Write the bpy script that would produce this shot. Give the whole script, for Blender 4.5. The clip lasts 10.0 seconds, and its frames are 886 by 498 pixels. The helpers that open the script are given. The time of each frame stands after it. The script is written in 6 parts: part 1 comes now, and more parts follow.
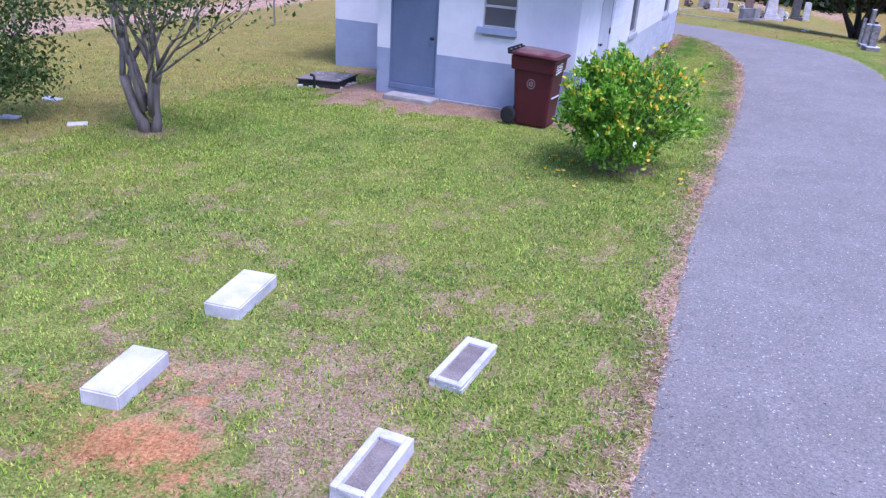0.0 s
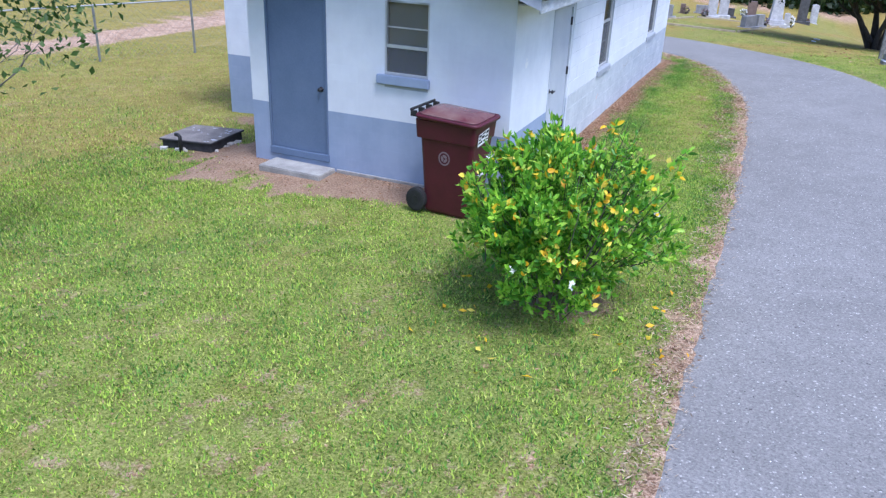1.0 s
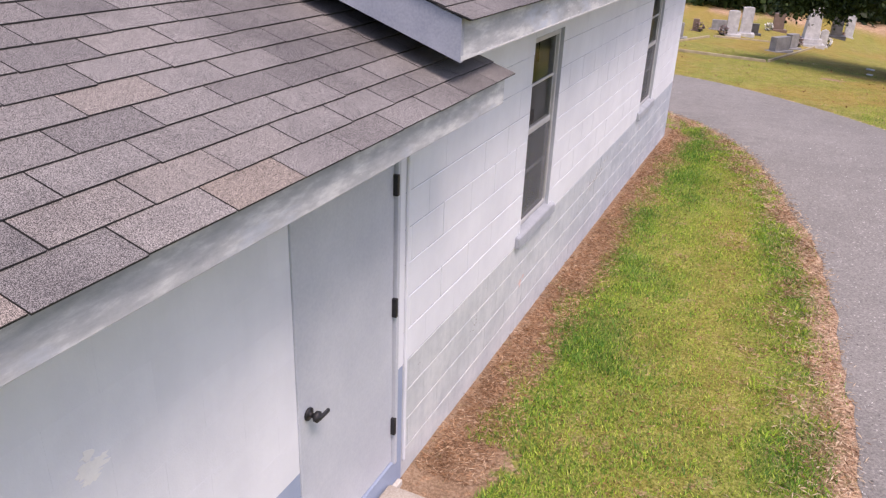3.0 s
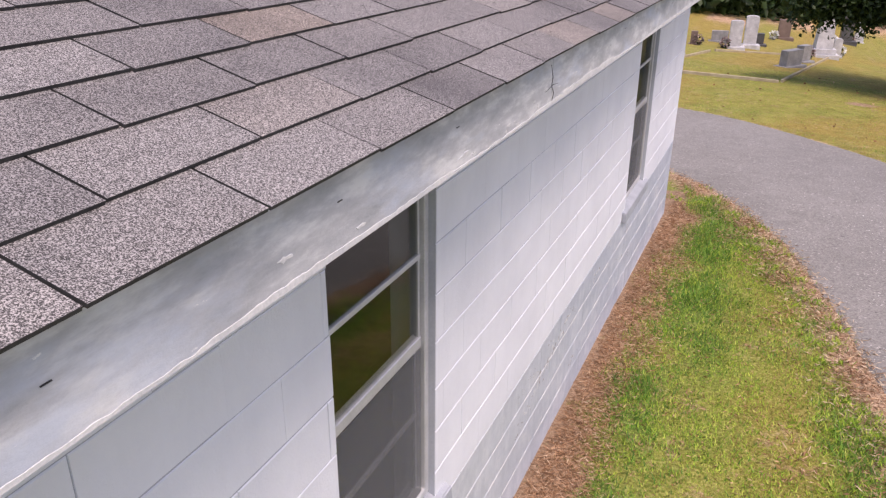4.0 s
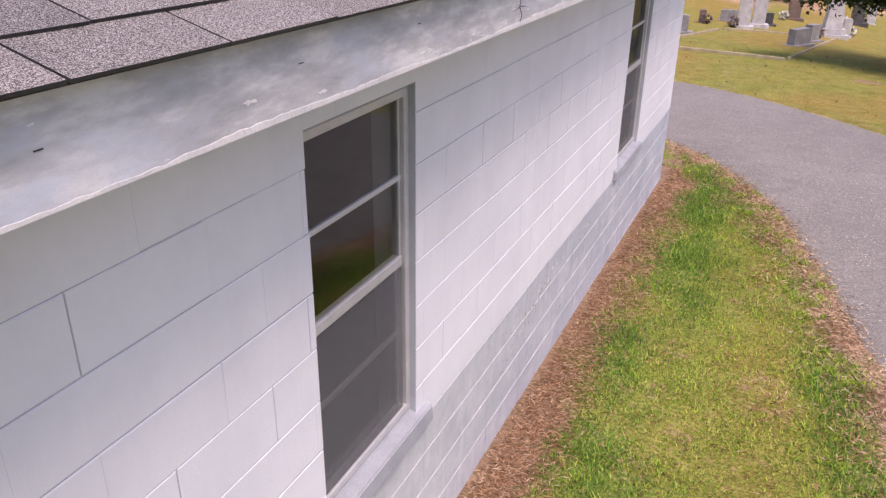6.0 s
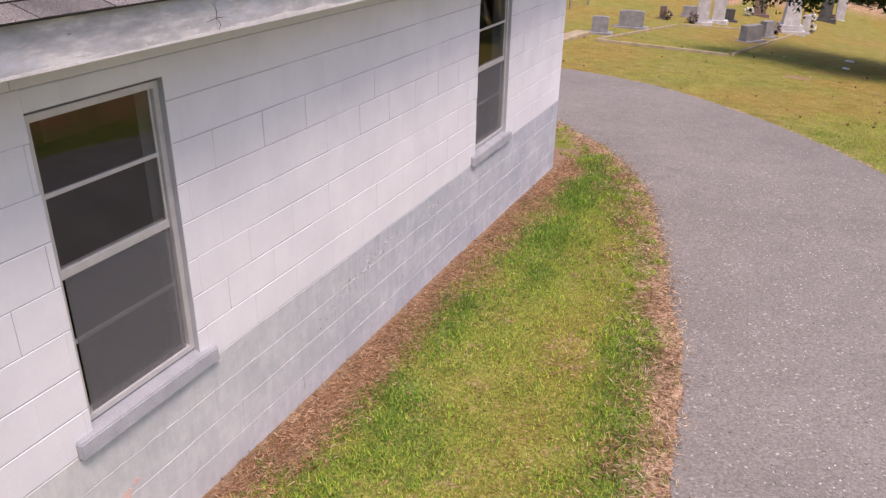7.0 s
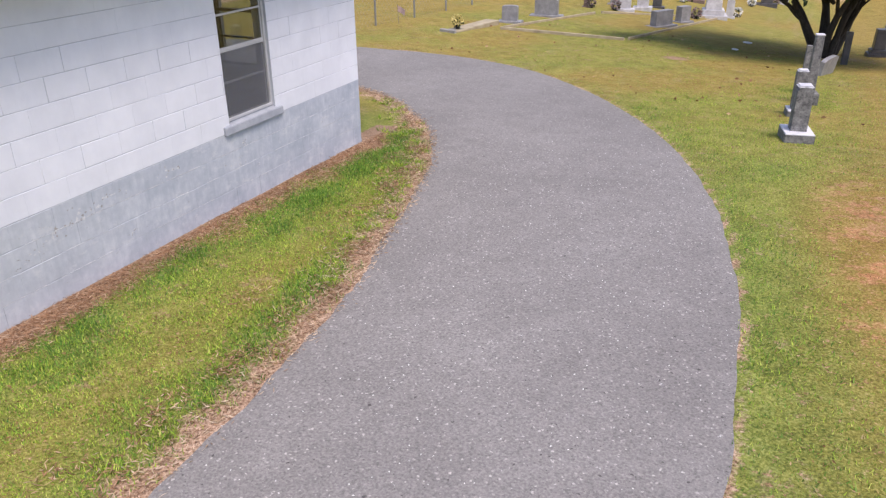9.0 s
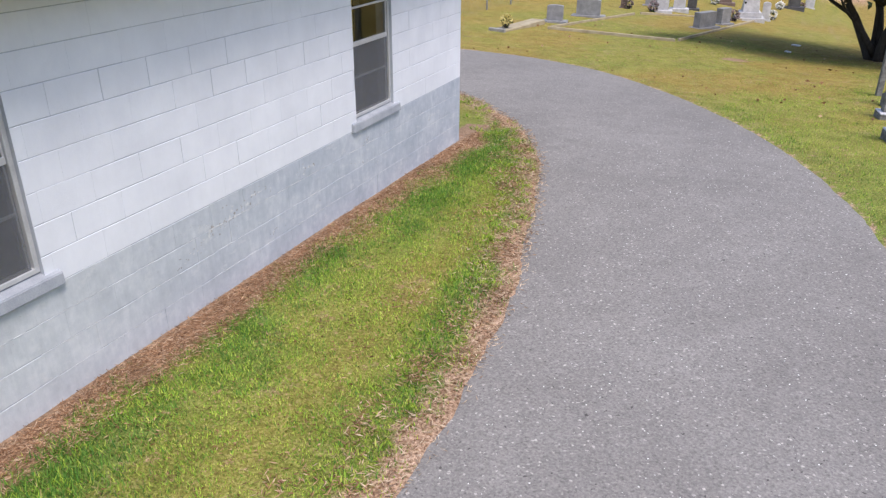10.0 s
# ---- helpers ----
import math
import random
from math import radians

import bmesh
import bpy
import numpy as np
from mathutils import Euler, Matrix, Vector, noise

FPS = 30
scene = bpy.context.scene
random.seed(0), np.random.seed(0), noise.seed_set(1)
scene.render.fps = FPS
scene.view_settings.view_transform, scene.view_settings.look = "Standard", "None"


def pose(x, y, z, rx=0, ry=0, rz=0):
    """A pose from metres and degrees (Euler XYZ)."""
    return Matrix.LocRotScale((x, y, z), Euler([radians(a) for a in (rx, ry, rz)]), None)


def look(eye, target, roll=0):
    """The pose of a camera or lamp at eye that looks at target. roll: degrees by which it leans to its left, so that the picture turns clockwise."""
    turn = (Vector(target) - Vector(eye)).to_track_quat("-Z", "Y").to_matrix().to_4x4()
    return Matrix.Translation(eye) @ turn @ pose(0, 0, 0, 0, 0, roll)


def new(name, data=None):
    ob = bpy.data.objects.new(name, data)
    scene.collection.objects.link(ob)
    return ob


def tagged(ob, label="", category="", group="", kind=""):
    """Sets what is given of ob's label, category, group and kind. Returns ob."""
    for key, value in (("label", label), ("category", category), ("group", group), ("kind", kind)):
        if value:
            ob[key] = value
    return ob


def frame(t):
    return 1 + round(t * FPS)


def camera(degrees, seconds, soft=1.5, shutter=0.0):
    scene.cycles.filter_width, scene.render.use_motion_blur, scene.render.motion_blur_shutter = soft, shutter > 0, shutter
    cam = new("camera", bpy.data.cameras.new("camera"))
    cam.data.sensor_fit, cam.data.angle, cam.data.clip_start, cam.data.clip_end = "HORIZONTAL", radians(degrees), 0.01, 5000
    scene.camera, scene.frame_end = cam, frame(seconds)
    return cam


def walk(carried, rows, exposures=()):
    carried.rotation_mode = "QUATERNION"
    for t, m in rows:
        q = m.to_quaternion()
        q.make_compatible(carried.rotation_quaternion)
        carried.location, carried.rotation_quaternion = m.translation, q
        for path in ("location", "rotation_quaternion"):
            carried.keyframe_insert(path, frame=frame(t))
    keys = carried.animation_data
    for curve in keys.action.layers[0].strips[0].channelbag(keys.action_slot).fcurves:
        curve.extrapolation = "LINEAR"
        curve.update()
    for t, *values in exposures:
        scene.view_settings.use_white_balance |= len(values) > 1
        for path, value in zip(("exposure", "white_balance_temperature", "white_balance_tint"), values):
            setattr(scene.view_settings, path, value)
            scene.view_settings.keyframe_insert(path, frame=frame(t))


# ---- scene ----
cam = camera(60.0, 10.0, soft=1.3)
# seconds, x, y, z, yaw, pitch, roll
PATH_ROWS = [
    (0, 3.065, -12.523, 3.169, 23.96, -24.17, -3.18),
    (0.5, 2.951, -10.691, 3.280, 23.46, -24.20, -2.52),
    (1, 2.791, -8.396, 3.226, 23.99, -24.00, -2.13),
    (1.5, 2.676, -6.665, 3.247, 24.46, -23.99, -1.50),
    (2, 2.451, -4.647, 3.316, 25.00, -24.16, -1.29),
    (2.2, 2.373, -3.934, 3.316, 25.31, -23.78, -1.40),
    (3.5, 1.209, 1.261, 3.020, 24.21, -24.36, -2.42),
    (4, 1.035, 2.871, 3.057, 24.07, -23.55, -0.44),
    (4.5, 0.903, 3.508, 3.073, 24.23, -23.65, -0.25),
    (5, 1.011, 3.219, 2.932, 24.19, -23.58, -0.20),
    (6.3, 1.322, 2.615, 2.915, 24.85, -25.04, -1.10),
    (6.5, 1.435, 2.586, 2.928, 24.61, -24.89, -1.41),
    (7, 2.566, 2.565, 3.088, 24.88, -25.25, -0.99),
    (7.5, 3.930, 2.730, 3.182, 24.91, -25.47, -0.07),
    (8, 5.259, 2.959, 3.137, 24.85, -25.47, 0.62),
    (8.5, 5.715, 3.001, 3.107, 24.82, -25.49, 0.68),
    (9, 5.318, 2.761, 3.116, 24.82, -25.49, 0.44),
    (9.5, 4.409, 2.433, 3.135, 24.80, -25.52, -0.26),
    (10, 3.967, 2.363, 3.034, 24.72, -25.45, -0.22),
]
EXPOSURES = [
    (0.0, 0.85, 5250, 37),
    (0.5, 0.88, 5350, 25),
    (1.0, 0.93, 5350, 17),
    (1.5, 0.97, 5550, 14),
    (2.0, 1.01, 6050, 25),
    (2.2, 1.02, 6350, 25),
    (3.4, 0.71, 7250, 28),
    (4.5, 0.79, 7150, 26),
    (6.5, 0.68, 7350, 33),
    (7.0, 0.64, 7550, 30),
    (7.5, 0.64, 7600, 27),
    (8.0, 0.69, 7300, 25),
    (8.5, 0.70, 6950, 23),
    (9.5, 0.70, 6650, 18),
    (10.0, 0.70, 6600, 16),
]
walk(cam, [(t, pose(x, y, z, 90 + p, r, w)) for t, x, y, z, w, p, r in PATH_ROWS], EXPOSURES)

# ---- world and light: a bright, hazy sky with a high soft sun ----
SUN_EL, SUN_AZ = 63.0, 124.0      # degrees; azimuth from +y towards +x
world = bpy.data.worlds.new("hazy_sky")
scene.world = world
world.use_nodes = True
wt = world.node_tree
wt.nodes.clear()
w_out = wt.nodes.new("ShaderNodeOutputWorld")
w_bg = wt.nodes.new("ShaderNodeBackground")
w_sky = wt.nodes.new("ShaderNodeTexSky")
w_sky.sky_type = "NISHITA"
w_sky.sun_disc = False
w_sky.sun_elevation, w_sky.sun_rotation = radians(SUN_EL), radians(SUN_AZ)
w_sky.air_density, w_sky.dust_density, w_sky.ozone_density = 1.0, 2.0, 1.0
w_bg.inputs["Strength"].default_value = 0.15
wt.links.new(w_sky.outputs["Color"], w_bg.inputs["Color"])
wt.links.new(w_bg.outputs["Background"], w_out.inputs["Surface"])
sun_data = bpy.data.lights.new("sun", "SUN")
sun_data.energy, sun_data.angle, sun_data.color = 1.8, radians(22), (1.0, 0.955, 0.88)
sun = new("sun", sun_data)
s_e, s_a = radians(SUN_EL), radians(SUN_AZ)
sun_way = Vector((math.sin(s_a) * math.cos(s_e), math.cos(s_a) * math.cos(s_e), math.sin(s_e)))
sun.matrix_world = look(sun_way * 50, (0, 0, 0))


# ---- materials ----
def tree_of(name):
    m = bpy.data.materials.new(name)
    m.use_nodes = True
    t = m.node_tree
    return m, t, t.nodes["Principled BSDF"]


def noise_tex(t, scale, detail=4.0, rough=0.55, stretch=None):
    g = t.nodes.new("ShaderNodeNewGeometry")
    n = t.nodes.new("ShaderNodeTexNoise")
    n.inputs["Scale"].default_value, n.inputs["Detail"].default_value, n.inputs["Roughness"].default_value = scale, detail, rough
    if stretch:
        mp = t.nodes.new("ShaderNodeMapping")
        mp.inputs["Scale"].default_value = stretch
        t.links.new(g.outputs["Position"], mp.inputs["Vector"])
        t.links.new(mp.outputs["Vector"], n.inputs["Vector"])
    else:
        t.links.new(g.outputs["Position"], n.inputs["Vector"])
    return n.outputs["Fac"]


def ramp(t, fac, stops):
    r = t.nodes.new("ShaderNodeValToRGB")
    els = r.color_ramp.elements
    while len(els) > len(stops):
        els.remove(els[-1])
    while len(els) < len(stops):
        els.new(1.0)
    for e, (p, c) in zip(els, stops):
        e.position, e.color = p, (*c, 1) if len(c) == 3 else c
    t.links.new(fac, r.inputs["Fac"])
    return r.outputs["Color"]


def blend(t, fac, a, b, mode="MIX"):
    x = t.nodes.new("ShaderNodeMix")
    x.data_type, x.blend_type = "RGBA", mode
    for sock, v in ((x.inputs[0], fac), (x.inputs[6], a), (x.inputs[7], b)):
        if isinstance(v, (int, float)):
            sock.default_value = v
        elif isinstance(v, tuple):
            sock.default_value = (*v, 1)
        else:
            t.links.new(v, sock)
    return x.outputs[2]


def maths(t, op, a, b=0.0, clamp=False):
    x = t.nodes.new("ShaderNodeMath")
    x.operation, x.use_clamp = op, clamp
    for sock, v in zip(x.inputs, (a, b)):
        if isinstance(v, (int, float)):
            sock.default_value = v
        else:
            t.links.new(v, sock)
    return x.outputs[0]


def bump(t, bsdf, height, strength, distance):
    b = t.nodes.new("ShaderNodeBump")
    b.inputs["Strength"].default_value, b.inputs["Distance"].default_value = strength, distance
    t.links.new(height, b.inputs["Height"])
    t.links.new(b.outputs["Normal"], bsdf.inputs["Normal"])


def piece_random(t, island=False):
    if island:
        return t.nodes.new("ShaderNodeNewGeometry").outputs["Random Per Island"]
    return t.nodes.new("ShaderNodeObjectInfo").outputs["Random"]


def surface(name, dark, light, coarse=3.0, fine=60.0, rough=0.7, relief=0.3, depth=0.004, metal=0.0, tint=0.0, island=False, stretch=None, spec=0.4):
    """A plain worn surface: two scales of variation between two colours, and a fine relief."""
    m, t, b = tree_of(name)
    big, small = noise_tex(t, coarse, 5.0, 0.6, stretch), noise_tex(t, fine, 3.0, 0.6, stretch)
    f = maths(t, "ADD", maths(t, "MULTIPLY", big, 0.62), maths(t, "MULTIPLY", small, 0.38))
    col = ramp(t, f, [(0.34, dark), (0.66, light)])
    if tint:
        r = piece_random(t, island)
        k = maths(t, "ADD", maths(t, "MULTIPLY", r, tint), 1.0 - tint / 2)
        vm = t.nodes.new("ShaderNodeVectorMath")
        vm.operation = "SCALE"
        t.links.new(col, vm.inputs[0])
        t.links.new(k, vm.inputs["Scale"])
        col = vm.outputs[0]
    t.links.new(col, b.inputs["Base Color"])
    b.inputs["Roughness"].default_value, b.inputs["Metallic"].default_value = rough, metal
    b.inputs["Specular IOR Level"].default_value = spec
    if relief:
        bump(t, b, small, relief, depth)
    return m


def block_paint(name, dark, light, chip, amount):
    """Masonry paint on concrete block, with pitted relief, streaks and chips."""
    m, t, b = tree_of(name)
    big = noise_tex(t, 1.7, 5.0, 0.6)
    streak = noise_tex(t, 3.0, 4.0, 0.6, (6.0, 6.0, 0.7))
    fine = noise_tex(t, 140.0, 3.0, 0.7)
    mid = noise_tex(t, 26.0, 4.0, 0.65)
    f = maths(t, "ADD", maths(t, "MULTIPLY", big, 0.88), maths(t, "MULTIPLY", streak, 0.12))
    col = ramp(t, f, [(0.33, dark), (0.62, light)])
    r = piece_random(t)
    k = maths(t, "ADD", maths(t, "MULTIPLY", r, 0.03), 0.985)
    vm = t.nodes.new("ShaderNodeVectorMath")
    vm.operation = "SCALE"
    t.links.new(col, vm.inputs[0])
    t.links.new(k, vm.inputs["Scale"])
    patch = noise_tex(t, 4.3, 6.0, 0.72)
    mask = ramp(t, patch, [(amount, (0, 0, 0)), (amount + 0.02, (1, 1, 1))])
    col = blend(t, mask, vm.outputs[0], chip)
    t.links.new(col, b.inputs["Base Color"])
    b.inputs["Roughness"].default_value = 0.62
    b.inputs["Specular IOR Level"].default_value = 0.35
    bump(t, b, maths(t, "ADD", maths(t, "MULTIPLY", mid, 0.7), maths(t, "MULTIPLY", fine, 0.5)), 0.45, 0.006)
    return m


WALL_WHITE = block_paint("white_block_paint", (0.68, 0.705, 0.76), (0.775, 0.80, 0.85), (0.55, 0.55, 0.55), 0.80)
WALL_BAND = block_paint("blue_grey_block_paint", (0.265, 0.33, 0.46), (0.345, 0.41, 0.545), (0.66, 0.66, 0.68), 0.72)
TRIM_PAINT = surface("weathered_trim_paint", (0.36, 0.39, 0.44), (0.58, 0.60, 0.64), 5.0, 90.0, 0.55, 0.25, 0.003)
SILL_PAINT = surface("blue_grey_sill_paint", (0.26, 0.285, 0.325), (0.41, 0.435, 0.475), 6.0, 120.0, 0.6, 0.35, 0.003)
REVEAL = surface("grey_reveal_paint", (0.38, 0.41, 0.46), (0.50, 0.53, 0.58), 4.0, 80.0, 0.6, 0.2, 0.003)
GABLE = surface("grey_gable_boards", (0.16, 0.165, 0.18), (0.23, 0.235, 0.25), 4.0, 70.0, 0.7, 0.3, 0.003, stretch=(8, 8, 1))
# trim paint darkened and blued: the shade of the south-facing boards is in the colour
SHADED_RAKE = surface("shaded_blue_grey_trim", (0.27, 0.30, 0.36), (0.42, 0.45, 0.51), 5.0, 90.0, 0.55, 0.25, 0.003)
DOOR_BLUE = surface("blue_door_paint", (0.115, 0.162, 0.255), (0.150, 0.202, 0.310), 2.5, 60.0, 0.5, 0.12, 0.002)
DOOR_PALE = surface("pale_grey_door_paint", (0.45, 0.485, 0.55), (0.56, 0.59, 0.645), 2.5, 60.0, 0.5, 0.12, 0.002)
ALU = surface("dull_aluminium", (0.48, 0.49, 0.50), (0.62, 0.63, 0.64), 8.0, 120.0, 0.45, 0.1, 0.001, metal=0.3)
CONCRETE = surface("weathered_concrete", (0.22, 0.215, 0.20), (0.44, 0.425, 0.40), 4.0, 90.0, 0.85, 0.5, 0.004)
MARKER = surface("white_cemetery_concrete", (0.42, 0.43, 0.46), (0.70, 0.70, 0.73), 6.0, 110.0, 0.8, 0.4, 0.004)
DARK_IRON = surface("dark_iron", (0.02, 0.02, 0.022), (0.045, 0.045, 0.05), 8.0, 90.0, 0.5, 0.2, 0.002, metal=0.4)
PAD_TOP = surface("weathered_grey_hatch", (0.12, 0.105, 0.098), (0.31, 0.275, 0.245), 5.0, 80.0, 0.8, 0.5, 0.004)
PAD_SIDE = surface("dark_tarred_side", (0.02, 0.02, 0.023), (0.06, 0.06, 0.065), 5.0, 80.0, 0.8, 0.4, 0.004)
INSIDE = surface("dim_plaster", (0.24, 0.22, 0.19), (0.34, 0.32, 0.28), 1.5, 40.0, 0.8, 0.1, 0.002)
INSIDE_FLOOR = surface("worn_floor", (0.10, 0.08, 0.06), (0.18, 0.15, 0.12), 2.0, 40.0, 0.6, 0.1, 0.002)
BIN_RED = surface("maroon_bin_plastic", (0.060, 0.009, 0.017), (0.096, 0.014, 0.027), 3.0, 120.0, 0.42, 0.12, 0.001)
BIN_LID = surface("faded_maroon_lid_plastic", (0.095, 0.016, 0.028), (0.215, 0.135, 0.12), 2.3, 6.0, 0.27, 0.0)
TAN_CONCRETE = surface("stained_tan_concrete", (0.24, 0.205, 0.17), (0.50, 0.45, 0.40), 3.0, 90.0, 0.85, 0.5, 0.004)
PALE_CONCRETE = surface("pale_concrete", (0.36, 0.34, 0.32), (0.62, 0.59, 0.55), 4.0, 90.0, 0.85, 0.4, 0.004)
PRIMER = surface("peach_primer", (0.62, 0.44, 0.40), (0.74, 0.56, 0.51), 14.0, 120.0, 0.7, 0.2, 0.002)
FLAKE = surface("white_paint_flakes", (0.48, 0.50, 0.52), (0.70, 0.71, 0.71), 14.0, 120.0, 0.6, 0.3, 0.003)
CHIP_WHITE = surface("bare_white_undercoat", (0.80, 0.80, 0.80), (0.88, 0.88, 0.87), 14.0, 120.0, 0.6, 0.2, 0.002)
# for an added sheet that gives the south panes their pale grey sheen
PANE_BACKING = surface("grey_pane_backing", (0.30, 0.305, 0.33), (0.36, 0.365, 0.39), 3.0, 60.0, 0.8, 0.1, 0.001)
RUBBER = surface("black_rubber", (0.012, 0.012, 0.013), (0.03, 0.03, 0.032), 8.0, 90.0, 0.7, 0.2, 0.002)
STICKER = surface("white_sticker", (0.70, 0.70, 0.70), (0.80, 0.80, 0.80), 8.0, 90.0, 0.5, 0.0)
INK = surface("black_ink", (0.012, 0.012, 0.012), (0.03, 0.03, 0.03), 8.0, 90.0, 0.6, 0.0)
LOGO = surface("pale_print", (0.20, 0.13, 0.15), (0.27, 0.19, 0.21), 8.0, 60.0, 0.5, 0.0)
GRANITE = surface("grey_granite", (0.17, 0.17, 0.18), (0.36, 0.36, 0.37), 5.0, 160.0, 0.5, 0.15, 0.002)
GRANITE_DARK = surface("dark_granite", (0.05, 0.05, 0.055), (0.12, 0.12, 0.13), 5.0, 160.0, 0.35, 0.1, 0.002)
MARBLE = surface("white_marble", (0.36, 0.36, 0.38), (0.68, 0.68, 0.70), 5.0, 80.0, 0.55, 0.15, 0.003)
OLD_STONE = surface("lichened_grey_stone", (0.06, 0.06, 0.065), (0.30, 0.30, 0.29), 11.0, 45.0, 0.85, 0.5, 0.005)
BROWN_STONE = surface("brown_granite", (0.14, 0.10, 0.085), (0.24, 0.17, 0.145), 5.0, 120.0, 0.5, 0.15, 0.002)
CURB = surface("pale_kerb_concrete", (0.26, 0.215, 0.14), (0.47, 0.41, 0.28), 4.0, 80.0, 0.85, 0.4, 0.004)
POST_STEEL = surface("galvanised_steel", (0.24, 0.25, 0.26), (0.38, 0.39, 0.40), 6.0, 80.0, 0.45, 0.1, 0.001, metal=0.6)
BARK = surface("grey_bark", (0.13, 0.115, 0.10), (0.27, 0.245, 0.22), 9.0, 60.0, 0.9, 0.6, 0.01, stretch=(3, 3, 0.6))
BARK_DARK = surface("dark_bark", (0.035, 0.03, 0.026), (0.09, 0.08, 0.07), 9.0, 60.0, 0.9, 0.6, 0.01, stretch=(3, 3, 0.6))
FLOWER_RED = surface("faded_petals", (0.04, 0.02, 0.025), (0.55, 0.42, 0.42), 22.0, 90.0, 0.7, 0.0)
FLOWER_WHITE = surface("white_petals", (0.72, 0.72, 0.68), (0.82, 0.82, 0.80), 30.0, 90.0, 0.7, 0.0)
FLOWER_YELLOW = surface("yellow_petals", (0.6, 0.5, 0.16), (0.75, 0.66, 0.3), 30.0, 90.0, 0.7, 0.0)
FLAG_RED = surface("faded_flag_cloth", (0.62, 0.42, 0.40), (0.80, 0.70, 0.68), 30.0, 60.0, 0.8, 0.0)


def worn_band_paint():
    """Faded grey-blue base paint, rubbed through to paler coats and bare block in ragged patches."""
    m, t, b = tree_of("faded_grey_block_paint")
    big, mid, fine = noise_tex(t, 2.2, 6.0, 0.65), noise_tex(t, 11.0, 6.0, 0.7), noise_tex(t, 130.0, 3.0, 0.7)
    run = noise_tex(t, 4.0, 5.0, 0.65, (1.0, 5.0, 0.8))
    f = maths(t, "ADD", maths(t, "MULTIPLY", big, 0.5), maths(t, "ADD", maths(t, "MULTIPLY", mid, 0.3), maths(t, "MULTIPLY", run, 0.2)))
    col = ramp(t, f, [(0.36, (0.35, 0.395, 0.46)), (0.50, (0.45, 0.49, 0.55)), (0.62, (0.58, 0.61, 0.65))])
    g = t.nodes.new("ShaderNodeNewGeometry")
    xyz = t.nodes.new("ShaderNodeSeparateXYZ")
    t.links.new(g.outputs["Position"], xyz.inputs[0])
    along = maths(t, "ADD", xyz.outputs["Y"], maths(t, "MULTIPLY", big, 3.0))
    col = blend(t, maths(t, "MULTIPLY", maths(t, "SUBTRACT", 9.2, along), 0.30, True), col, ramp(t, f, [(0.36, (0.44, 0.47, 0.50)), (0.50, (0.55, 0.58, 0.60)), (0.62, (0.66, 0.68, 0.69))]))
    pale = ramp(t, noise_tex(t, 6.5, 7.0, 0.74, (1.0, 0.6, 1.2)), [(0.57, (0, 0, 0)), (0.62, (1, 1, 1))])
    col = blend(t, maths(t, "MULTIPLY", pale, 0.40), col, (0.64, 0.65, 0.66))
    bare = ramp(t, noise_tex(t, 15.0, 7.0, 0.74, (1.0, 0.7, 1.2)), [(0.665, (0, 0, 0)), (0.685, (1, 1, 1))])
    col = blend(t, maths(t, "MULTIPLY", bare, 0.8), col, (0.26, 0.25, 0.245))
    t.links.new(col, b.inputs["Base Color"])
    b.inputs["Roughness"].default_value = 0.7
    b.inputs["Specular IOR Level"].default_value = 0.3
    bump(t, b, maths(t, "ADD", maths(t, "MULTIPLY", mid, 0.8), maths(t, "MULTIPLY", fine, 0.5)), 0.6, 0.008)
    return m


BAND_SIDE = worn_band_paint()


def fascia_paint():
    """White paint on old boards, worn to grey-blue, flaking towards the lower edge by its own pattern."""
    m, t, b = tree_of("flaking_fascia_paint")
    streak = noise_tex(t, 5.0, 6.0, 0.68, (1.0, 0.8, 3.0))
    chip = noise_tex(t, 19.0, 7.0, 0.72, (1.0, 0.5, 1.5))
    fine = noise_tex(t, 90.0, 3.0, 0.6)
    col = ramp(t, streak, [(0.30, (0.31, 0.335, 0.365)), (0.50, (0.45, 0.47, 0.495)), (0.64, (0.66, 0.68, 0.69))])
    smudge = ramp(t, noise_tex(t, 3.1, 5.0, 0.6, (1.0, 0.7, 2.2)), [(0.53, (0, 0, 0)), (0.68, (1, 1, 1))])
    col = blend(t, maths(t, "MULTIPLY", smudge, 0.7), col, (0.50, 0.57, 0.68))
    mask = ramp(t, chip, [(0.69, (0, 0, 0)), (0.71, (1, 1, 1))])
    col = blend(t, maths(t, "MULTIPLY", mask, 0.8), col, (0.80, 0.80, 0.78))
    dark = ramp(t, noise_tex(t, 14.0, 6.0, 0.75, (1.0, 0.3, 1.0)), [(0.69, (0, 0, 0)), (0.72, (1, 1, 1))])
    col = blend(t, maths(t, "MULTIPLY", dark, 0.5), col, (0.22, 0.24, 0.27))
    t.links.new(col, b.inputs["Base Color"])
    b.inputs["Roughness"].default_value = 0.6
    bump(t, b, maths(t, "ADD", chip, maths(t, "MULTIPLY", fine, 0.3)), 0.5, 0.004)
    return m


FASCIA = fascia_paint()


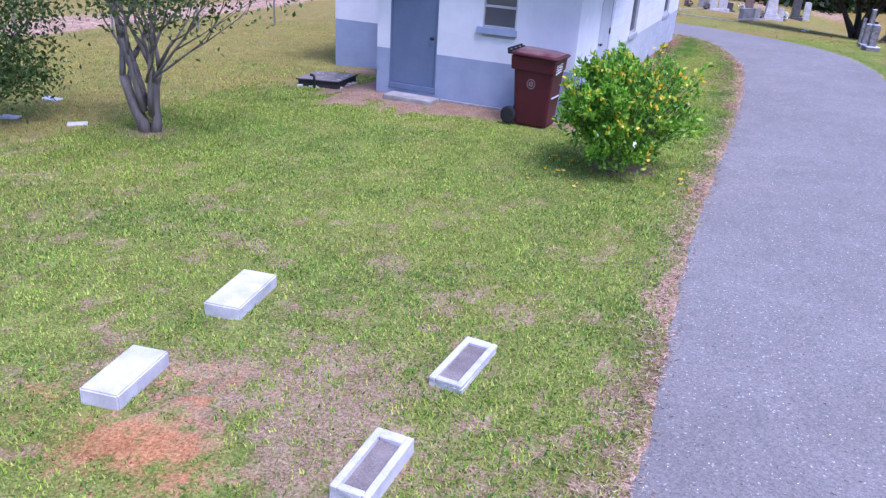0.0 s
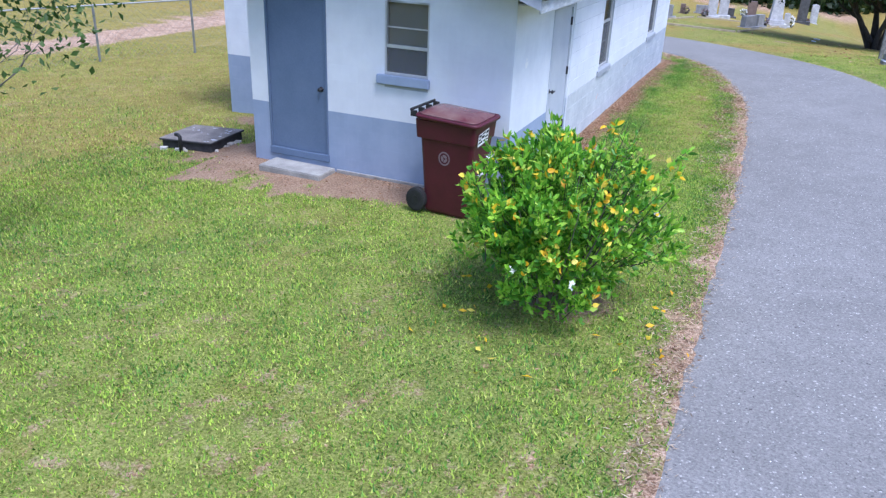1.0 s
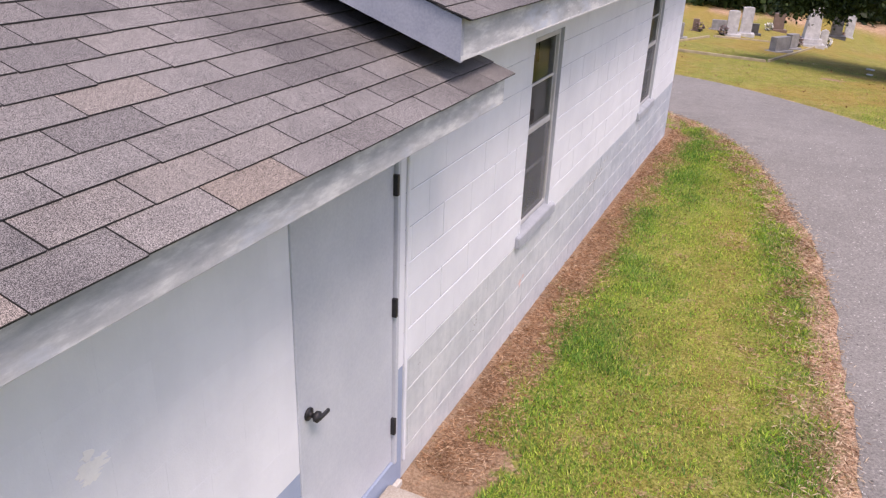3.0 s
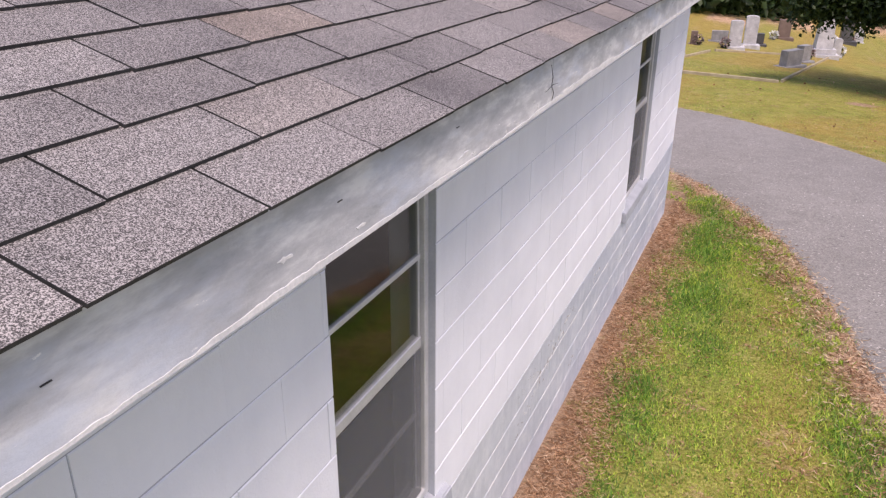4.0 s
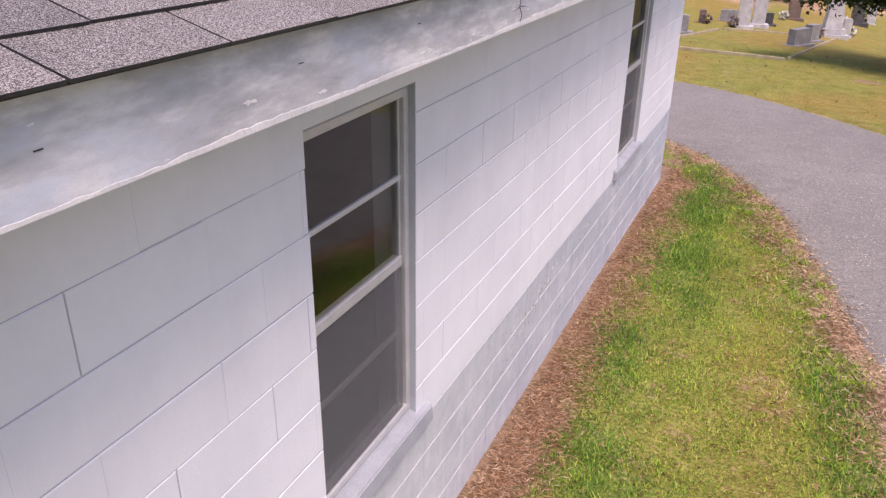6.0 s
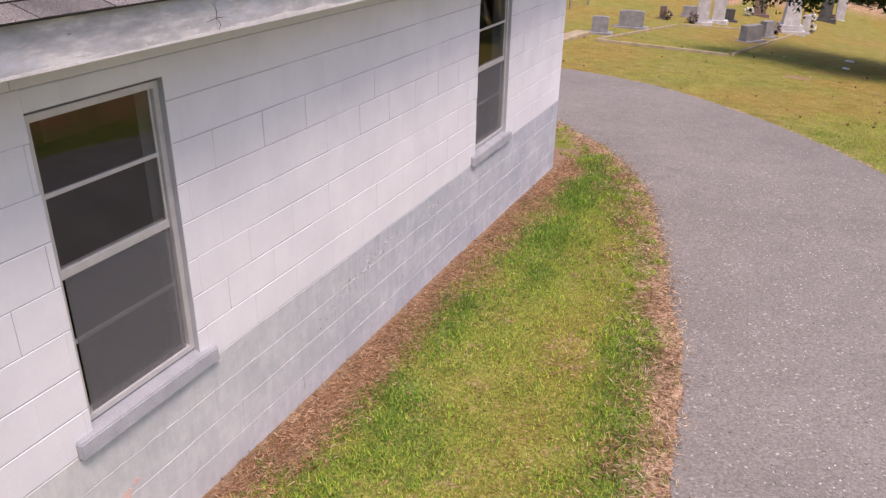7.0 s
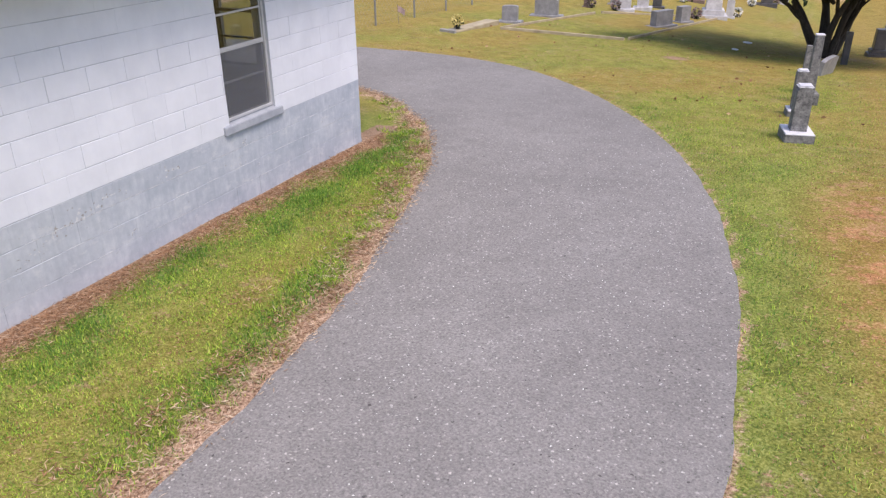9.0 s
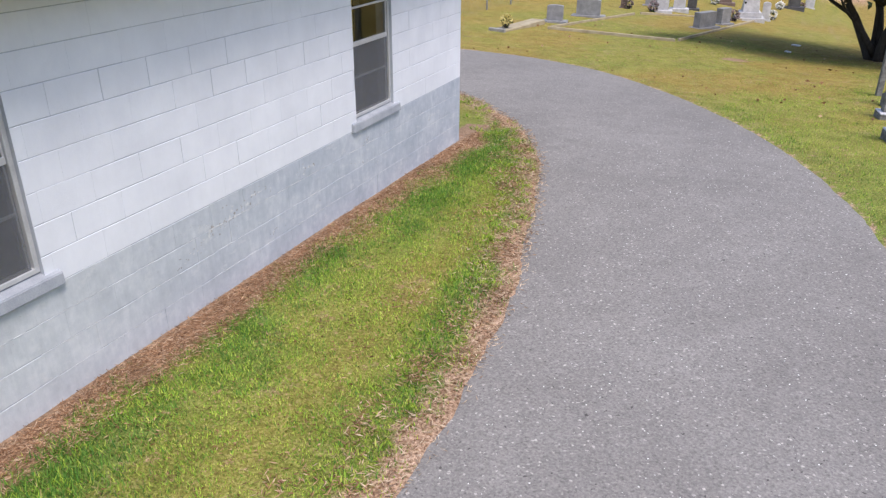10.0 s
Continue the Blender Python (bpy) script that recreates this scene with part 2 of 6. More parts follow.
def shingle_material():
    m, t, b = tree_of("asphalt_shingle_granules")
    r = maths(t, "FRACT", maths(t, "ADD", piece_random(t), piece_random(t, True)))
    grain = noise_tex(t, 260.0, 3.0, 0.85)
    speck = noise_tex(t, 520.0, 1.0, 0.6)
    stain = noise_tex(t, 1.3, 5.0, 0.65)
    tone = ramp(t, r, [(0.0, (0.140, 0.134, 0.136)), (0.5, (0.168, 0.160, 0.159)), (0.85, (0.194, 0.186, 0.185)), (1.0, (0.205, 0.174, 0.152))])
    g = ramp(t, maths(t, "ADD", maths(t, "MULTIPLY", grain, 0.55), maths(t, "MULTIPLY", speck, 0.45)), [(0.41, (0.26, 0.26, 0.26)), (0.50, (0.84, 0.84, 0.84)), (0.58, (2.2, 2.17, 2.14))])
    col = blend(t, 1.0, tone, g, "MULTIPLY")
    s = ramp(t, stain, [(0.36, (0.62, 0.62, 0.64)), (0.52, (1, 1, 1))])
    col = blend(t, 0.8, col, s, "MULTIPLY")
    t.links.new(col, b.inputs["Base Color"])
    b.inputs["Roughness"].default_value = 0.92
    b.inputs["Specular IOR Level"].default_value = 0.25
    bump(t, b, grain, 0.6, 0.002)
    return m


SHINGLE = shingle_material()
SHINGLE_UNDER = surface("roof_underlay", (0.02, 0.02, 0.02), (0.05, 0.05, 0.05), 5.0, 80.0, 0.9, 0.0)


def cells_tex(t, scale, output="Distance", jitter=1.0):
    g = t.nodes.new("ShaderNodeNewGeometry")
    v = t.nodes.new("ShaderNodeTexVoronoi")
    v.inputs["Scale"].default_value, v.inputs["Randomness"].default_value = scale, jitter
    t.links.new(g.outputs["Position"], v.inputs["Vector"])
    return v.outputs[output]


def asphalt_material():
    """Weathered asphalt: dark binder worn off a grey aggregate, with odd pale and dark stones."""
    m, t, b = tree_of("worn_asphalt")
    big, mid, grain = noise_tex(t, 0.45, 5.0, 0.6), noise_tex(t, 3.5, 5.0, 0.6), noise_tex(t, 60.0, 4.0, 0.8)
    f = maths(t, "ADD", maths(t, "MULTIPLY", big, 0.6), maths(t, "MULTIPLY", mid, 0.4))
    col = ramp(t, f, [(0.36, (0.197, 0.189, 0.180)), (0.64, (0.250, 0.241, 0.230))])
    stone = t.nodes.new("ShaderNodeSeparateColor")
    t.links.new(cells_tex(t, 70.0, "Color"), stone.inputs[0])
    tone = ramp(t, stone.outputs[0], [(0.0, (0.76, 0.76, 0.76)), (0.30, (0.95, 0.95, 0.95)), (0.85, (1.06, 1.06, 1.05)), (0.975, (1.15, 1.14, 1.13)), (0.992, (1.9, 1.87, 1.84))])
    g = ramp(t, grain, [(0.34, (0.74, 0.74, 0.74)), (0.50, (1.0, 1.0, 1.0)), (0.66, (1.28, 1.27, 1.26))])
    col = blend(t, 1.0, blend(t, 1.0, col, tone, "MULTIPLY"), g, "MULTIPLY")
    chip = ramp(t, noise_tex(t, 34.0, 2.0, 0.5), [(0.735, (0, 0, 0)), (0.75, (1, 1, 1))])
    col = blend(t, chip, col, (0.46, 0.44, 0.42))
    pit = ramp(t, noise_tex(t, 27.0, 2.0, 0.5), [(0.275, (1, 1, 1)), (0.295, (0, 0, 0))])
    col = blend(t, maths(t, "MULTIPLY", pit, 0.75), col, (0.045, 0.042, 0.042))
    t.links.new(col, b.inputs["Base Color"])
    b.inputs["Roughness"].default_value = 0.9
    b.inputs["Specular IOR Level"].default_value = 0.25
    relief = maths(t, "SUBTRACT", grain, maths(t, "MULTIPLY", cells_tex(t, 70.0), 0.9))
    bump(t, b, relief, 0.45, 0.008)
    return m


ASPHALT = asphalt_material()


def ground_material():
    """Turf thatch, bare soil, pale verge sand and dry straw, laid out by the attributes of the ground sheet."""
    m, t, b = tree_of("lawn_ground")
    def layer(name):
        a = t.nodes.new("ShaderNodeAttribute")
        a.attribute_name = name
        return a.outputs["Fac"]
    big, mid, fine = noise_tex(t, 0.35, 5.0, 0.6), noise_tex(t, 3.0, 6.0, 0.7), noise_tex(t, 45.0, 4.0, 0.75)
    f = maths(t, "ADD", maths(t, "MULTIPLY", mid, 0.28), maths(t, "MULTIPLY", fine, 0.72))
    turf = ramp(t, f, [(0.39, (0.100, 0.128, 0.027)), (0.5, (0.205, 0.24, 0.050)), (0.61, (0.36, 0.38, 0.11))])
    warm = ramp(t, f, [(0.38, (0.16, 0.105, 0.025)), (0.5, (0.305, 0.208, 0.055)), (0.62, (0.43, 0.315, 0.11))])
    straw = ramp(t, f, [(0.38, (0.17, 0.115, 0.06)), (0.5, (0.34, 0.245, 0.145)), (0.63, (0.52, 0.41, 0.28))])
    soil = ramp(t, f, [(0.37, (0.165, 0.108, 0.070)), (0.5, (0.31, 0.205, 0.135)), (0.64, (0.43, 0.315, 0.225))])
    clay = ramp(t, f, [(0.37, (0.26, 0.105, 0.04)), (0.5, (0.52, 0.24, 0.10)), (0.64, (0.72, 0.40, 0.20))])
    sand = ramp(t, f, [(0.39, (0.15, 0.085, 0.05)), (0.5, (0.42, 0.275, 0.18)), (0.61, (0.70, 0.52, 0.39))])
    ragged = maths(t, "SUBTRACT", maths(t, "ADD", maths(t, "MULTIPLY", noise_tex(t, 11.0, 5.0, 0.7), 0.6), maths(t, "MULTIPLY", noise_tex(t, 38.0, 4.0, 0.75), 0.4)), 0.5)
    def worn(name, harsh):
        f0 = maths(t, "ADD", layer(name), maths(t, "MULTIPLY", ragged, 3.4))
        return maths(t, "ADD", maths(t, "MULTIPLY", maths(t, "SUBTRACT", f0, 0.5), harsh), 0.5, True)
    deep = ramp(t, f, [(0.40, (0.030, 0.070, 0.012)), (0.5, (0.105, 0.175, 0.034)), (0.62, (0.22, 0.305, 0.080))])
    col = blend(t, layer("dry"), turf, warm)
    col = blend(t, maths(t, "MULTIPLY", worn("lush", 1.4), 0.9), col, deep)
    col = blend(t, worn("straw", 2.0), col, straw)
    col = blend(t, worn("soil", 2.5), col, soil)
    col = blend(t, worn("clay", 1.7), col, clay)
    col = blend(t, worn("sand", 2.2), col, sand)
    t.links.new(col, b.inputs["Base Color"])
    b.inputs["Roughness"].default_value = 0.95
    b.inputs["Specular IOR Level"].default_value = 0.15
    bump(t, b, f, 0.9, 0.03)
    return m


GROUND = ground_material()


def leaf_material(name, stops, rough=0.5, island=True):
    m, t, b = tree_of(name)
    r = piece_random(t, island)
    col = ramp(t, r, stops)
    k = noise_tex(t, 1.6, 4.0, 0.6)
    col = blend(t, 0.5, col, ramp(t, k, [(0.35, (0.7, 0.7, 0.7)), (0.65, (1.25, 1.25, 1.25))]), "MULTIPLY")
    t.links.new(col, b.inputs["Base Color"])
    b.inputs["Roughness"].default_value = rough
    b.inputs["Specular IOR Level"].default_value = 0.35
    tr = t.nodes.new("ShaderNodeBsdfTranslucent")
    t.links.new(col, tr.inputs["Color"])
    mx = t.nodes.new("ShaderNodeMixShader")
    mx.inputs[0].default_value = 0.32
    t.links.new(b.outputs[0], mx.inputs[1])
    t.links.new(tr.outputs[0], mx.inputs[2])
    t.links.new(mx.outputs[0], t.nodes["Material Output"].inputs["Surface"])
    return m


GRASS = leaf_material("grass_blades", [(0.0, (0.12, 0.22, 0.024)), (0.4, (0.26, 0.43, 0.045)), (0.75, (0.43, 0.57, 0.065)), (1.0, (0.62, 0.66, 0.16))], 0.7)
GRASS_LUSH = leaf_material("lush_grass_blades", [(0.0, (0.035, 0.13, 0.014)), (0.6, (0.12, 0.285, 0.038)), (1.0, (0.26, 0.45, 0.070))], 0.65)
GRASS_DRY = leaf_material("dry_grass_blades", [(0.0, (0.20, 0.14, 0.045)), (0.5, (0.33, 0.245, 0.09)), (1.0, (0.48, 0.38, 0.19))], 0.8)
BUSH_LEAF = leaf_material("glossy_bush_leaves", [(0.0, (0.06, 0.20, 0.022)), (0.4, (0.16, 0.42, 0.032)), (0.8, (0.34, 0.62, 0.045)), (1.0, (0.56, 0.76, 0.10))], 0.38)
YELLOW_LEAF = leaf_material("yellowed_leaves", [(0.0, (0.82, 0.42, 0.01)), (0.6, (0.90, 0.62, 0.02)), (1.0, (0.90, 0.76, 0.14))], 0.5)
TREE_LEAF = leaf_material("tree_leaves", [(0.0, (0.03, 0.07, 0.014)), (0.5, (0.065, 0.125, 0.025)), (1.0, (0.12, 0.19, 0.05))], 0.5)
DARK_LEAF = leaf_material("dark_tree_leaves", [(0.0, (0.012, 0.03, 0.008)), (0.5, (0.028, 0.055, 0.014)), (1.0, (0.06, 0.10, 0.03))], 0.5)
STRAW = leaf_material("verge_straw_bits", [(0.0, (0.20, 0.11, 0.06)), (0.4, (0.50, 0.36, 0.24)), (1.0, (0.76, 0.62, 0.46))], 0.85)
PINE_STRAW = leaf_material("rusty_pine_straw", [(0.0, (0.15, 0.078, 0.045)), (0.4, (0.41, 0.235, 0.130)), (0.75, (0.57, 0.37, 0.23)), (1.0, (0.72, 0.56, 0.41))], 0.8)
BROWN_LEAF = leaf_material("fallen_leaves", [(0.0, (0.11, 0.05, 0.025)), (0.5, (0.34, 0.175, 0.085)), (1.0, (0.62, 0.43, 0.26))], 0.8)


def glass_material():
    m, t, b = tree_of("window_glass")
    t.nodes.remove(b)
    clear = t.nodes.new("ShaderNodeBsdfTransparent")
    clear.inputs["Color"].default_value = (0.80, 0.82, 0.81, 1)
    gloss = t.nodes.new("ShaderNodeBsdfGlossy")
    gloss.inputs["Roughness"].default_value = 0.03
    fr = t.nodes.new("ShaderNodeFresnel")
    fr.inputs["IOR"].default_value = 1.5
    mx = t.nodes.new("ShaderNodeMixShader")
    t.links.new(maths(t, "MINIMUM", fr.outputs[0], 0.10), mx.inputs[0])
    t.links.new(clear.outputs[0], mx.inputs[1])
    t.links.new(gloss.outputs[0], mx.inputs[2])
    t.links.new(mx.outputs[0], t.nodes["Material Output"].inputs["Surface"])
    return m


def screen_material():
    m, t, b = tree_of("insect_screen")
    b.inputs["Base Color"].default_value = (0.16, 0.165, 0.18, 1)
    b.inputs["Roughness"].default_value = 0.7
    clear = t.nodes.new("ShaderNodeBsdfTransparent")
    mx = t.nodes.new("ShaderNodeMixShader")
    mx.inputs[0].default_value = 0.45
    t.links.new(clear.outputs[0], mx.inputs[1])
    t.links.new(b.outputs[0], mx.inputs[2])
    t.links.new(mx.outputs[0], t.nodes["Material Output"].inputs["Surface"])
    return m


GLASS, SCREEN = glass_material(), screen_material()


# ---- mesh helpers ----
def link_mesh(name, mesh, material, parent=None, label=""):
    ob = new(name, mesh)
    if material and not mesh.materials:
        mesh.materials.append(material)
    if parent:
        ob.parent = parent
    if label:
        ob["label"] = label
    return ob


def part(name, bm, material, parent, label="", smooth=False):
    mesh = bpy.data.meshes.new(name)
    bmesh.ops.recalc_face_normals(bm, faces=bm.faces)
    bm.to_mesh(mesh)
    bm.free()
    if smooth:
        for p in mesh.polygons:
            p.use_smooth = True
    return link_mesh(name, mesh, material, parent, label)


def thing(name, label, category, at=(0, 0, 0), turn=0.0, group="", kind=""):
    ob = new(name)
    ob.empty_display_size = 0.2
    ob.matrix_basis = pose(*at, 0, 0, turn)
    return tagged(ob, label, category, group, kind)


def box(bm, x0, x1, y0, y1, z0, z1, bevel=0.0, seg=1):
    r = bmesh.ops.create_cube(bm, size=1.0, matrix=Matrix.Translation(((x0 + x1) / 2, (y0 + y1) / 2, (z0 + z1) / 2)) @ Matrix.Diagonal((abs(x1 - x0), abs(y1 - y0), abs(z1 - z0), 1)))
    if bevel:
        es = list({e for v in r["verts"] for e in v.link_edges})
        bmesh.ops.bevel(bm, geom=es, offset=bevel, segments=seg, affect="EDGES")
    return bm


def boxes(*rows, bevel=0.0):
    bm = bmesh.new()
    for r in rows:
        box(bm, *r, bevel=bevel)
    return bm


def ring_frame(along, d0, d1, u0, u1, z0, z1, w):
    """A rectangular frame of width w in one piece, between depths d0 and d1 across the wall."""
    bm = bmesh.new()
    loops = []
    for d in (d0, d1):
        for k in (0, w):
            ring = [(u0 + k, z0 + k), (u1 - k, z0 + k), (u1 - k, z1 - k), (u0 + k, z1 - k)]
            loops.append([bm.verts.new((d, u, z) if along == "y" else (u, d, z)) for u, z in ring])
    for a, b in ((0, 1), (2, 3), (0, 2), (1, 3)):
        for k in range(4):
            j = (k + 1) % 4
            bm.faces.new((loops[a][k], loops[a][j], loops[b][j], loops[b][k]))
    bmesh.ops.recalc_face_normals(bm, faces=bm.faces)
    bmesh.ops.bevel(bm, geom=list(bm.edges), offset=0.003, segments=1, affect="EDGES")
    return bm


def prism(bm, outline, axis, a, b):
    """Extrudes an outline of (u, v) pairs along an axis from a to b."""
    def at(u, v, w):
        return {"x": (w, u, v), "y": (u, w, v), "z": (u, v, w)}[axis]
    lo = [bm.verts.new(at(u, v, a)) for u, v in outline]
    hi = [bm.verts.new(at(u, v, b)) for u, v in outline]
    n = len(outline)
    bm.faces.new(lo[::-1])
    bm.faces.new(hi)
    for i in range(n):
        bm.faces.new((lo[i], lo[(i + 1) % n], hi[(i + 1) % n], hi[i]))
    return bm


def tube(bm, points, radii, sides=8, cap=True):
    """A tapered tube along points."""
    rings = []
    pts = [Vector(p) for p in points]
    for i, p in enumerate(pts):
        d = (pts[min(i + 1, len(pts) - 1)] - pts[max(i - 1, 0)]).normalized()
        a = d.orthogonal().normalized() if abs(d.z) > 0.9 else d.cross(Vector((0, 0, 1))).normalized()
        c = d.cross(a)
        rings.append([bm.verts.new(p + radii[i] * (math.cos(2 * math.pi * k / sides) * a + math.sin(2 * math.pi * k / sides) * c)) for k in range(sides)])
    for r0, r1 in zip(rings, rings[1:]):
        # best matching start, so that the tube does not twist
        off = min(range(sides), key=lambda o: (r0[0].co - r1[o].co).length)
        r1[:] = r1[off:] + r1[:off]
        if (r0[1].co - r1[1].co).length > (r0[1].co - r1[-1].co).length:
            r1[:] = [r1[0]] + r1[:0:-1]
        for k in range(sides):
            bm.faces.new((r0[k], r0[(k + 1) % sides], r1[(k + 1) % sides], r1[k]))
    if cap:
        bm.faces.new(rings[0][::-1])
        bm.faces.new(rings[-1])
    return bm


def raw_mesh(name, verts, faces, material, parent=None, label=""):
    mesh = bpy.data.meshes.new(name)
    mesh.from_pydata([tuple(v) for v in verts], [], [tuple(f) for f in faces])
    mesh.update()
    return link_mesh(name, mesh, material, parent, label)


def array_mesh(name, verts, faces, material, parent=None, label=""):
    """A mesh from numpy arrays: verts (n, 3) and faces (m, k)."""
    mesh = bpy.data.meshes.new(name)
    k = faces.shape[1]
    mesh.vertices.add(len(verts))
    mesh.vertices.foreach_set("co", np.asarray(verts, np.float32).ravel())
    mesh.loops.add(faces.size)
    mesh.loops.foreach_set("vertex_index", np.asarray(faces, np.int32).ravel())
    mesh.polygons.add(len(faces))
    mesh.polygons.foreach_set("loop_start", np.arange(0, faces.size, k, dtype=np.int32))
    mesh.update(calc_edges=True)
    return link_mesh(name, mesh, material, parent, label)


RNG = np.random.default_rng(7)


def leaves_mesh(name, centres, ways, length, width, material, parent=None, label="", fold=0.25, jitter=0.35, round_leaf=False, droop=0.15):
    """Folded leaves: each has a base, two sides and a tip, along its way."""
    n = len(centres)
    ways = ways / np.maximum(np.linalg.norm(ways, axis=1, keepdims=True), 1e-6)
    ref = RNG.normal(size=(n, 3))
    side = np.cross(ways, ref)
    side /= np.maximum(np.linalg.norm(side, axis=1, keepdims=True), 1e-6)
    up = np.cross(side, ways)
    ln = length * (1 + jitter * RNG.uniform(-1, 1, (n, 1)))
    wd = width * (1 + jitter * RNG.uniform(-1, 1, (n, 1)))
    if round_leaf:
        v = np.empty((n, 7, 3))
        curl = droop * ln
        for k, (u, s) in enumerate(((0, 0), (0.28, 0.44), (0.66, 0.40), (1, 0), (0.66, -0.40), (0.28, -0.44), (0.5, 0))):
            v[:, k] = centres + u * ln * ways + s * wd * side + (fold * wd * (abs(s) > 0) - curl * u * u) * up
        i = np.arange(n)[:, None] * 7
        f = np.concatenate([i + np.array([[6, a, b]]) for a, b in ((0, 1), (1, 2), (2, 3), (3, 4), (4, 5), (5, 0))])
        return array_mesh(name, v.reshape(-1, 3), f, material, parent, label)
    v = np.empty((n, 4, 3))
    v[:, 0] = centres
    v[:, 1] = centres + 0.5 * ln * ways + 0.5 * wd * side + fold * wd * up
    v[:, 2] = centres + ln * ways
    v[:, 3] = centres + 0.5 * ln * ways - 0.5 * wd * side + fold * wd * up
    i = np.arange(n)[:, None] * 4
    f = np.concatenate([i + np.array([[0, 1, 2]]), i + np.array([[0, 2, 3]])])
    return array_mesh(name, v.reshape(-1, 3), f, material, parent, label)


# ---- ground ----
def ground_z(x, y):
    """Height of the ground: it rises gently to the east, and falls away to the north, more so in the north-east."""
    x, y = np.asarray(x, float), np.asarray(y, float)
    west = np.maximum(x, -16)
    ex = np.where(x > 0, 12 * np.tanh(x / 12), west + 0.6 * np.minimum(west + 5, 0))
    s = np.clip(y - 12, -60, 60)
    level = 0.026 * np.clip(-x, 0, 3.7) * np.exp(-(np.maximum(-y - 0.25, 0) / 0.8) ** 2) * np.exp(-(np.minimum(x + 3.7, 0) / 0.6) ** 2) * np.clip((3.2 - y) / 0.7, 0, 1)
    return level + 0.033 * np.minimum(ex, 12) - 0.03 - 0.058 * np.minimum(2 * np.log1p(np.exp(s / 2)), 34) * np.clip(1 + 0.1 * x, 0.35, 1.6)


def gz(x, y):
    return float(ground_z(x, y))


def lattice(x, y, seed):
    xi, yi = np.floor(x).astype(int), np.floor(y).astype(int)
    fx, fy = x - xi, y - yi
    fx, fy = fx * fx * (3 - 2 * fx), fy * fy * (3 - 2 * fy)
    def val(a, b):
        s = np.sin(a * 127.1 + b * 311.7 + seed * 74.7) * 43758.5453
        return s - np.floor(s)
    return (val(xi, yi) * (1 - fx) + val(xi + 1, yi) * fx) * (1 - fy) + (val(xi, yi + 1) * (1 - fx) + val(xi + 1, yi + 1) * fx) * fy


def cloud(x, y, scale, seed=0, octaves=4):
    """Smooth random field between 0 and 1."""
    x, y = np.asarray(x, float), np.asarray(y, float)
    total, amp, norm = 0, 1.0, 0.0
    for k in range(octaves):
        total = total + amp * lattice(x * scale * 2 ** k + 13.7 * k, y * scale * 2 ** k - 7.3 * k, seed + k)
        norm += amp
        amp *= 0.55
    return total / norm


ROAD_IN = [(2.95, -60), (2.95, -30), (2.86, -12), (2.78, -8.4), (2.70, -6.5), (2.58, -3.5), (2.57, -2.0), (2.57, 1.0), (2.52, 2.8), (2.46, 4.5), (2.29, 6.9), (2.08, 8.1),
           (1.80, 9.35), (1.42, 10.65), (0.90, 11.85), (0.20, 12.9), (-0.75, 13.95), (-1.87, 14.68), (-4.0, 15.5), (-8.0, 16.0), (-11.0, 16.1)]
ROAD_OUT = [(5.6, -60), (5.55, -30), (5.4, -12), (5.33, -8), (5.25, -4), (5.22, -1.0), (5.24, 2.0), (5.30, 4.0), (5.35, 6.0), (5.26, 7.8), (5.07, 9.3), (4.70, 10.9),
            (4.12, 12.45), (3.32, 14.1), (2.15, 15.9), (0.5, 17.7), (-1.15, 18.6), (-2.7, 18.85), (-4.3, 18.8), (-7.5, 18.9), (-11.0, 19.0)]


def smooth_line(points, steps):
    """A Catmull-Rom line through points."""
    p = [Vector((*q, 0)) for q in points]
    out = []
    for i in range(len(p) - 1):
        a, b, c, d = p[max(i - 1, 0)], p[i], p[i + 1], p[min(i + 2, len(p) - 1)]
        for k in range(steps):
            t = k / steps
            q = 0.5 * ((2 * b) + (c - a) * t + (2 * a - 5 * b + 4 * c - d) * t * t + (3 * b - a - 3 * c + d) * t ** 3)
            out.append((q.x, q.y))
    out.append((p[-1].x, p[-1].y))
    return np.array(out)


LINE_IN, LINE_OUT = smooth_line(ROAD_IN, 16), smooth_line(ROAD_OUT, 16)


def dist_to(line, x, y):
    """Distance of points to a dense line."""
    shape = np.shape(x)
    x, y = np.ravel(x), np.ravel(y)
    best = np.full(len(x), 1e9)
    for a, b in zip(line[:-1], line[1:]):
        d = b - a
        t = np.clip(((x - a[0]) * d[0] + (y - a[1]) * d[1]) / (d @ d), 0, 1)
        best = np.minimum(best, np.hypot(x - a[0] - t * d[0], y - a[1] - t * d[1]))
    return best.reshape(shape)


def inside_road(x, y):
    poly = np.concatenate([LINE_IN, LINE_OUT[::-1]])
    shape = np.shape(x)
    x, y = np.ravel(x), np.ravel(y)
    odd = np.zeros(len(x), bool)
    for (xa, ya), (xb, yb) in zip(poly, np.roll(poly, -1, 0)):
        cross = (ya > y) != (yb > y)
        odd ^= cross & (x < (xb - xa) * (y - ya) / (yb - ya + 1e-12) + xa)
    return odd.reshape(shape)


def blob(x, y, cx, cy, rx, ry, soft=0.35):
    d = np.hypot((x - cx) / rx, (y - cy) / ry)
    return np.clip((1 - d) / soft, 0, 1)


def step(v, a, b):
    return np.clip((v - a) / (b - a), 0, 1)


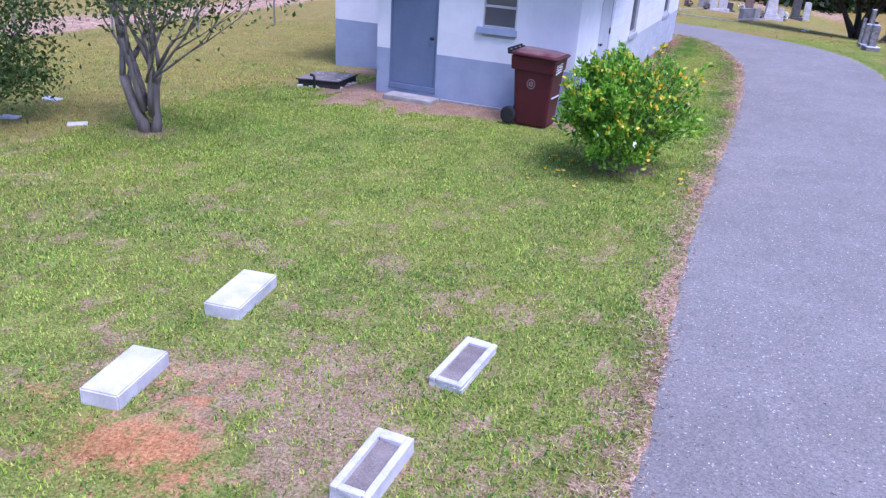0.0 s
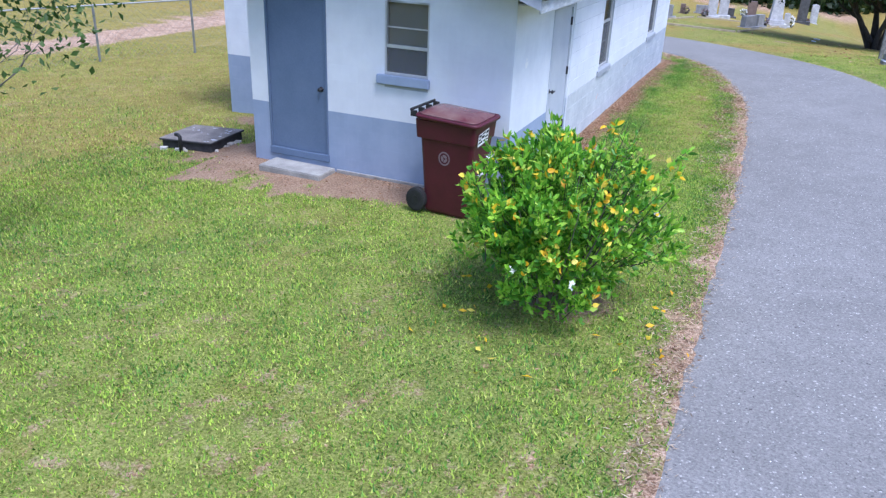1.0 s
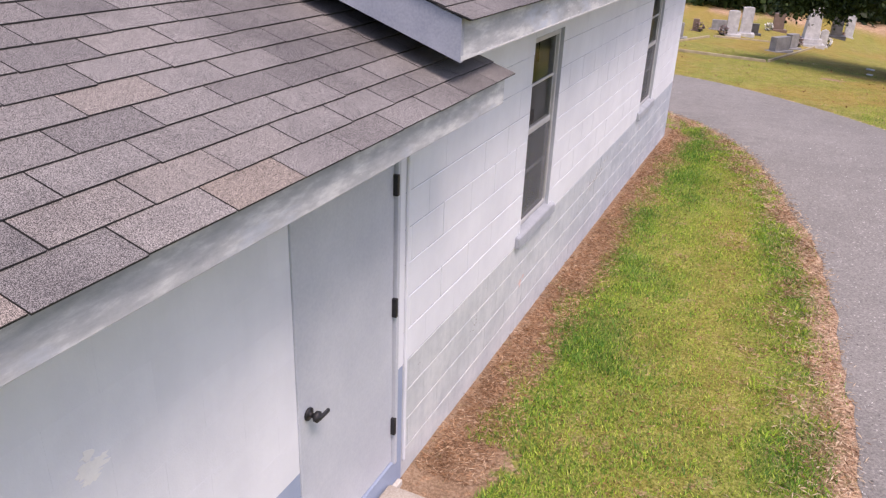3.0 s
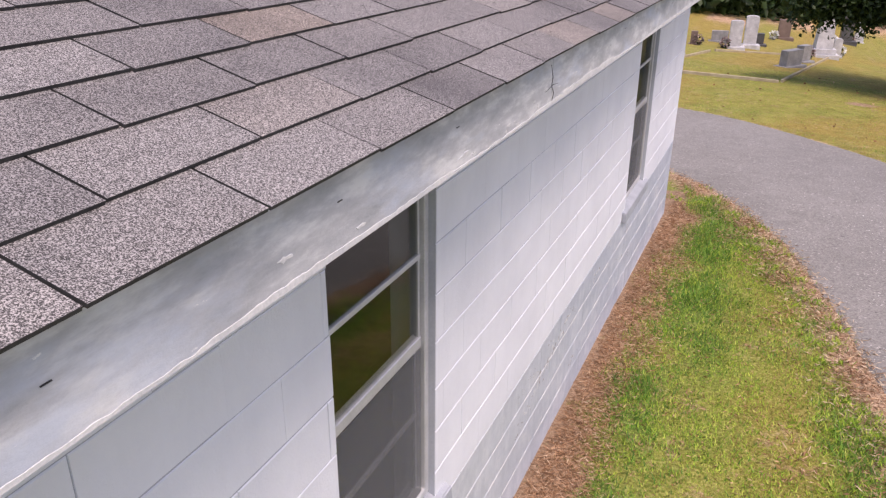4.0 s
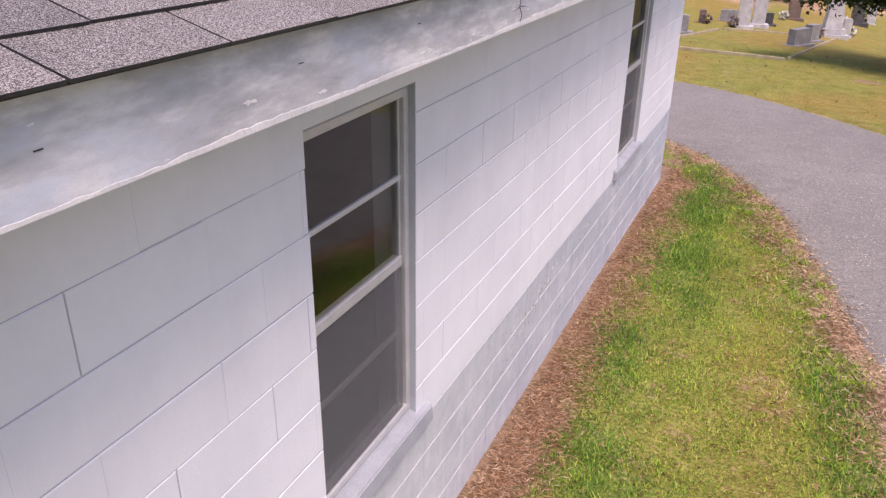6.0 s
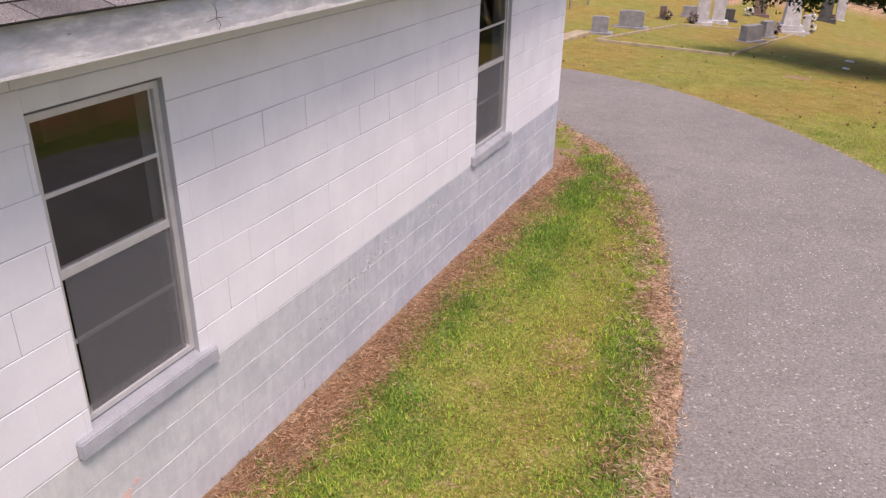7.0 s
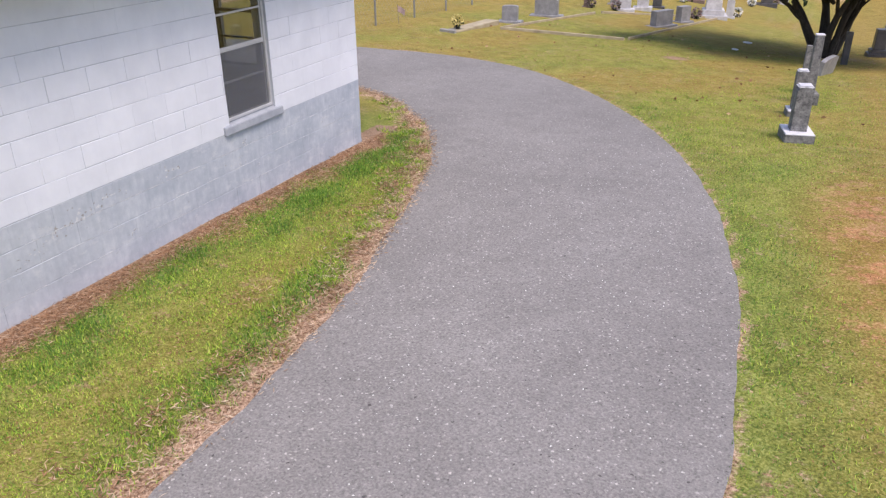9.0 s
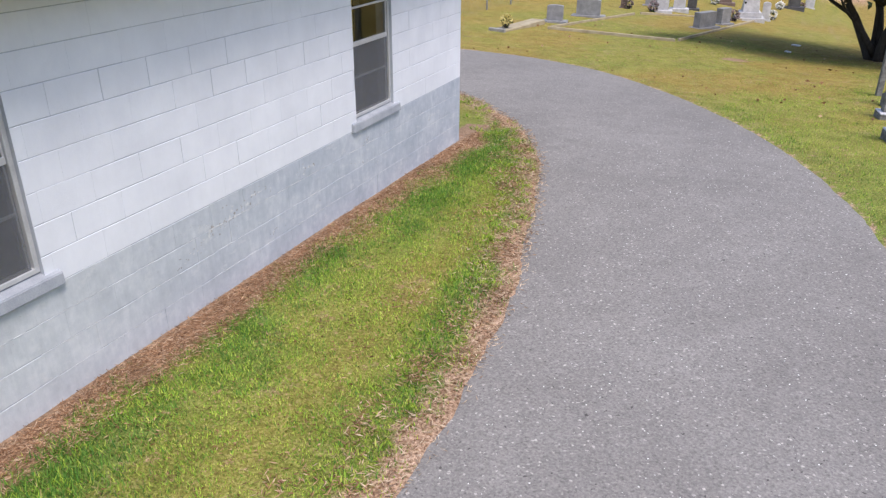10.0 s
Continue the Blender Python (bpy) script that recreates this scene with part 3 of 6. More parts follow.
def cover(x, y):
    """Layers of the ground's cover: dry, straw, soil, clay, sand, each from 0 to 1."""
    n1, n2, n3 = cloud(x, y, 0.5, 1), cloud(x, y, 2.2, 5), cloud(x, y, 6.0, 9)
    d_in, d_out = dist_to(LINE_IN, x, y), dist_to(LINE_OUT, x, y)
    road = inside_road(x, y)
    # sun-dried lawn to the west, north and east
    dry = np.maximum(step(-x + 4 * n1, 5.5, 9.5) * 0.62, step(y + 4 * n1, 13, 19) * (0.36 + 0.44 * step(n1, 0.38, 0.62)))
    dry = np.maximum(dry, blob(x, y, 6.7, 10.6, 1.5, 4.2, 0.6))
    dry = np.maximum(dry, step(x, 5.3, 6.6) * step(y, 3, 8) * 0.85)
    strip = (x > 0) & (x < 2.6) & (y > 2.5) & (y < 14)
    dry = np.maximum(dry, np.where(strip, step(n2, 0.48, 0.66) * 0.16 + 0.42 * np.clip(1 - np.abs(x - 1.45) / 0.55, 0, 1), 0))
    dry = np.maximum(dry, step(n2, 0.50, 0.70) * np.where((y < 1.5) & (x < 3), 0.16, 0.28))
    # thin, strawy turf round the plot markers and along the verge
    straw = blob(x, y, 0.45, -8.95, 2.3, 2.1, 0.8) * step(n2 * 0.5 + n3 * 0.5, 0.34, 0.58)
    straw = np.maximum(straw, blob(x, y, 2.45, -4.5, 0.6, 3.4, 0.9) * step(n2 * 0.4 + n3 * 0.6, 0.42, 0.60) * 0.75)
    straw = np.maximum(straw, np.where((x < 2.7) & (y < 14) & (y > 2.5), step(-d_in, -0.50, -0.15) * step(n2 * 0.5 + n3 * 0.5, 0.42, 0.55), 0) * 0.9)
    straw = np.maximum(straw, blob(x, y, 6.72, 10.8, 1.35, 3.6, 0.8) * step(n2 * 0.4 + n3 * 0.6, 0.36, 0.52) * 0.5)
    front = (y < 1.5) & (x < 3)
    straw = np.maximum(straw, step(n3 * 0.6 + n2 * 0.4, 0.50, 0.66) * np.where(front, 0.32 + 0.45 * step(-y, 3.0, 7.5), 0.36))
    # bare earth at the foot of the walls, under the tree and at the hatch
    wob = 0.16 * (n2 - 0.5) + 0.10 * (n3 - 0.5)
    soil = np.where((y > 2.4) & (y < 12.4), step(-(x + 3.6 * wob), -0.40, -0.12) * (x > -0.3), 0.0)
    soil = np.maximum(soil, np.where((x > -4.3) & (x < 0.75) & (y > -1.3) & (y < 3), step(-np.maximum(-(y + 0.05) * (0.85 + 0.05 * x), (x - 0.12) * 1.6) + 4.5 * wob, -0.72, -0.45), 0.0))
    soil = np.maximum(soil, blob(x, y, -5.0, 0.3, 1.0, 0.95, 0.4) * step(n2, 0.32, 0.5))
    soil = np.maximum(soil, blob(x, y, -5.45, -3.95, 0.75, 0.6, 0.9) * 0.8)
    soil = np.maximum(soil, blob(x, y, -4.9, 2.1, 1.2, 0.45, 0.6) * 0.9)
    soil = np.maximum(soil, blob(x, y, 1.4, -2.3, 0.62, 0.5, 0.6) * 0.85)
    soil = np.maximum(soil, blob(x, y, 2.61, 21.61, 0.45, 0.45, 0.6) * 0.9)
    soil = np.maximum(soil, blob(x, y, 6.0, 25.2, 1.8, 1.2, 0.9) * 0.6)
    soil = np.maximum(soil, blob(x, y, 6.72, 10.8, 1.2, 3.2, 0.8) * step(n2 * 0.5 + n3 * 0.5, 0.34, 0.56) * 0.85)
    clay = blob(x, y, -0.05, -9.72, 0.95, 0.60, 0.9) * step(n2 * 0.5 + n3 * 0.5, 0.22, 0.56) * 1.05
    clay = np.maximum(clay, blob(x, y, -0.1, -9.0, 0.6, 0.5, 0.9) * step(n3, 0.42, 0.62) * 0.8)
    clay = np.maximum(clay, blob(x, y, -1.0, -9.65, 0.5, 0.5, 0.9) * step(n3, 0.45, 0.6) * 0.5)
    clay = np.maximum(clay, blob(x, y, 6.6, 10.3, 1.2, 3.6, 0.9) * step(n2 * 0.5 + n3 * 0.5, 0.34, 0.60) * 0.80)
    sand = np.where(road, step(-d_in, -0.3, -0.2), step(-(d_in + 0.62 * (n2 - 0.5) + 0.50 * (n3 - 0.5)), -0.24, -0.04))
    sand = np.maximum(sand, np.where(~road, step(-(d_out + 0.10 * (n3 - 0.5)), -0.09, -0.03), 0) * 0.75)
    # the pale lanes past the fence and to the north
    lane = dist_to(np.array([(-26.0, -9.0), (-19.0, -1.0), (-17.1, 3.5), (-16.3, 8.0), (-16.3, 12.0), (-16.6, 17), (-17, 40)]), x, y)
    sand = np.maximum(sand, step(-lane + 0.6 * (n2 - 0.5), -1.15, -0.7) * 1.8)
    north = dist_to(np.array([(-9.8, 36.2), (-2.5, 42.7), (1.2, 50.3), (7.7, 58.5), (14.3, 60.0), (40, 66)]), x, y)
    sand = np.maximum(sand, step(-north, -1.3, -0.9) * 0.9)
    return dry, straw, soil, clay, sand


def lushness(x, y):
    """Where the grass stands thick and dark: beside the bare strip at the wall, along the lane, and in clumps."""
    e, g = cloud(x, y, 1.6, 95), cloud(x, y, 0.9, 91)
    yard = (x > 0) & (x < 2.9) & (y > 1.0) & (y < 13.5)
    d_in, d_out = dist_to(LINE_IN[::4], x, y), dist_to(LINE_OUT[::4], x, y)
    clump = 0.25 + 0.55 * step(cloud(x, y, 1.3, 93), 0.38, 0.60)
    lush = np.where(yard, step(-(x - 0.48 - 0.80 * e), -0.12, 0.22) * clump, 0)
    lush = np.maximum(lush, np.where(yard, step(-(d_in - 0.22 - 0.70 * e), -0.12, 0.22), 0) * clump)
    lush = np.maximum(lush, np.where((x > 1.0) & (y > 2), step(-(d_out - 0.15 - 0.9 * e), -0.15, 0.2), 0) * 0.35)
    lush = np.maximum(lush, np.where((y < 1.0) & (x > 1.2), step(-(d_in - 0.2 - 0.8 * e), -0.2, 0.2), 0) * 0.5 * clump)
    return np.clip(np.maximum(lush, step(g, 0.48, 0.68) * np.where(y < 1.0, 0.36, 0.30)), 0, 1)


def ground_sheet():
    def lines(lo, hi, pitch, reach):
        out, d = [], pitch
        a = lo
        while a > -reach:
            d *= 1.28
            a -= d
            out.append(a)
        mid = list(np.arange(lo, hi + pitch / 2, pitch))
        tail, d, a = [], pitch, mid[-1]
        while a < reach:
            d *= 1.28
            a += d
            tail.append(a)
        return np.array(out[::-1] + mid + tail)
    xs, ys = lines(-13.0, 9.0, 0.09, 600), lines(-15.0, 26.0, 0.10, 600)
    gx, gy = np.meshgrid(xs, ys)
    d_edge = np.minimum(dist_to(LINE_IN, gx, gy), dist_to(LINE_OUT, gx, gy))
    calm = np.clip(d_edge / 0.6, 0.35, 1)
    z = ground_z(gx, gy) + calm * (0.02 * (cloud(gx, gy, 1.4, 3) - 0.5) + 0.014 * (cloud(gx, gy, 7.0, 4, 2) - 0.5))
    road = inside_road(gx, gy)
    z = np.where(road, ground_z(gx, gy) - 0.05 * np.clip((d_edge - 0.15) / 0.3, 0, 1) + 0.35 * np.clip(1 - d_edge / 0.15, 0, 1) * (z - ground_z(gx, gy)), z)
    nx, ny = len(xs), len(ys)
    idx = np.arange(nx * ny).reshape(ny, nx)
    faces = np.stack([idx[:-1, :-1], idx[:-1, 1:], idx[1:, 1:], idx[1:, :-1]], -1).reshape(-1, 4)
    ob = array_mesh("ground", np.stack([gx, gy, z], -1).reshape(-1, 3), faces, GROUND)
    for name, values in zip(("dry", "straw", "soil", "clay", "sand", "lush"), (*cover(gx, gy), lushness(gx, gy))):
        a = ob.data.attributes.new(name, "FLOAT", "POINT")
        a.data.foreach_set("value", np.asarray(values, np.float32).ravel())
    for p in ob.data.polygons:
        p.use_smooth = True
    tagged(ob, "patchy green and yellowed lawn with bare earth and sandy verges", "lawn", kind="structure")


ground_sheet()


def road_strip():
    n, across = len(LINE_IN), 22
    k = np.linspace(0, 1, across + 1)[None, :]
    gx = LINE_IN[:, :1] * (1 - k) + LINE_OUT[:, :1] * k
    gy = LINE_IN[:, 1:] * (1 - k) + LINE_OUT[:, 1:] * k
    edge = (1 - np.clip(np.minimum(k, 1 - k) / 0.05, 0, 1))
    wob = (0.17 * (cloud(gx, gy, 1.7, 41) - 0.5) + 0.09 * (cloud(gx, gy, 9.0, 43) - 0.5)) * np.where(k > 0.5, 0.4, 1.0)
    gx = gx + edge * wob
    z = ground_z(gx, gy) + 0.028 * np.sin(np.pi * k) + 0.006 - 0.003 * edge + 0.008 * np.sin(np.pi * k) * (cloud(gx, gy, 0.8, 51) - 0.5)
    idx = np.arange(n * (across + 1)).reshape(n, across + 1)
    faces = np.stack([idx[:-1, :-1], idx[:-1, 1:], idx[1:, 1:], idx[1:, :-1]], -1).reshape(-1, 4)
    ob = array_mesh("road", np.stack([gx, gy, z], -1).reshape(-1, 3), faces, ASPHALT)
    for p in ob.data.polygons:
        p.use_smooth = True
    tagged(ob, "narrow curving lane of worn grey asphalt", "road", kind="structure")


road_strip()

# ---- the block building: a long hall with a lower annexe on its south end ----
COURSE, BLOCK = 0.2032, 0.4064
BAND_TOP = 0.766
ANNEX_TOP, HALL_TOP, HALL_END = 2.33, 2.56, 11.53
SILL_Z, HEAD_Z = 0.785, 2.30
W2, W3 = (4.44, 5.15), (8.90, 9.70)          # openings along the east wall of the hall
W4 = (-2.14, -1.45, 0.85, 2.27)               # north window of the hall
D2 = (1.50, 2.43, 0.145, 2.08)                 # east door of the annexe
W1 = (-1.655, -1.065, 1.34, 2.21)               # south window of the annexe
D1 = (-3.39, -2.475, 0.14, 2.17)              # south door of the annexe
building = thing("block_building", "painted concrete-block hall with lower annexe and shingled gable roofs", "building")


def wall_core(name, along, face, out, u0, u1, z0, z1, holes, label, depth=0.19):
    """A wall with holes (u0, u1, z0, z1). along: 'x' or 'y'; face: where its outer face lies; out: +1 or -1."""
    us = sorted({u0, u1, *[h[i] for h in holes for i in (0, 1)]})
    zs = sorted({z0, z1, *[h[i] for h in holes for i in (2, 3)]})
    bm = bmesh.new()
    a, b = sorted((face - out * 0.0034, face - out * depth))
    for ua, ub in zip(us, us[1:]):
        for za, zb in zip(zs, zs[1:]):
            if any(h[0] <= ua and ub <= h[1] and h[2] <= za and zb <= h[3] for h in holes):
                continue
            if along == "y":
                box(bm, a, b, ua, ub, za, zb)
            else:
                box(bm, ua, ub, a, b, za, zb)
    bmesh.ops.remove_doubles(bm, verts=bm.verts, dist=1e-5)
    return part(name, bm, REVEAL, building, label)


BLOCK_CACHE = {}


def block_mesh(length, height, material, arris=0.0022, end=0.0022):
    key = (round(length, 4), round(height, 4), material.name, arris, end)
    if key not in BLOCK_CACHE:
        l, hh, d, e = length / 2, height / 2, 0.03, arris
        ring = [(-l, -hh), (l, -hh), (l, hh), (-l, hh)]
        v = [(x, -d, z) for x, z in ring] + [(x, -e, z) for x, z in ring] + [(x - math.copysign(end * 1.3, x), 0, z - math.copysign(e * 1.3, z)) for x, z in ring]
        f = [(8, 9, 10, 11)]
        for k in range(4):
            j = (k + 1) % 4
            f += [(k, j, 4 + j, 4 + k), (4 + k, 4 + j, 8 + j, 8 + k)]
        m = bpy.data.meshes.new("block")
        m.from_pydata(v, [], f)
        m.materials.append(material)
        m.update()
        BLOCK_CACHE[key] = m
    return BLOCK_CACHE[key]


def lay_blocks(wall, along, face, out, u0, u1, z_low, z_top, holes, band, shift=0.0, upright=0.06, bed=0.0056):
    """Courses of blocks in running bond on a wall's face, cut at the holes. Local +y of a block points out of the wall."""
    rnd = random.Random(11)
    n_low = math.floor((BAND_TOP - z_low) / COURSE) + 1
    k = -n_low
    while True:
        za, zb = BAND_TOP + k * COURSE, BAND_TOP + (k + 1) * COURSE
        if za >= z_top - 0.02:
            break
        zb = min(zb, z_top)
        u = u0 - ((k % 2) * 0.5 + shift) * BLOCK
        cuts = []
        while u < u1:
            a, b = max(u, u0), min(u + BLOCK, u1)
            pieces, over = [(a, b)], []
            for h in holes:
                if h[2] < zb - 0.03 and h[3] > za + 0.03:
                    rest = []
                    for pa, pb in pieces:
                        if h[1] <= pa or h[0] >= pb:
                            rest.append((pa, pb))
                        else:
                            rest += [(pa, h[0]), (h[1], pb)]
                            if zb - h[3] > 0.03:
                                over.append((max(pa, h[0]), min(pb, h[1]), h[3], zb))
                    pieces = [(pa, pb) for pa, pb in rest if pb - pa > 0.006]
            cuts += [(pa, pb, za, zb) for pa, pb in pieces] + over
            u += BLOCK
        for a, b, za, zb in cuts:
            if b - a < 0.006:
                continue
            # most upright joints are filled flush with paint
            gap = 0.0065 if rnd.random() < upright else 0.0002
            mesh = block_mesh(b - a - gap, zb - za - (bed if rnd.random() < 0.8 else min(bed, 0.0012)), band if k < 0 else WALL_WHITE, 0.0022 if bed > 0.002 else 0.0003, 0.0022 if gap > 0.005 else 0.0002)
            ob = new("block", mesh)
            proud = rnd.uniform(-0.0005, 0.0005) if bed > 0.002 else 0.0
            c, z = (a + b) / 2, (za + zb) / 2
            if along == "y":
                ob.matrix_basis = pose(face + out * proud, c, z, 0, 0, -90 if out > 0 else 90)
            else:
                ob.matrix_basis = pose(c, face + out * proud, z, 0, 0, 0 if out > 0 else 180)
            ob.parent = wall
        k += 1


hall_holes = [(*W2, SILL_Z, HEAD_Z), (*W3, SILL_Z, HEAD_Z)]
annex_holes_e, annex_holes_s = [D2], [D1, W1]
wall_e = wall_core("wall", "y", 0.0, 1, 2.5, HALL_END, -0.4, HALL_TOP, hall_holes, "white painted block wall over a faded blue-grey base")
wall_ae = wall_core("wall", "y", 0.0, 1, 0.19, 2.5, -0.4, ANNEX_TOP, annex_holes_e, "white painted block wall over a blue-grey base")
wall_s = wall_core("wall", "x", 0.0, -1, -3.66, 0.0 - 0.007, -0.4, ANNEX_TOP, annex_holes_s, "pale painted block wall over a blue-grey base")
wall_hs = wall_core("wall", "x", 2.5, -1, -6.05, -0.19, -0.4, HALL_TOP, [], "pale painted block wall over a blue-grey base")
wall_w = wall_core("wall", "y", -6.05, -1, 2.5 + 0.19, HALL_END, -0.4, HALL_TOP, hall_holes, "white painted block wall")
wall_n = wall_core("wall", "x", HALL_END, 1, -6.05 + 0.19, -0.19, -0.4, HALL_TOP, [W4], "white painted block wall")
wall_aw = wall_core("wall", "y", -3.66, -1, 0.19, 2.5 - 0.007, -0.4, ANNEX_TOP, [], "white painted block wall")
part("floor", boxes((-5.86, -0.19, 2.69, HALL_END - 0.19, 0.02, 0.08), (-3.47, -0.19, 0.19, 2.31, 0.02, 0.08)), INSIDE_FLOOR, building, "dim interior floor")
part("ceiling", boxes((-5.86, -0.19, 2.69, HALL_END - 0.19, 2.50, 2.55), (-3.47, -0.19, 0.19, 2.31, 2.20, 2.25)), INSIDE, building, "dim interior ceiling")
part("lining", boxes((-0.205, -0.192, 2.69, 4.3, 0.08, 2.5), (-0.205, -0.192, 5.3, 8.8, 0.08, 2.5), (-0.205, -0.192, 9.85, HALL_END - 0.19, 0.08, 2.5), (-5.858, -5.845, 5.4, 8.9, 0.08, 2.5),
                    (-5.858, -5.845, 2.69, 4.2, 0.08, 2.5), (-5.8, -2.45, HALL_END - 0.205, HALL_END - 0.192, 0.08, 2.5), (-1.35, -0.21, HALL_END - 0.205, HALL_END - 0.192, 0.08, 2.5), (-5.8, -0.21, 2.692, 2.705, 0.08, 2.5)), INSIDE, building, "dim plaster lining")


# gable ends
def gable(name, x0, x1, base, apex, y_face, label, battens):
    bm = bmesh.new()
    prism(bm, [(x0, base), (x1, base), ((x0 + x1) / 2, apex)], "y", y_face, y_face + 0.05)
    g = part(name, bm, GABLE, building, label)
    if battens:
        x = x0 + 0.3
        while x < x1 - 0.2:
            top = apex - (apex - base) * abs(x - (x0 + x1) / 2) / ((x1 - x0) / 2) - 0.03
            part("batten", boxes((x - 0.02, x + 0.02, y_face - 0.018, y_face - 0.001, base + 0.005, top), bevel=0.003), GABLE, g)
            x += 0.33
    return g


A_SL, H_SL = 0.37, 0.35                  # pitches
A_EAVE_X, A_EAVE_Z = 0.455, 2.39           # lower edge of the roof skin
H_EAVE_X, H_EAVE_Z = 0.45, 2.695
FASCIA_X, FASCIA_Z = H_EAVE_X - 0.045, 2.535   # outer face and lower edge of the hall's fascia
A_RIDGE, H_RIDGE = -1.83, -3.025
A_TOP, H_TOP = A_EAVE_Z + A_SL * (A_EAVE_X - A_RIDGE), H_EAVE_Z + H_SL * (H_EAVE_X - H_RIDGE)
gable("gable", -3.62, -0.04, ANNEX_TOP + 0.002, A_TOP - 0.17, -0.012, "grey board-and-batten gable", True)
gable("gable", -6.0, -0.05, HALL_TOP + 0.002, H_TOP - 0.2, 2.49, "grey gable boards", True)
gable("gable", -6.0, -0.05, HALL_TOP + 0.002, H_TOP - 0.2, HALL_END - 0.05, "grey gable boards", False)


def roof(prefix, eave_x, eave_z, ridge_x, slope, y0, y1, label):
    """Two slabs of a gable roof with its boards; returns the eastern slab."""
    top = eave_z + slope * (eave_x - ridge_x)
    west_x = 2 * ridge_x - eave_x
    bm = bmesh.new()
    th = 0.03
    prism(bm, [(eave_x - 0.05, eave_z + 0.05 * slope - 0.004), (ridge_x, top - 0.006), (ridge_x, top - 0.006 - th), (eave_x - 0.05, eave_z + 0.05 * slope - 0.004 - th)], "y", y0 + 0.05, y1 - 0.05)
    east = part("roof", bm, GABLE, building, label)
    bm = bmesh.new()
    prism(bm, [(eave_x - 0.012, eave_z + 0.012 * slope + 0.0035), (ridge_x, top + 0.001), (ridge_x, top - 0.004), (eave_x - 0.012, eave_z + 0.012 * slope - 0.0015)], "y", y0 + 0.02, y1 - 0.02)
    part("underlay", bm, SHINGLE_UNDER, east, "black felt")
    bm = bmesh.new()
    prism(bm, [(west_x, eave_z), (ridge_x, top), (ridge_x, top - th), (west_x, eave_z - th)], "y", y0, y1)
    part("roof", bm, SHINGLE, building, label)
    return east


roof_a = roof("annexe", A_EAVE_X, A_EAVE_Z, A_RIDGE, A_SL, -0.50, 2.72, "grey-brown asphalt shingle roof over the annexe")
roof_h = roof("hall", H_EAVE_X, H_EAVE_Z, H_RIDGE, H_SL, 2.15, 12.10, "grey-brown asphalt shingle roof over the hall")


def rake(y, eave_x, eave_z, ridge_x, slope, drop, thick=0.03):
    """The two boards along a gable's edge, with plumb-cut ends."""
    for s in (1, -1):
        bm = bmesh.new()
        xa, xb = ridge_x, eave_x - 0.045
        za, zb = eave_z + slope * (eave_x - xa) - 0.005, eave_z + slope * (eave_x - xb) - 0.005
        pts = [(ridge_x + s * (xa - ridge_x), za), (ridge_x + s * (xb - ridge_x), zb), (ridge_x + s * (xb - ridge_x), zb - drop), (ridge_x + s * (xa - ridge_x), za - drop)]
        prism(bm, pts, "y", y, y + thick)
        part("rake_board", bm, SHADED_RAKE, building, "weathered rake board, coloured darker blue-grey for its shade")


rake(-0.485, A_EAVE_X, A_EAVE_Z, A_RIDGE, A_SL, 0.115)
rake(2.165, H_EAVE_X, H_EAVE_Z, H_RIDGE, H_SL, 0.175)
rake(12.05, H_EAVE_X, H_EAVE_Z, H_RIDGE, H_SL, 0.175)


def eave(x_wall, eave_x, eave_z, y0, y1, bottom, joints, y_box):
    """Fascia boards butted at joints, the soffit behind, on the east side."""
    f = None
    for a, b in zip([y0, *joints], [*joints, y1]):
        f = part("fascia", boxes((eave_x - 0.072, eave_x - 0.045, a + 0.001, b - 0.001, bottom, eave_z + 0.012), bevel=0.003), FASCIA, building, "flaking white fascia board")
    if y_box is not None:
        part("soffit", boxes((x_wall + 0.001, eave_x - 0.073, y_box, y1, bottom + 0.02, bottom + 0.032)), TRIM_PAINT, building, "grey-white soffit boards")
    return f


eave(0.0, H_EAVE_X, H_EAVE_Z, 2.196, 12.05, FASCIA_Z, [5.08, 8.74], 2.47)
eave(0.0, A_EAVE_X, A_EAVE_Z, -0.455, 2.71, 2.255, [], 0.0)
# nails and rust marks on the fascia
for y, z in ((3.87, 2.628), (4.36, 2.636), (6.1, 2.64), (7.3, 2.63), (3.3, 2.62)):
    part("nail", boxes((FASCIA_X - 0.001, FASCIA_X + 0.0016, y, y + 0.014, z, z + 0.0016)), DARK_IRON, building, "rusty nail")


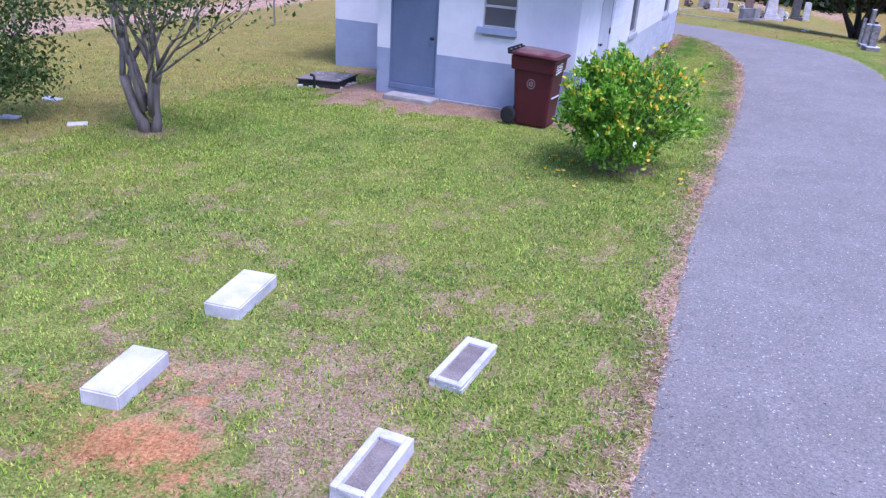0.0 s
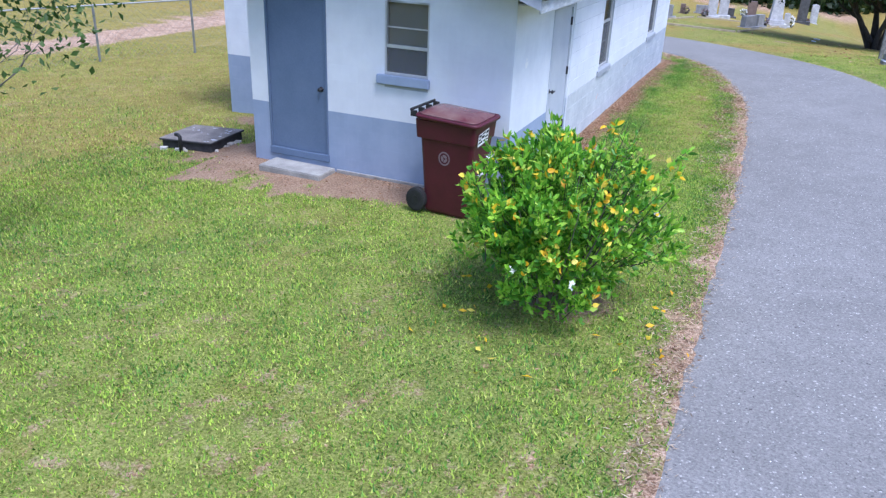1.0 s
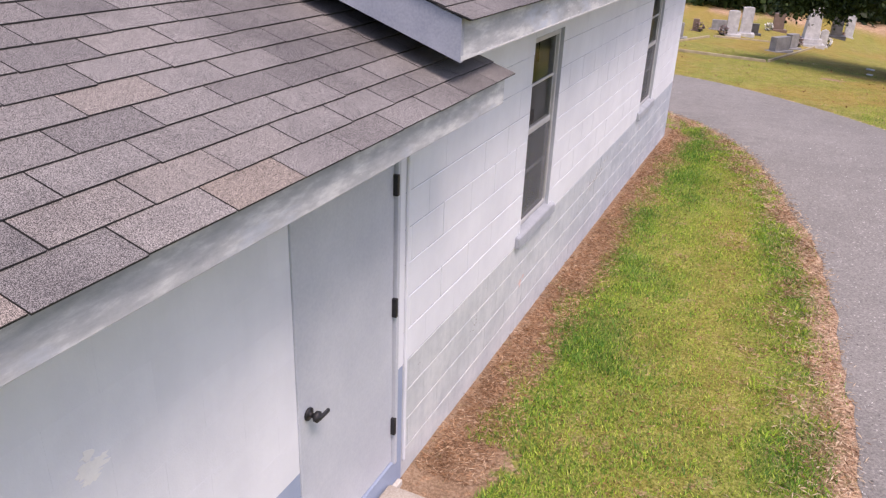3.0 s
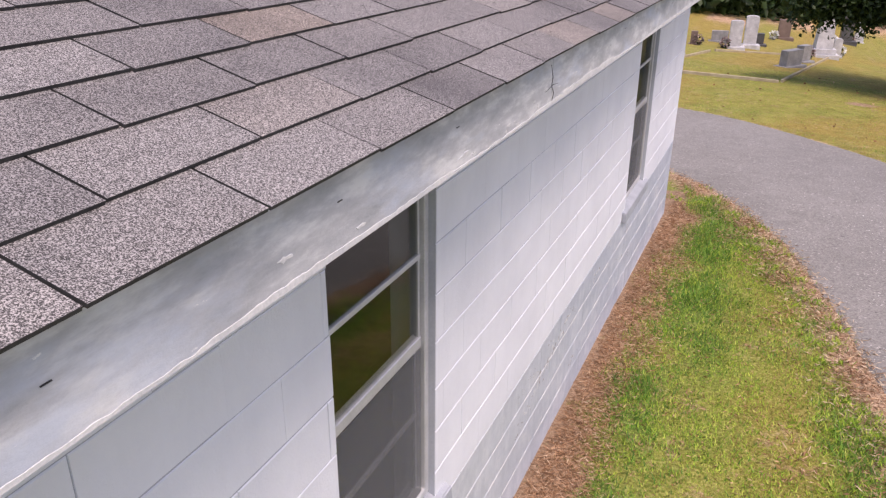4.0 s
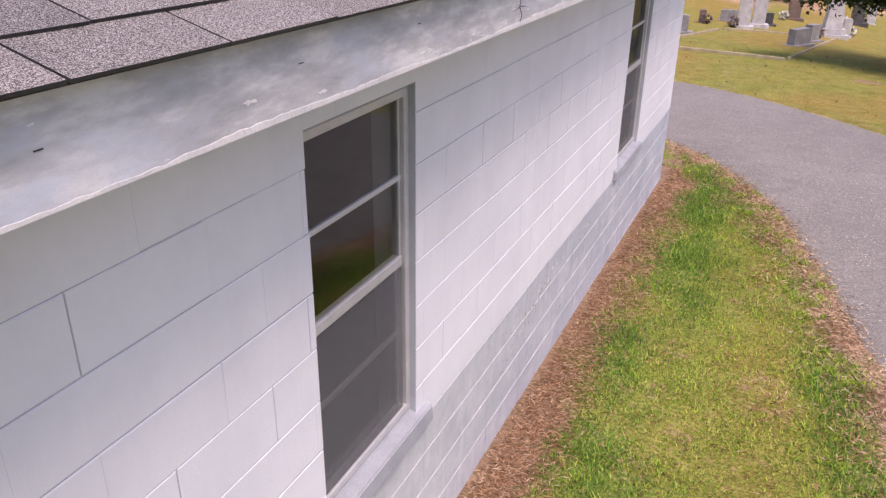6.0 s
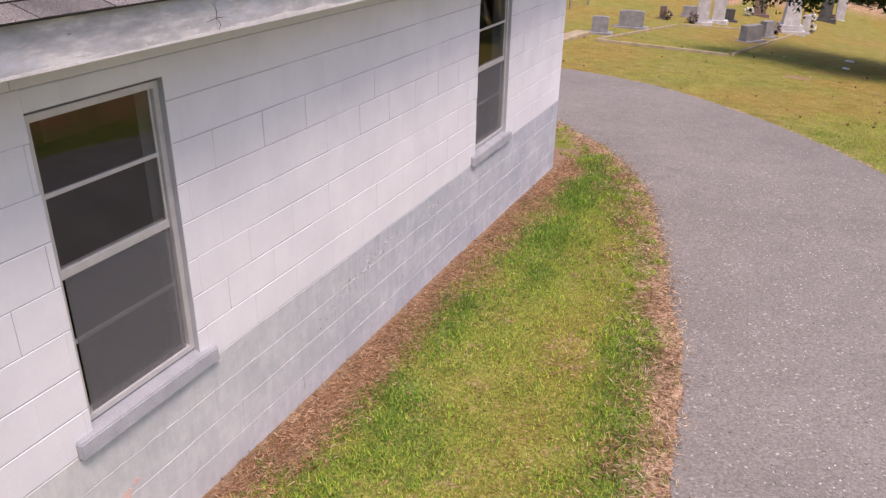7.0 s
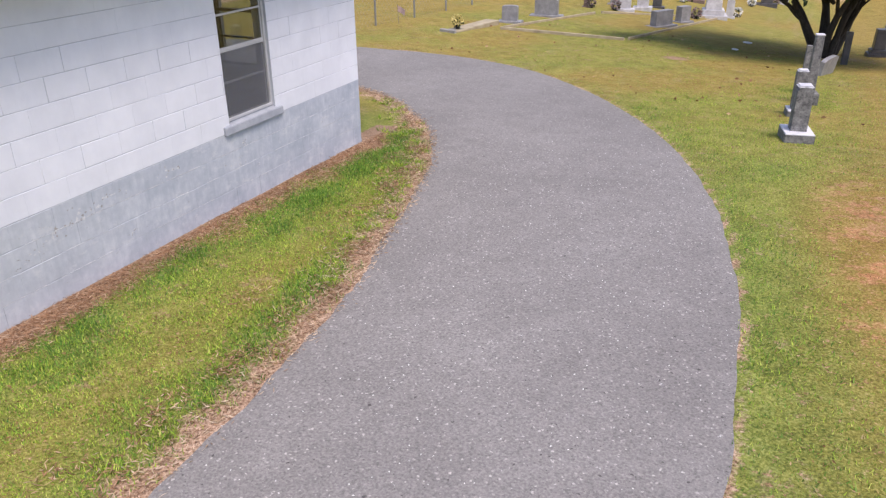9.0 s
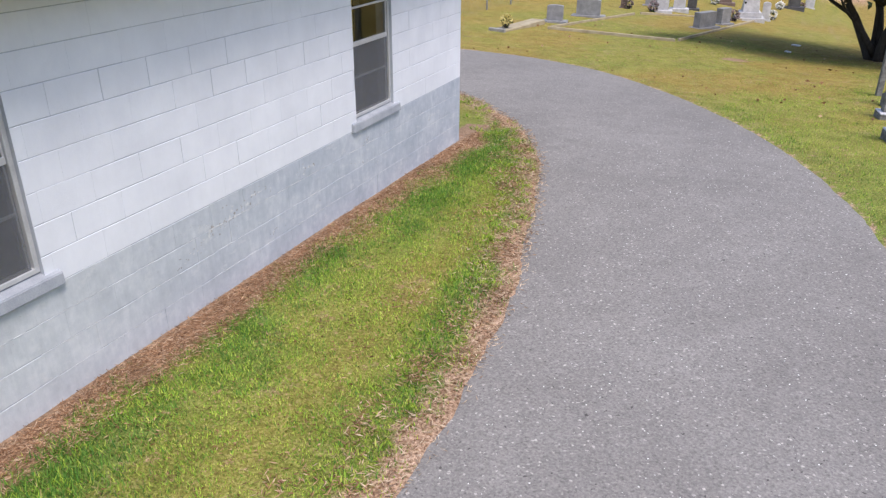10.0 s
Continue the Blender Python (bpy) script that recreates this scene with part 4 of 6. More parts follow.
def side_window(u0, u1, east=True):
    """A tall double-hung window of four stacked lights in the hall's long wall."""
    x_of = (lambda d: 0.045 - d) if east else (lambda d: -6.095 + d)
    def bx(a, b, za, zb, d0, d1, bevel=0.0):
        return boxes((*sorted((x_of(d0), x_of(d1))), a, b, za, zb), bevel=bevel)
    z0, z1 = SILL_Z + 0.085, HEAD_Z - 0.015
    win = part("window", ring_frame("y", x_of(0.075), x_of(0.14), u0, u1, z0, z1, 0.033), ALU, building, "tall double-hung window with dark glass, screened below")
    a, b = u0 + 0.036, u1 - 0.036
    rows = [z0 + 0.03, z0 + 0.03 + 0.36, 1.60, 1.945, z1 - 0.03]
    for i, (za, zb) in enumerate(zip(rows, rows[1:])):
        d = 0.098 if i > 1 else 0.118
        p = part("pane", bx(a + 0.012, b - 0.012, za + 0.01, zb - 0.01, d, d + 0.004), GLASS, win, "dark reflecting glass")
        p.visible_shadow = False
    part("meeting_rail", bx(a, b, 1.575, 1.62, 0.088, 0.125, 0.003), ALU, win)
    part("glazing_bar", bx(a, b, 1.935, 1.955, 0.090, 0.108, 0.002), ALU, win)
    part("glazing_bar", bx(a, b, rows[1] - 0.01, rows[1] + 0.01, 0.108, 0.124, 0.002), ALU, win)
    for za, zb, d in ((rows[0], 1.575, 0.112), (1.62, rows[4], 0.094)):
        for ua, ub in ((a, a + 0.014), (b - 0.014, b)):
            part("stile", bx(ua, ub, za, zb, d, d + 0.018), ALU, win)
    if east:
        part("screen", bx(a + 0.014, b - 0.014, rows[0], 1.576, 0.084, 0.086), SCREEN, win, "grey insect screen")
        bm = bmesh.new()
        prism(bm, [(-0.12, SILL_Z + 0.105), (0.030, SILL_Z + 0.052), (0.037, SILL_Z - 0.03), (-0.006, SILL_Z - 0.03), (-0.006, SILL_Z + 0.0), (-0.12, SILL_Z)], "y", u0 - 0.10, u1 + 0.105)
        bmesh.ops.bevel(bm, geom=list(bm.edges), offset=0.006, segments=2, affect="EDGES")
        part("sill", bm, SILL_PAINT, win, "blue-grey painted masonry sill")
    return win


side_window(*W2)
side_window(*W3)
side_window(*W2, east=False)
side_window(*W3, east=False)


def south_window():
    x0, x1, z0, z1 = W1
    win = part("window", ring_frame("x", 0.0, 0.07, x0, x1, z0, z1, 0.022), ALU, building, "small double-hung window with pale frame")
    a, b = x0 + 0.023, x1 - 0.023
    zm, zt = 1.675, 1.90
    for za, zb, d in ((z0 + 0.022, zm, 0.045), (zm, zt, 0.03), (zt, z1 - 0.022, 0.03)):
        p = part("pane", boxes((a + 0.01, b - 0.01, d, d + 0.004, za + 0.008, zb - 0.008)), GLASS, win, "dark reflecting glass")
        p.visible_shadow = False
    part("meeting_rail", boxes((a, b, 0.012, 0.05, zm - 0.02, zm + 0.02), bevel=0.003), ALU, win)
    part("glazing_bar", boxes((a, b, 0.018, 0.022, zt - 0.009, zt + 0.009), bevel=0.002), ALU, win)
    part("screen", boxes((a, b, 0.024, 0.026, z0 + 0.023, zm - 0.02)), SCREEN, win, "grey insect screen")
    # added sheet, no known blind: its grey stands for light in the upper panes
    part("pane_backing", boxes((a, b, 0.075, 0.08, z0, z1)), PANE_BACKING, win, "added grey sheet behind the glass for the panes' grey sheen")
    bm = box(bmesh.new(), x0 - 0.09, x1 + 0.03, -0.06, -0.002, z0 - 0.12, z0 - 0.01, bevel=0.008, seg=2)
    part("sill", bm, WALL_BAND, win, "blue-grey painted masonry sill")


south_window()


def north_window():
    x0, x1, z0, z1 = W4
    win = part("window", ring_frame("x", HALL_END - 0.17, HALL_END - 0.10, x0, x1, z0, z1, 0.035), DARK_IRON, building, "window in the far end wall")
    for za, zb in ((1.56, 1.60), (1.215, 1.235), (1.935, 1.955)):
        part("glazing_bar", boxes((x0 + 0.035, x1 - 0.035, HALL_END - 0.165, HALL_END - 0.105, za, zb), bevel=0.003), DARK_IRON, win)
    for za, zb in ((z0 + 0.036, 1.214), (1.236, 1.559), (1.601, 1.934), (1.956, z1 - 0.036)):
        p = part("pane", boxes((x0 + 0.036, x1 - 0.036, HALL_END - 0.14, HALL_END - 0.136, za, zb)), GLASS, win, "clear glass")
        p.visible_shadow = False


north_window()


def knob(door, at, out, mat):
    bm = bmesh.new()
    o = Vector(out)
    tube(bm, [Vector(at) + o * d for d in (0.0, 0.008, 0.009, 0.035, 0.04, 0.055, 0.066)], [0.032, 0.032, 0.012, 0.012, 0.026, 0.028, 0.012], 12)
    part("knob", bm, mat, door, "dull metal door knob", smooth=True)


def south_door():
    x0, x1, z0, z1 = D1
    d = part("door", boxes((x0 + 0.03, x1 - 0.03, 0.012, 0.055, z0 + 0.03, z1 - 0.035), bevel=0.003), DOOR_BLUE, building, "plain blue painted steel door, closed")
    bm = bmesh.new()
    for r in ((x0, x0 + 0.028, z0, z1), (x1 - 0.028, x1, z0, z1), (x0 + 0.028, x1 - 0.028, z1 - 0.033, z1)):
        box(bm, r[0], r[1], -0.012, 0.10, r[2], r[3], bevel=0.003)
    part("door_casing", bm, DOOR_BLUE, d, "blue painted door frame")
    knob(d, (x1 - 0.10, 0.012, 1.03), (0, -1, 0), DARK_IRON)
    for z in (0.42, 1.1, 1.85):
        part("hinge", boxes((x0 + 0.022, x0 + 0.04, -0.004, 0.012, z - 0.05, z + 0.05), bevel=0.002), DOOR_BLUE, d)
    part("threshold", boxes((x0 - 0.01, x1 + 0.01, -0.022, 0.05, z0 - 0.07, z0 + 0.026), bevel=0.006), DOOR_BLUE, d, "blue-grey painted threshold")
    part("head_panel", boxes((x0, x1, -0.006, 0.01, z1 + 0.001, ANNEX_TOP - 0.002), bevel=0.002), DOOR_BLUE, d, "blue painted panel over the door")


def east_door():
    y0, y1, z0, z1 = D2
    d = part("door", boxes((-0.055, -0.012, y0 + 0.03, y1 - 0.03, z0 + 0.02, z1 - 0.035), bevel=0.003), DOOR_PALE, building, "plain pale grey steel door, closed")
    bm = bmesh.new()
    for r in ((y0, y0 + 0.028, z0, z1), (y1 - 0.028, y1, z0, z1), (y0 + 0.028, y1 - 0.028, z1 - 0.033, z1)):
        box(bm, -0.10, 0.010, r[0], r[1], r[2], r[3], bevel=0.003)
    part("door_casing", bm, DOOR_PALE, d, "pale grey door frame")
    knob(d, (-0.012, y0 + 0.10, 1.02), (1, 0, 0), DARK_IRON)
    part("lever", boxes((0.045, 0.06, y0 + 0.09, y0 + 0.17, 1.01, 1.03), bevel=0.004), DARK_IRON, d)
    for z in (0.42, 1.18, 1.86):
        part("hinge", boxes((-0.012, 0.014, y1 - 0.045, y1 - 0.022, z - 0.055, z + 0.055), bevel=0.002), DARK_IRON, d, "dark hinge")


south_door()
east_door()
part("conduit", boxes((0.0, 0.018, 2.505, 2.525, 0.1, 2.2), bevel=0.004), WALL_WHITE, building, "thin painted conduit")

# ---- things round the building ----
def door_slab(name, label, x0, x1, y0, y1, top, stone, worn):
    o = thing(name, label, "step", ((x0 + x1) / 2, (y0 + y1) / 2, gz((x0 + x1) / 2, (y0 + y1) / 2) - 0.02))
    z = o.location.z
    bm = box(bmesh.new(), x0 - o.location.x, x1 - o.location.x, y0 - o.location.y, y1 - o.location.y, -0.06, top - z, bevel=0.012, seg=2)
    for v in bm.verts:
        v.co.z += 0.006 * math.sin(9 * v.co.x + 4 * v.co.y)
    part("slab", bm, stone, o, worn)
    return o


door_slab("door_step", "worn grey concrete slab on the ground before the blue door", -3.30, -2.36, -0.44, -0.035, 0.022, CONCRETE, "chipped concrete")
door_slab("door_step", "pale concrete slab on the ground before the grey door", 0.012, 0.50, 1.21, 2.335, 0.065, TAN_CONCRETE, "stained concrete")


def hatch():
    z = gz(-5.0, 0.5)
    o = thing("well_hatch", "low tarred hatch with a flaking grey lid in bare earth", "hatch", (-5.03, 0.54, z), 4)
    o.rotation_euler.y = radians(-2.2)
    bm = box(bmesh.new(), -0.44, 0.42, -0.41, 0.39, -0.08, 0.125, bevel=0.01)
    part("rim", bm, PAD_SIDE, o, "dark tarred rim")
    bm = box(bmesh.new(), -0.47, 0.45, -0.44, 0.42, 0.126, 0.150, bevel=0.006)
    lid = part("lid", bm, PAD_SIDE, o, "dark edged lid")
    part("lid_sheet", box(bmesh.new(), -0.462, 0.442, -0.432, 0.412, 0.1505, 0.157, bevel=0.003), PAD_TOP, lid, "weathered grey sheet")
    rnd = random.Random(23)
    bm = bmesh.new()
    for k in range(24):
        x, y = rnd.uniform(-0.42, 0.40), rnd.uniform(-0.05, 0.39)
        if rnd.random() < 0.4:
            x, y = rnd.uniform(0.30, 0.43), rnd.uniform(-0.42, 0.40)
        r, n = rnd.uniform(0.008, 0.04), 7
        ring = [(x + r * math.cos(6.283 * j / n) * rnd.uniform(0.4, 1.5), y + r * math.sin(6.283 * j / n) * rnd.uniform(0.4, 1.2)) for j in range(n)]
        bm.faces.new([bm.verts.new((u, v, 0.1585 + rnd.uniform(0, 0.002))) for u, v in ring])
    part("flakes", bm, MARKER, lid, "pale flaking patches")["kind"] = "stuff"
    for k in range(16):
        t = rnd.random()
        x, y = (rnd.uniform(-0.5, 0.45), -0.46 + rnd.gauss(0, 0.03)) if t < 0.5 else (0.47 + rnd.gauss(0, 0.03), rnd.uniform(-0.45, 0.4))
        w = rnd.uniform(0.02, 0.06)
        bm = box(bmesh.new(), x - w, x + w, y - w * 0.6, y + w * 0.6, -0.05, rnd.uniform(0.0, 0.05), bevel=0.008)
        for v in bm.verts:
            v.co += Vector((rnd.gauss(0, 0.006), rnd.gauss(0, 0.006), rnd.gauss(0, 0.006)))
        part("stone", bm, PALE_CONCRETE, o)
    p = thing("vent_pipe", "short black bent pipe standing in the ground by the hatch", "pipe", (-5.02, 0.02, z - 0.02))
    bm = bmesh.new()
    tube(bm, [(0, 0, -0.1), (0, 0, 0.20), (0, 0.0, 0.25), (-0.03, 0.0, 0.275), (-0.08, 0.0, 0.275)], [0.028] * 5, 10)
    part("pipe", bm, DARK_IRON, p, smooth=True)


hatch()


def rounded(xf, xb, hw, c, n=4):
    """A rectangle with round corners, anticlockwise."""
    pts = []
    for cx, cy, a0 in ((xf - c, hw - c, 0), (xb + c, hw - c, 90), (xb + c, -hw + c, 180), (xf - c, -hw + c, 270)):
        for k in range(n + 1):
            a = radians(a0 + 90 * k / n)
            pts.append((cx + c * math.cos(a), cy + c * math.sin(a)))
    return pts


def loft(rows):
    """A closed body through outlines [(outline, height function)]."""
    bm = bmesh.new()
    loops = [[bm.verts.new((x, y, zf(x, y))) for x, y in pts] for pts, zf in rows]
    n = len(loops[0])
    for p, q in zip(loops, loops[1:]):
        for k in range(n):
            bm.faces.new((p[k], p[(k + 1) % n], q[(k + 1) % n], q[k]))
    bm.faces.new(loops[0][::-1])
    bm.faces.new(loops[-1])
    return bm


def wheelie_bin():
    o = thing("wheeled_bin", "maroon plastic wheeled refuse bin with a faded lid and black wheels", "bin", (-0.42, -0.57, gz(-0.42, -0.57)), -4)
    o.scale = (0.95, 0.95, 1.085)
    # local: +x is the front, the wheels and the handle are at -x
    rows = [(0.02, 0.275, -0.285, 0.225, 0.05), (0.05, 0.29, -0.30, 0.24, 0.06), (0.62, 0.328, -0.338, 0.272, 0.06), (0.825, 0.345, -0.352, 0.288, 0.06),
            (0.832, 0.362, -0.40, 0.305, 0.05), (0.95, 0.372, -0.41, 0.312, 0.05), (1.02, 0.378, -0.41, 0.318, 0.05)]
    part("body", loft([(rounded(xf, xb, hw, c), (lambda x, y, z=z: z)) for z, xf, xb, hw, c in rows]), BIN_RED, o, "maroon plastic tub")
    rows = []
    for z, grow, c in ((1.022, 0.010, 0.07), (1.030, 0.026, 0.08), (1.052, 0.030, 0.08), (1.062, 0.020, 0.08), (1.064, -0.004, 0.09), (1.060, -0.012, 0.09), (1.076, -0.05, 0.10), (1.096, -0.12, 0.10), (1.104, -0.20, 0.08)):
        rows.append((rounded(0.392 + grow, -0.392 - grow * 0.5, 0.322 + grow, c), (lambda x, y, z=z: z + 0.03 * (0.1 - x))))
    lid = part("lid", loft(rows), BIN_RED, o, "domed maroon lid with a raised rim", smooth=True)
    rows = [(rounded(0.392 + grow, -0.392 - grow * 0.5, 0.322 + grow, c), (lambda x, y, z=z: z + 0.03 * (0.1 - x))) for z, grow, c in ((1.064, -0.014, 0.09), (1.0725, -0.022, 0.09), (1.0985, -0.12, 0.10), (1.109, -0.20, 0.08))]
    part("lid_panel", loft(rows), BIN_LID, lid, "sun-faded, dusty top of the lid", smooth=True)
    bm = bmesh.new()
    tube(bm, [(-0.475, -0.29, 1.105), (-0.475, 0.29, 1.105)], [0.015, 0.015], 10)
    grip = part("handle", bm, RUBBER, o, "dark handle bar", smooth=True)
    for y in (-0.275, -0.09, 0.09, 0.275):
        part("handle_bracket", box(bmesh.new(), -0.484, -0.40, y - 0.013, y + 0.013, 1.035, 1.098, bevel=0.005), RUBBER, grip)
    for y in (-0.275, 0.275):
        bm = bmesh.new()
        tube(bm, [(-0.38, y - 0.04, 0.145), (-0.38, y - 0.032, 0.145), (-0.38, y + 0.032, 0.145), (-0.38, y + 0.04, 0.145)], [0.105, 0.13, 0.13, 0.105], 24)
        w = part("wheel", bm, RUBBER, o, "black rubber wheel")
        bm = bmesh.new()
        tube(bm, [(-0.38, y - 0.046, 0.145), (-0.38, y + 0.046, 0.145)], [0.05, 0.05], 16)
        part("hub", bm, DARK_IRON, w)
    bm = bmesh.new()
    tube(bm, [(-0.38, -0.25, 0.145), (-0.38, 0.25, 0.145)], [0.012, 0.012], 8)
    part("axle", bm, DARK_IRON, o)
    # paper notice with slanting bars for its writing, on the front under the rim
    def lean(bm):
        for v in bm.verts:
            v.co.x += 0.085 * (v.co.z - 0.035 - 0.95)
            v.co.z -= 0.028 - 0.10 * (v.co.y + 0.06)
        return bm
    s = part("sticker", lean(box(bmesh.new(), 0.3785, 0.380, -0.20, 0.07, 0.845, 0.975)), STICKER, o, "white paper notice")
    for k, (ya, yb, z, hgt) in enumerate(((-0.19, -0.12, 0.935, 0.022), (-0.10, -0.02, 0.945, 0.016), (0.0, 0.06, 0.93, 0.026), (-0.185, -0.14, 0.90, 0.018), (-0.12, -0.04, 0.905, 0.026), (-0.02, 0.05, 0.892, 0.018), (-0.19, -0.09, 0.865, 0.020), (-0.06, 0.0, 0.86, 0.018), (0.02, 0.06, 0.858, 0.014))):
        part("print_bar", lean(box(bmesh.new(), 0.3802, 0.3812, ya, yb, z + 0.006, z + 0.006 + hgt)), INK, s)
    part("catch_bar", box(bmesh.new(), 0.318, 0.345, -0.18, 0.16, 0.45, 0.468, bevel=0.004), ALU, o, "metal catch bar")
    # a round faded print on the side that faces south
    bm = bmesh.new()
    n = 24
    for ra, rb in ((0.075, 0.060), (0.042, 0.012)):
        ring = [[bm.verts.new((r * math.cos(2 * math.pi * k / n) - 0.02, -0.275 - 0.056 * (r * math.sin(2 * math.pi * k / n)) - 0.0035, 0.645 + r * math.sin(2 * math.pi * k / n))) for k in range(n)] for r in (ra, rb)]
        for k in range(n):
            if ra > 0.05 or k % 8 != 0:
                bm.faces.new((ring[0][k], ring[0][(k + 1) % n], ring[1][(k + 1) % n], ring[1][k]))
    part("logo", bm, LOGO, o, "faded round print")


wheelie_bin()


def plot_marker(name, label, x, y, length, width, height, turn, trough):
    o = thing(name, label, "grave marker", (x, y, gz(x, y)), turn, "concrete plot markers")
    bm = bmesh.new()
    if trough:
        box(bm, -width / 2, width / 2, -length / 2, length / 2, -0.05, height * 0.62, bevel=0.008)
        e = 0.05
        for r in ((-width / 2, -width / 2 + e, -length / 2, length / 2), (width / 2 - e, width / 2, -length / 2, length / 2),
                  (-width / 2 + e, width / 2 - e, -length / 2, -length / 2 + e), (-width / 2 + e, width / 2 - e, length / 2 - e * 1.6, length / 2)):
            box(bm, *r, height * 0.55, height, bevel=0.007)
    else:
        box(bm, -width / 2, width / 2, -length / 2, length / 2, -0.05, height, bevel=0.012, seg=2)
    rnd = random.Random(int(100 * (x + 20) + 10 * y))
    for v in bm.verts:
        if v.co.z < height - 0.03:
            v.co += Vector((rnd.uniform(-1, 1), rnd.uniform(-1, 1), 0)) * 0.006
    part("block", bm, MARKER, o, "white weathered concrete")
    if trough:
        part("tray", box(bmesh.new(), -width / 2 + 0.05, width / 2 - 0.05, -length / 2 + 0.05, length / 2 - 0.08, height * 0.6, height * 0.66), PAD_TOP, o, "dark grey bottom of the hollow")
    return o


plot_marker("plot_marker", "white concrete block marker lying flat in red earth", -0.695, -9.165, 0.61, 0.30, 0.115, 9.5, False)
plot_marker("plot_marker", "white concrete block marker lying flat in thin grass", -0.77, -7.76, 0.69, 0.33, 0.115, 9, False)
plot_marker("plot_marker", "low white concrete marker with a hollow top", 1.387, -7.93, 0.66, 0.26, 0.075, -2.6, True)
plot_marker("plot_marker", "white concrete marker with a hollow, dark grey top", 1.355, -9.28, 0.60, 0.26, 0.115, 1, True)


# ---- shrubs and trees ----
def bush():
    bx, by = 1.27, -2.42
    z = gz(bx, by)
    o = thing("flowering_bush", "dense round evergreen bush with glossy leaves, yellowing leaves and white blossoms", "bush", (bx, by, z))
    o.scale = (1.0, 1.0, 1.04)
    rnd = random.Random(4)
    bm = bmesh.new()
    for k in range(26):
        a, lean = rnd.uniform(0, 2 * math.pi), rnd.uniform(0.15, 0.85)
        p0 = Vector((0.12 * math.cos(a), 0.12 * math.sin(a), -0.03))
        p1 = p0 + Vector((math.cos(a) * lean * 0.4, math.sin(a) * lean * 0.4, 0.5))
        p2 = p1 + Vector((math.cos(a) * lean * 0.45, math.sin(a) * lean * 0.45, 0.55 + 0.3 * (1 - lean)))
        tube(bm, [p0, p1, p2], [0.013, 0.009, 0.003], 5)
    part("woody_base", bm, BARK, o, "thin grey stems")
    # upright leafy shoots on an uneven shell, thinner and twiggy to the east
    roots, ways = [], []
    for k in range(1150):
        u, a = rnd.uniform(-0.72, 1), rnd.uniform(0, 2 * math.pi)
        s = math.sqrt(1 - u * u)
        d = Vector((s * math.cos(a), s * math.sin(a), u))
        if d.x > 0.3 and rnd.random() < 0.45 + 0.3 * max(0.0, d.z):
            continue
        lump = 0.80 + 0.62 * noise.noise(d * 2.9 + Vector((3, 1, 7)))
        r = lump * (rnd.uniform(0.82, 0.95) if rnd.random() < 0.7 else rnd.uniform(0.5, 0.82))
        cup = 1.0 if d.z > -0.2 else 1.0 + 0.55 * (d.z + 0.2)
        p = Vector((d.x * r * cup * (0.90 if d.x < 0 else 1.0), d.y * 0.95 * r * cup, 0.74 + d.z * (0.84 - 0.20 * max(0.0, -d.x) + 0.08 * max(0.0, d.x)) * r))
        if p.z < 0.06:
            p.z = 0.06 + rnd.random() * 0.1
        roots.append(p)
        ways.append((d * 0.75 + Vector((rnd.gauss(0, 0.25), rnd.gauss(0, 0.25), 0.75))).normalized())
    c, w = np.array(roots), np.array(ways)
    m = 15
    ln = RNG.uniform(0.09, 0.20, (len(c), 1))
    t = RNG.uniform(0.15, 1.0, (len(c), m, 1))
    q = (c[:, None] + w[:, None] * ln[:, None] * t + RNG.normal(size=(len(c), m, 3)) * 0.010).reshape(-1, 3)
    dd = (w[:, None] * (0.25 + 0.8 * t ** 2) + RNG.normal(size=(len(c), m, 3)) * 0.48 + np.array([0, 0, 0.1])).reshape(-1, 3)
    leaves_mesh("leaves", q, dd, 0.069, 0.032, BUSH_LEAF, o, "glossy green leaves", fold=0.12, round_leaf=True)
    i = RNG.integers(0, len(c), 3500)
    leaves_mesh("inner_leaves", c[i] * np.array([0.72, 0.72, 0.85]) + RNG.normal(size=(3500, 3)) * 0.1, RNG.normal(size=(3500, 3)), 0.08, 0.04, BUSH_LEAF, o, "shaded inner leaves")
    bm = bmesh.new()
    for p, d, l in zip(roots, ways, ln[:, 0]):
        if rnd.random() < 0.35 or (p.x > 0.25 and rnd.random() < 0.7):
            tube(bm, [p - d * 0.16, p + d * float(l)], [0.004, 0.002], 4, cap=False)
    part("twig_work", bm, BARK_DARK, o, "thin dark twigs")
    # yellow leaves hang in twos and threes on some shoots
    high = np.flatnonzero((c[:, 2] > 0.7) & (np.linalg.norm(c - np.array([0, 0, 0.76]), axis=1) > 0.62))
    spots = np.concatenate([RNG.choice(high, 16, replace=False), RNG.choice(len(c), 12, replace=False), RNG.choice(np.flatnonzero(c[:, 2] > 1.1), 26, replace=False)])
    hearts = np.array([(0.45, -0.70, 0.85), (0.50, -0.55, 1.10), (0.15, -0.80, 0.75), (0.30, -0.62, 1.25), (-0.15, -0.78, 0.9), (0.6, -0.5, 0.3), (0.7, -0.2, 1.0), (0.1, -0.35, 1.45), (0.4, 0.1, 1.4), (-0.45, -0.5, 1.0), (0.55, -0.3, 1.3)])
    near_by = np.concatenate([np.argsort(np.linalg.norm(c - h0, axis=1))[:(9 if n0 < 3 else 3)] for n0, h0 in enumerate(hearts)])
    spots = np.concatenate([spots, near_by])
    i = np.repeat(spots, 3)
    q = c[i] + w[i] * (ln[i] * 0.8) + RNG.normal(size=(len(i), 3)) * 0.022
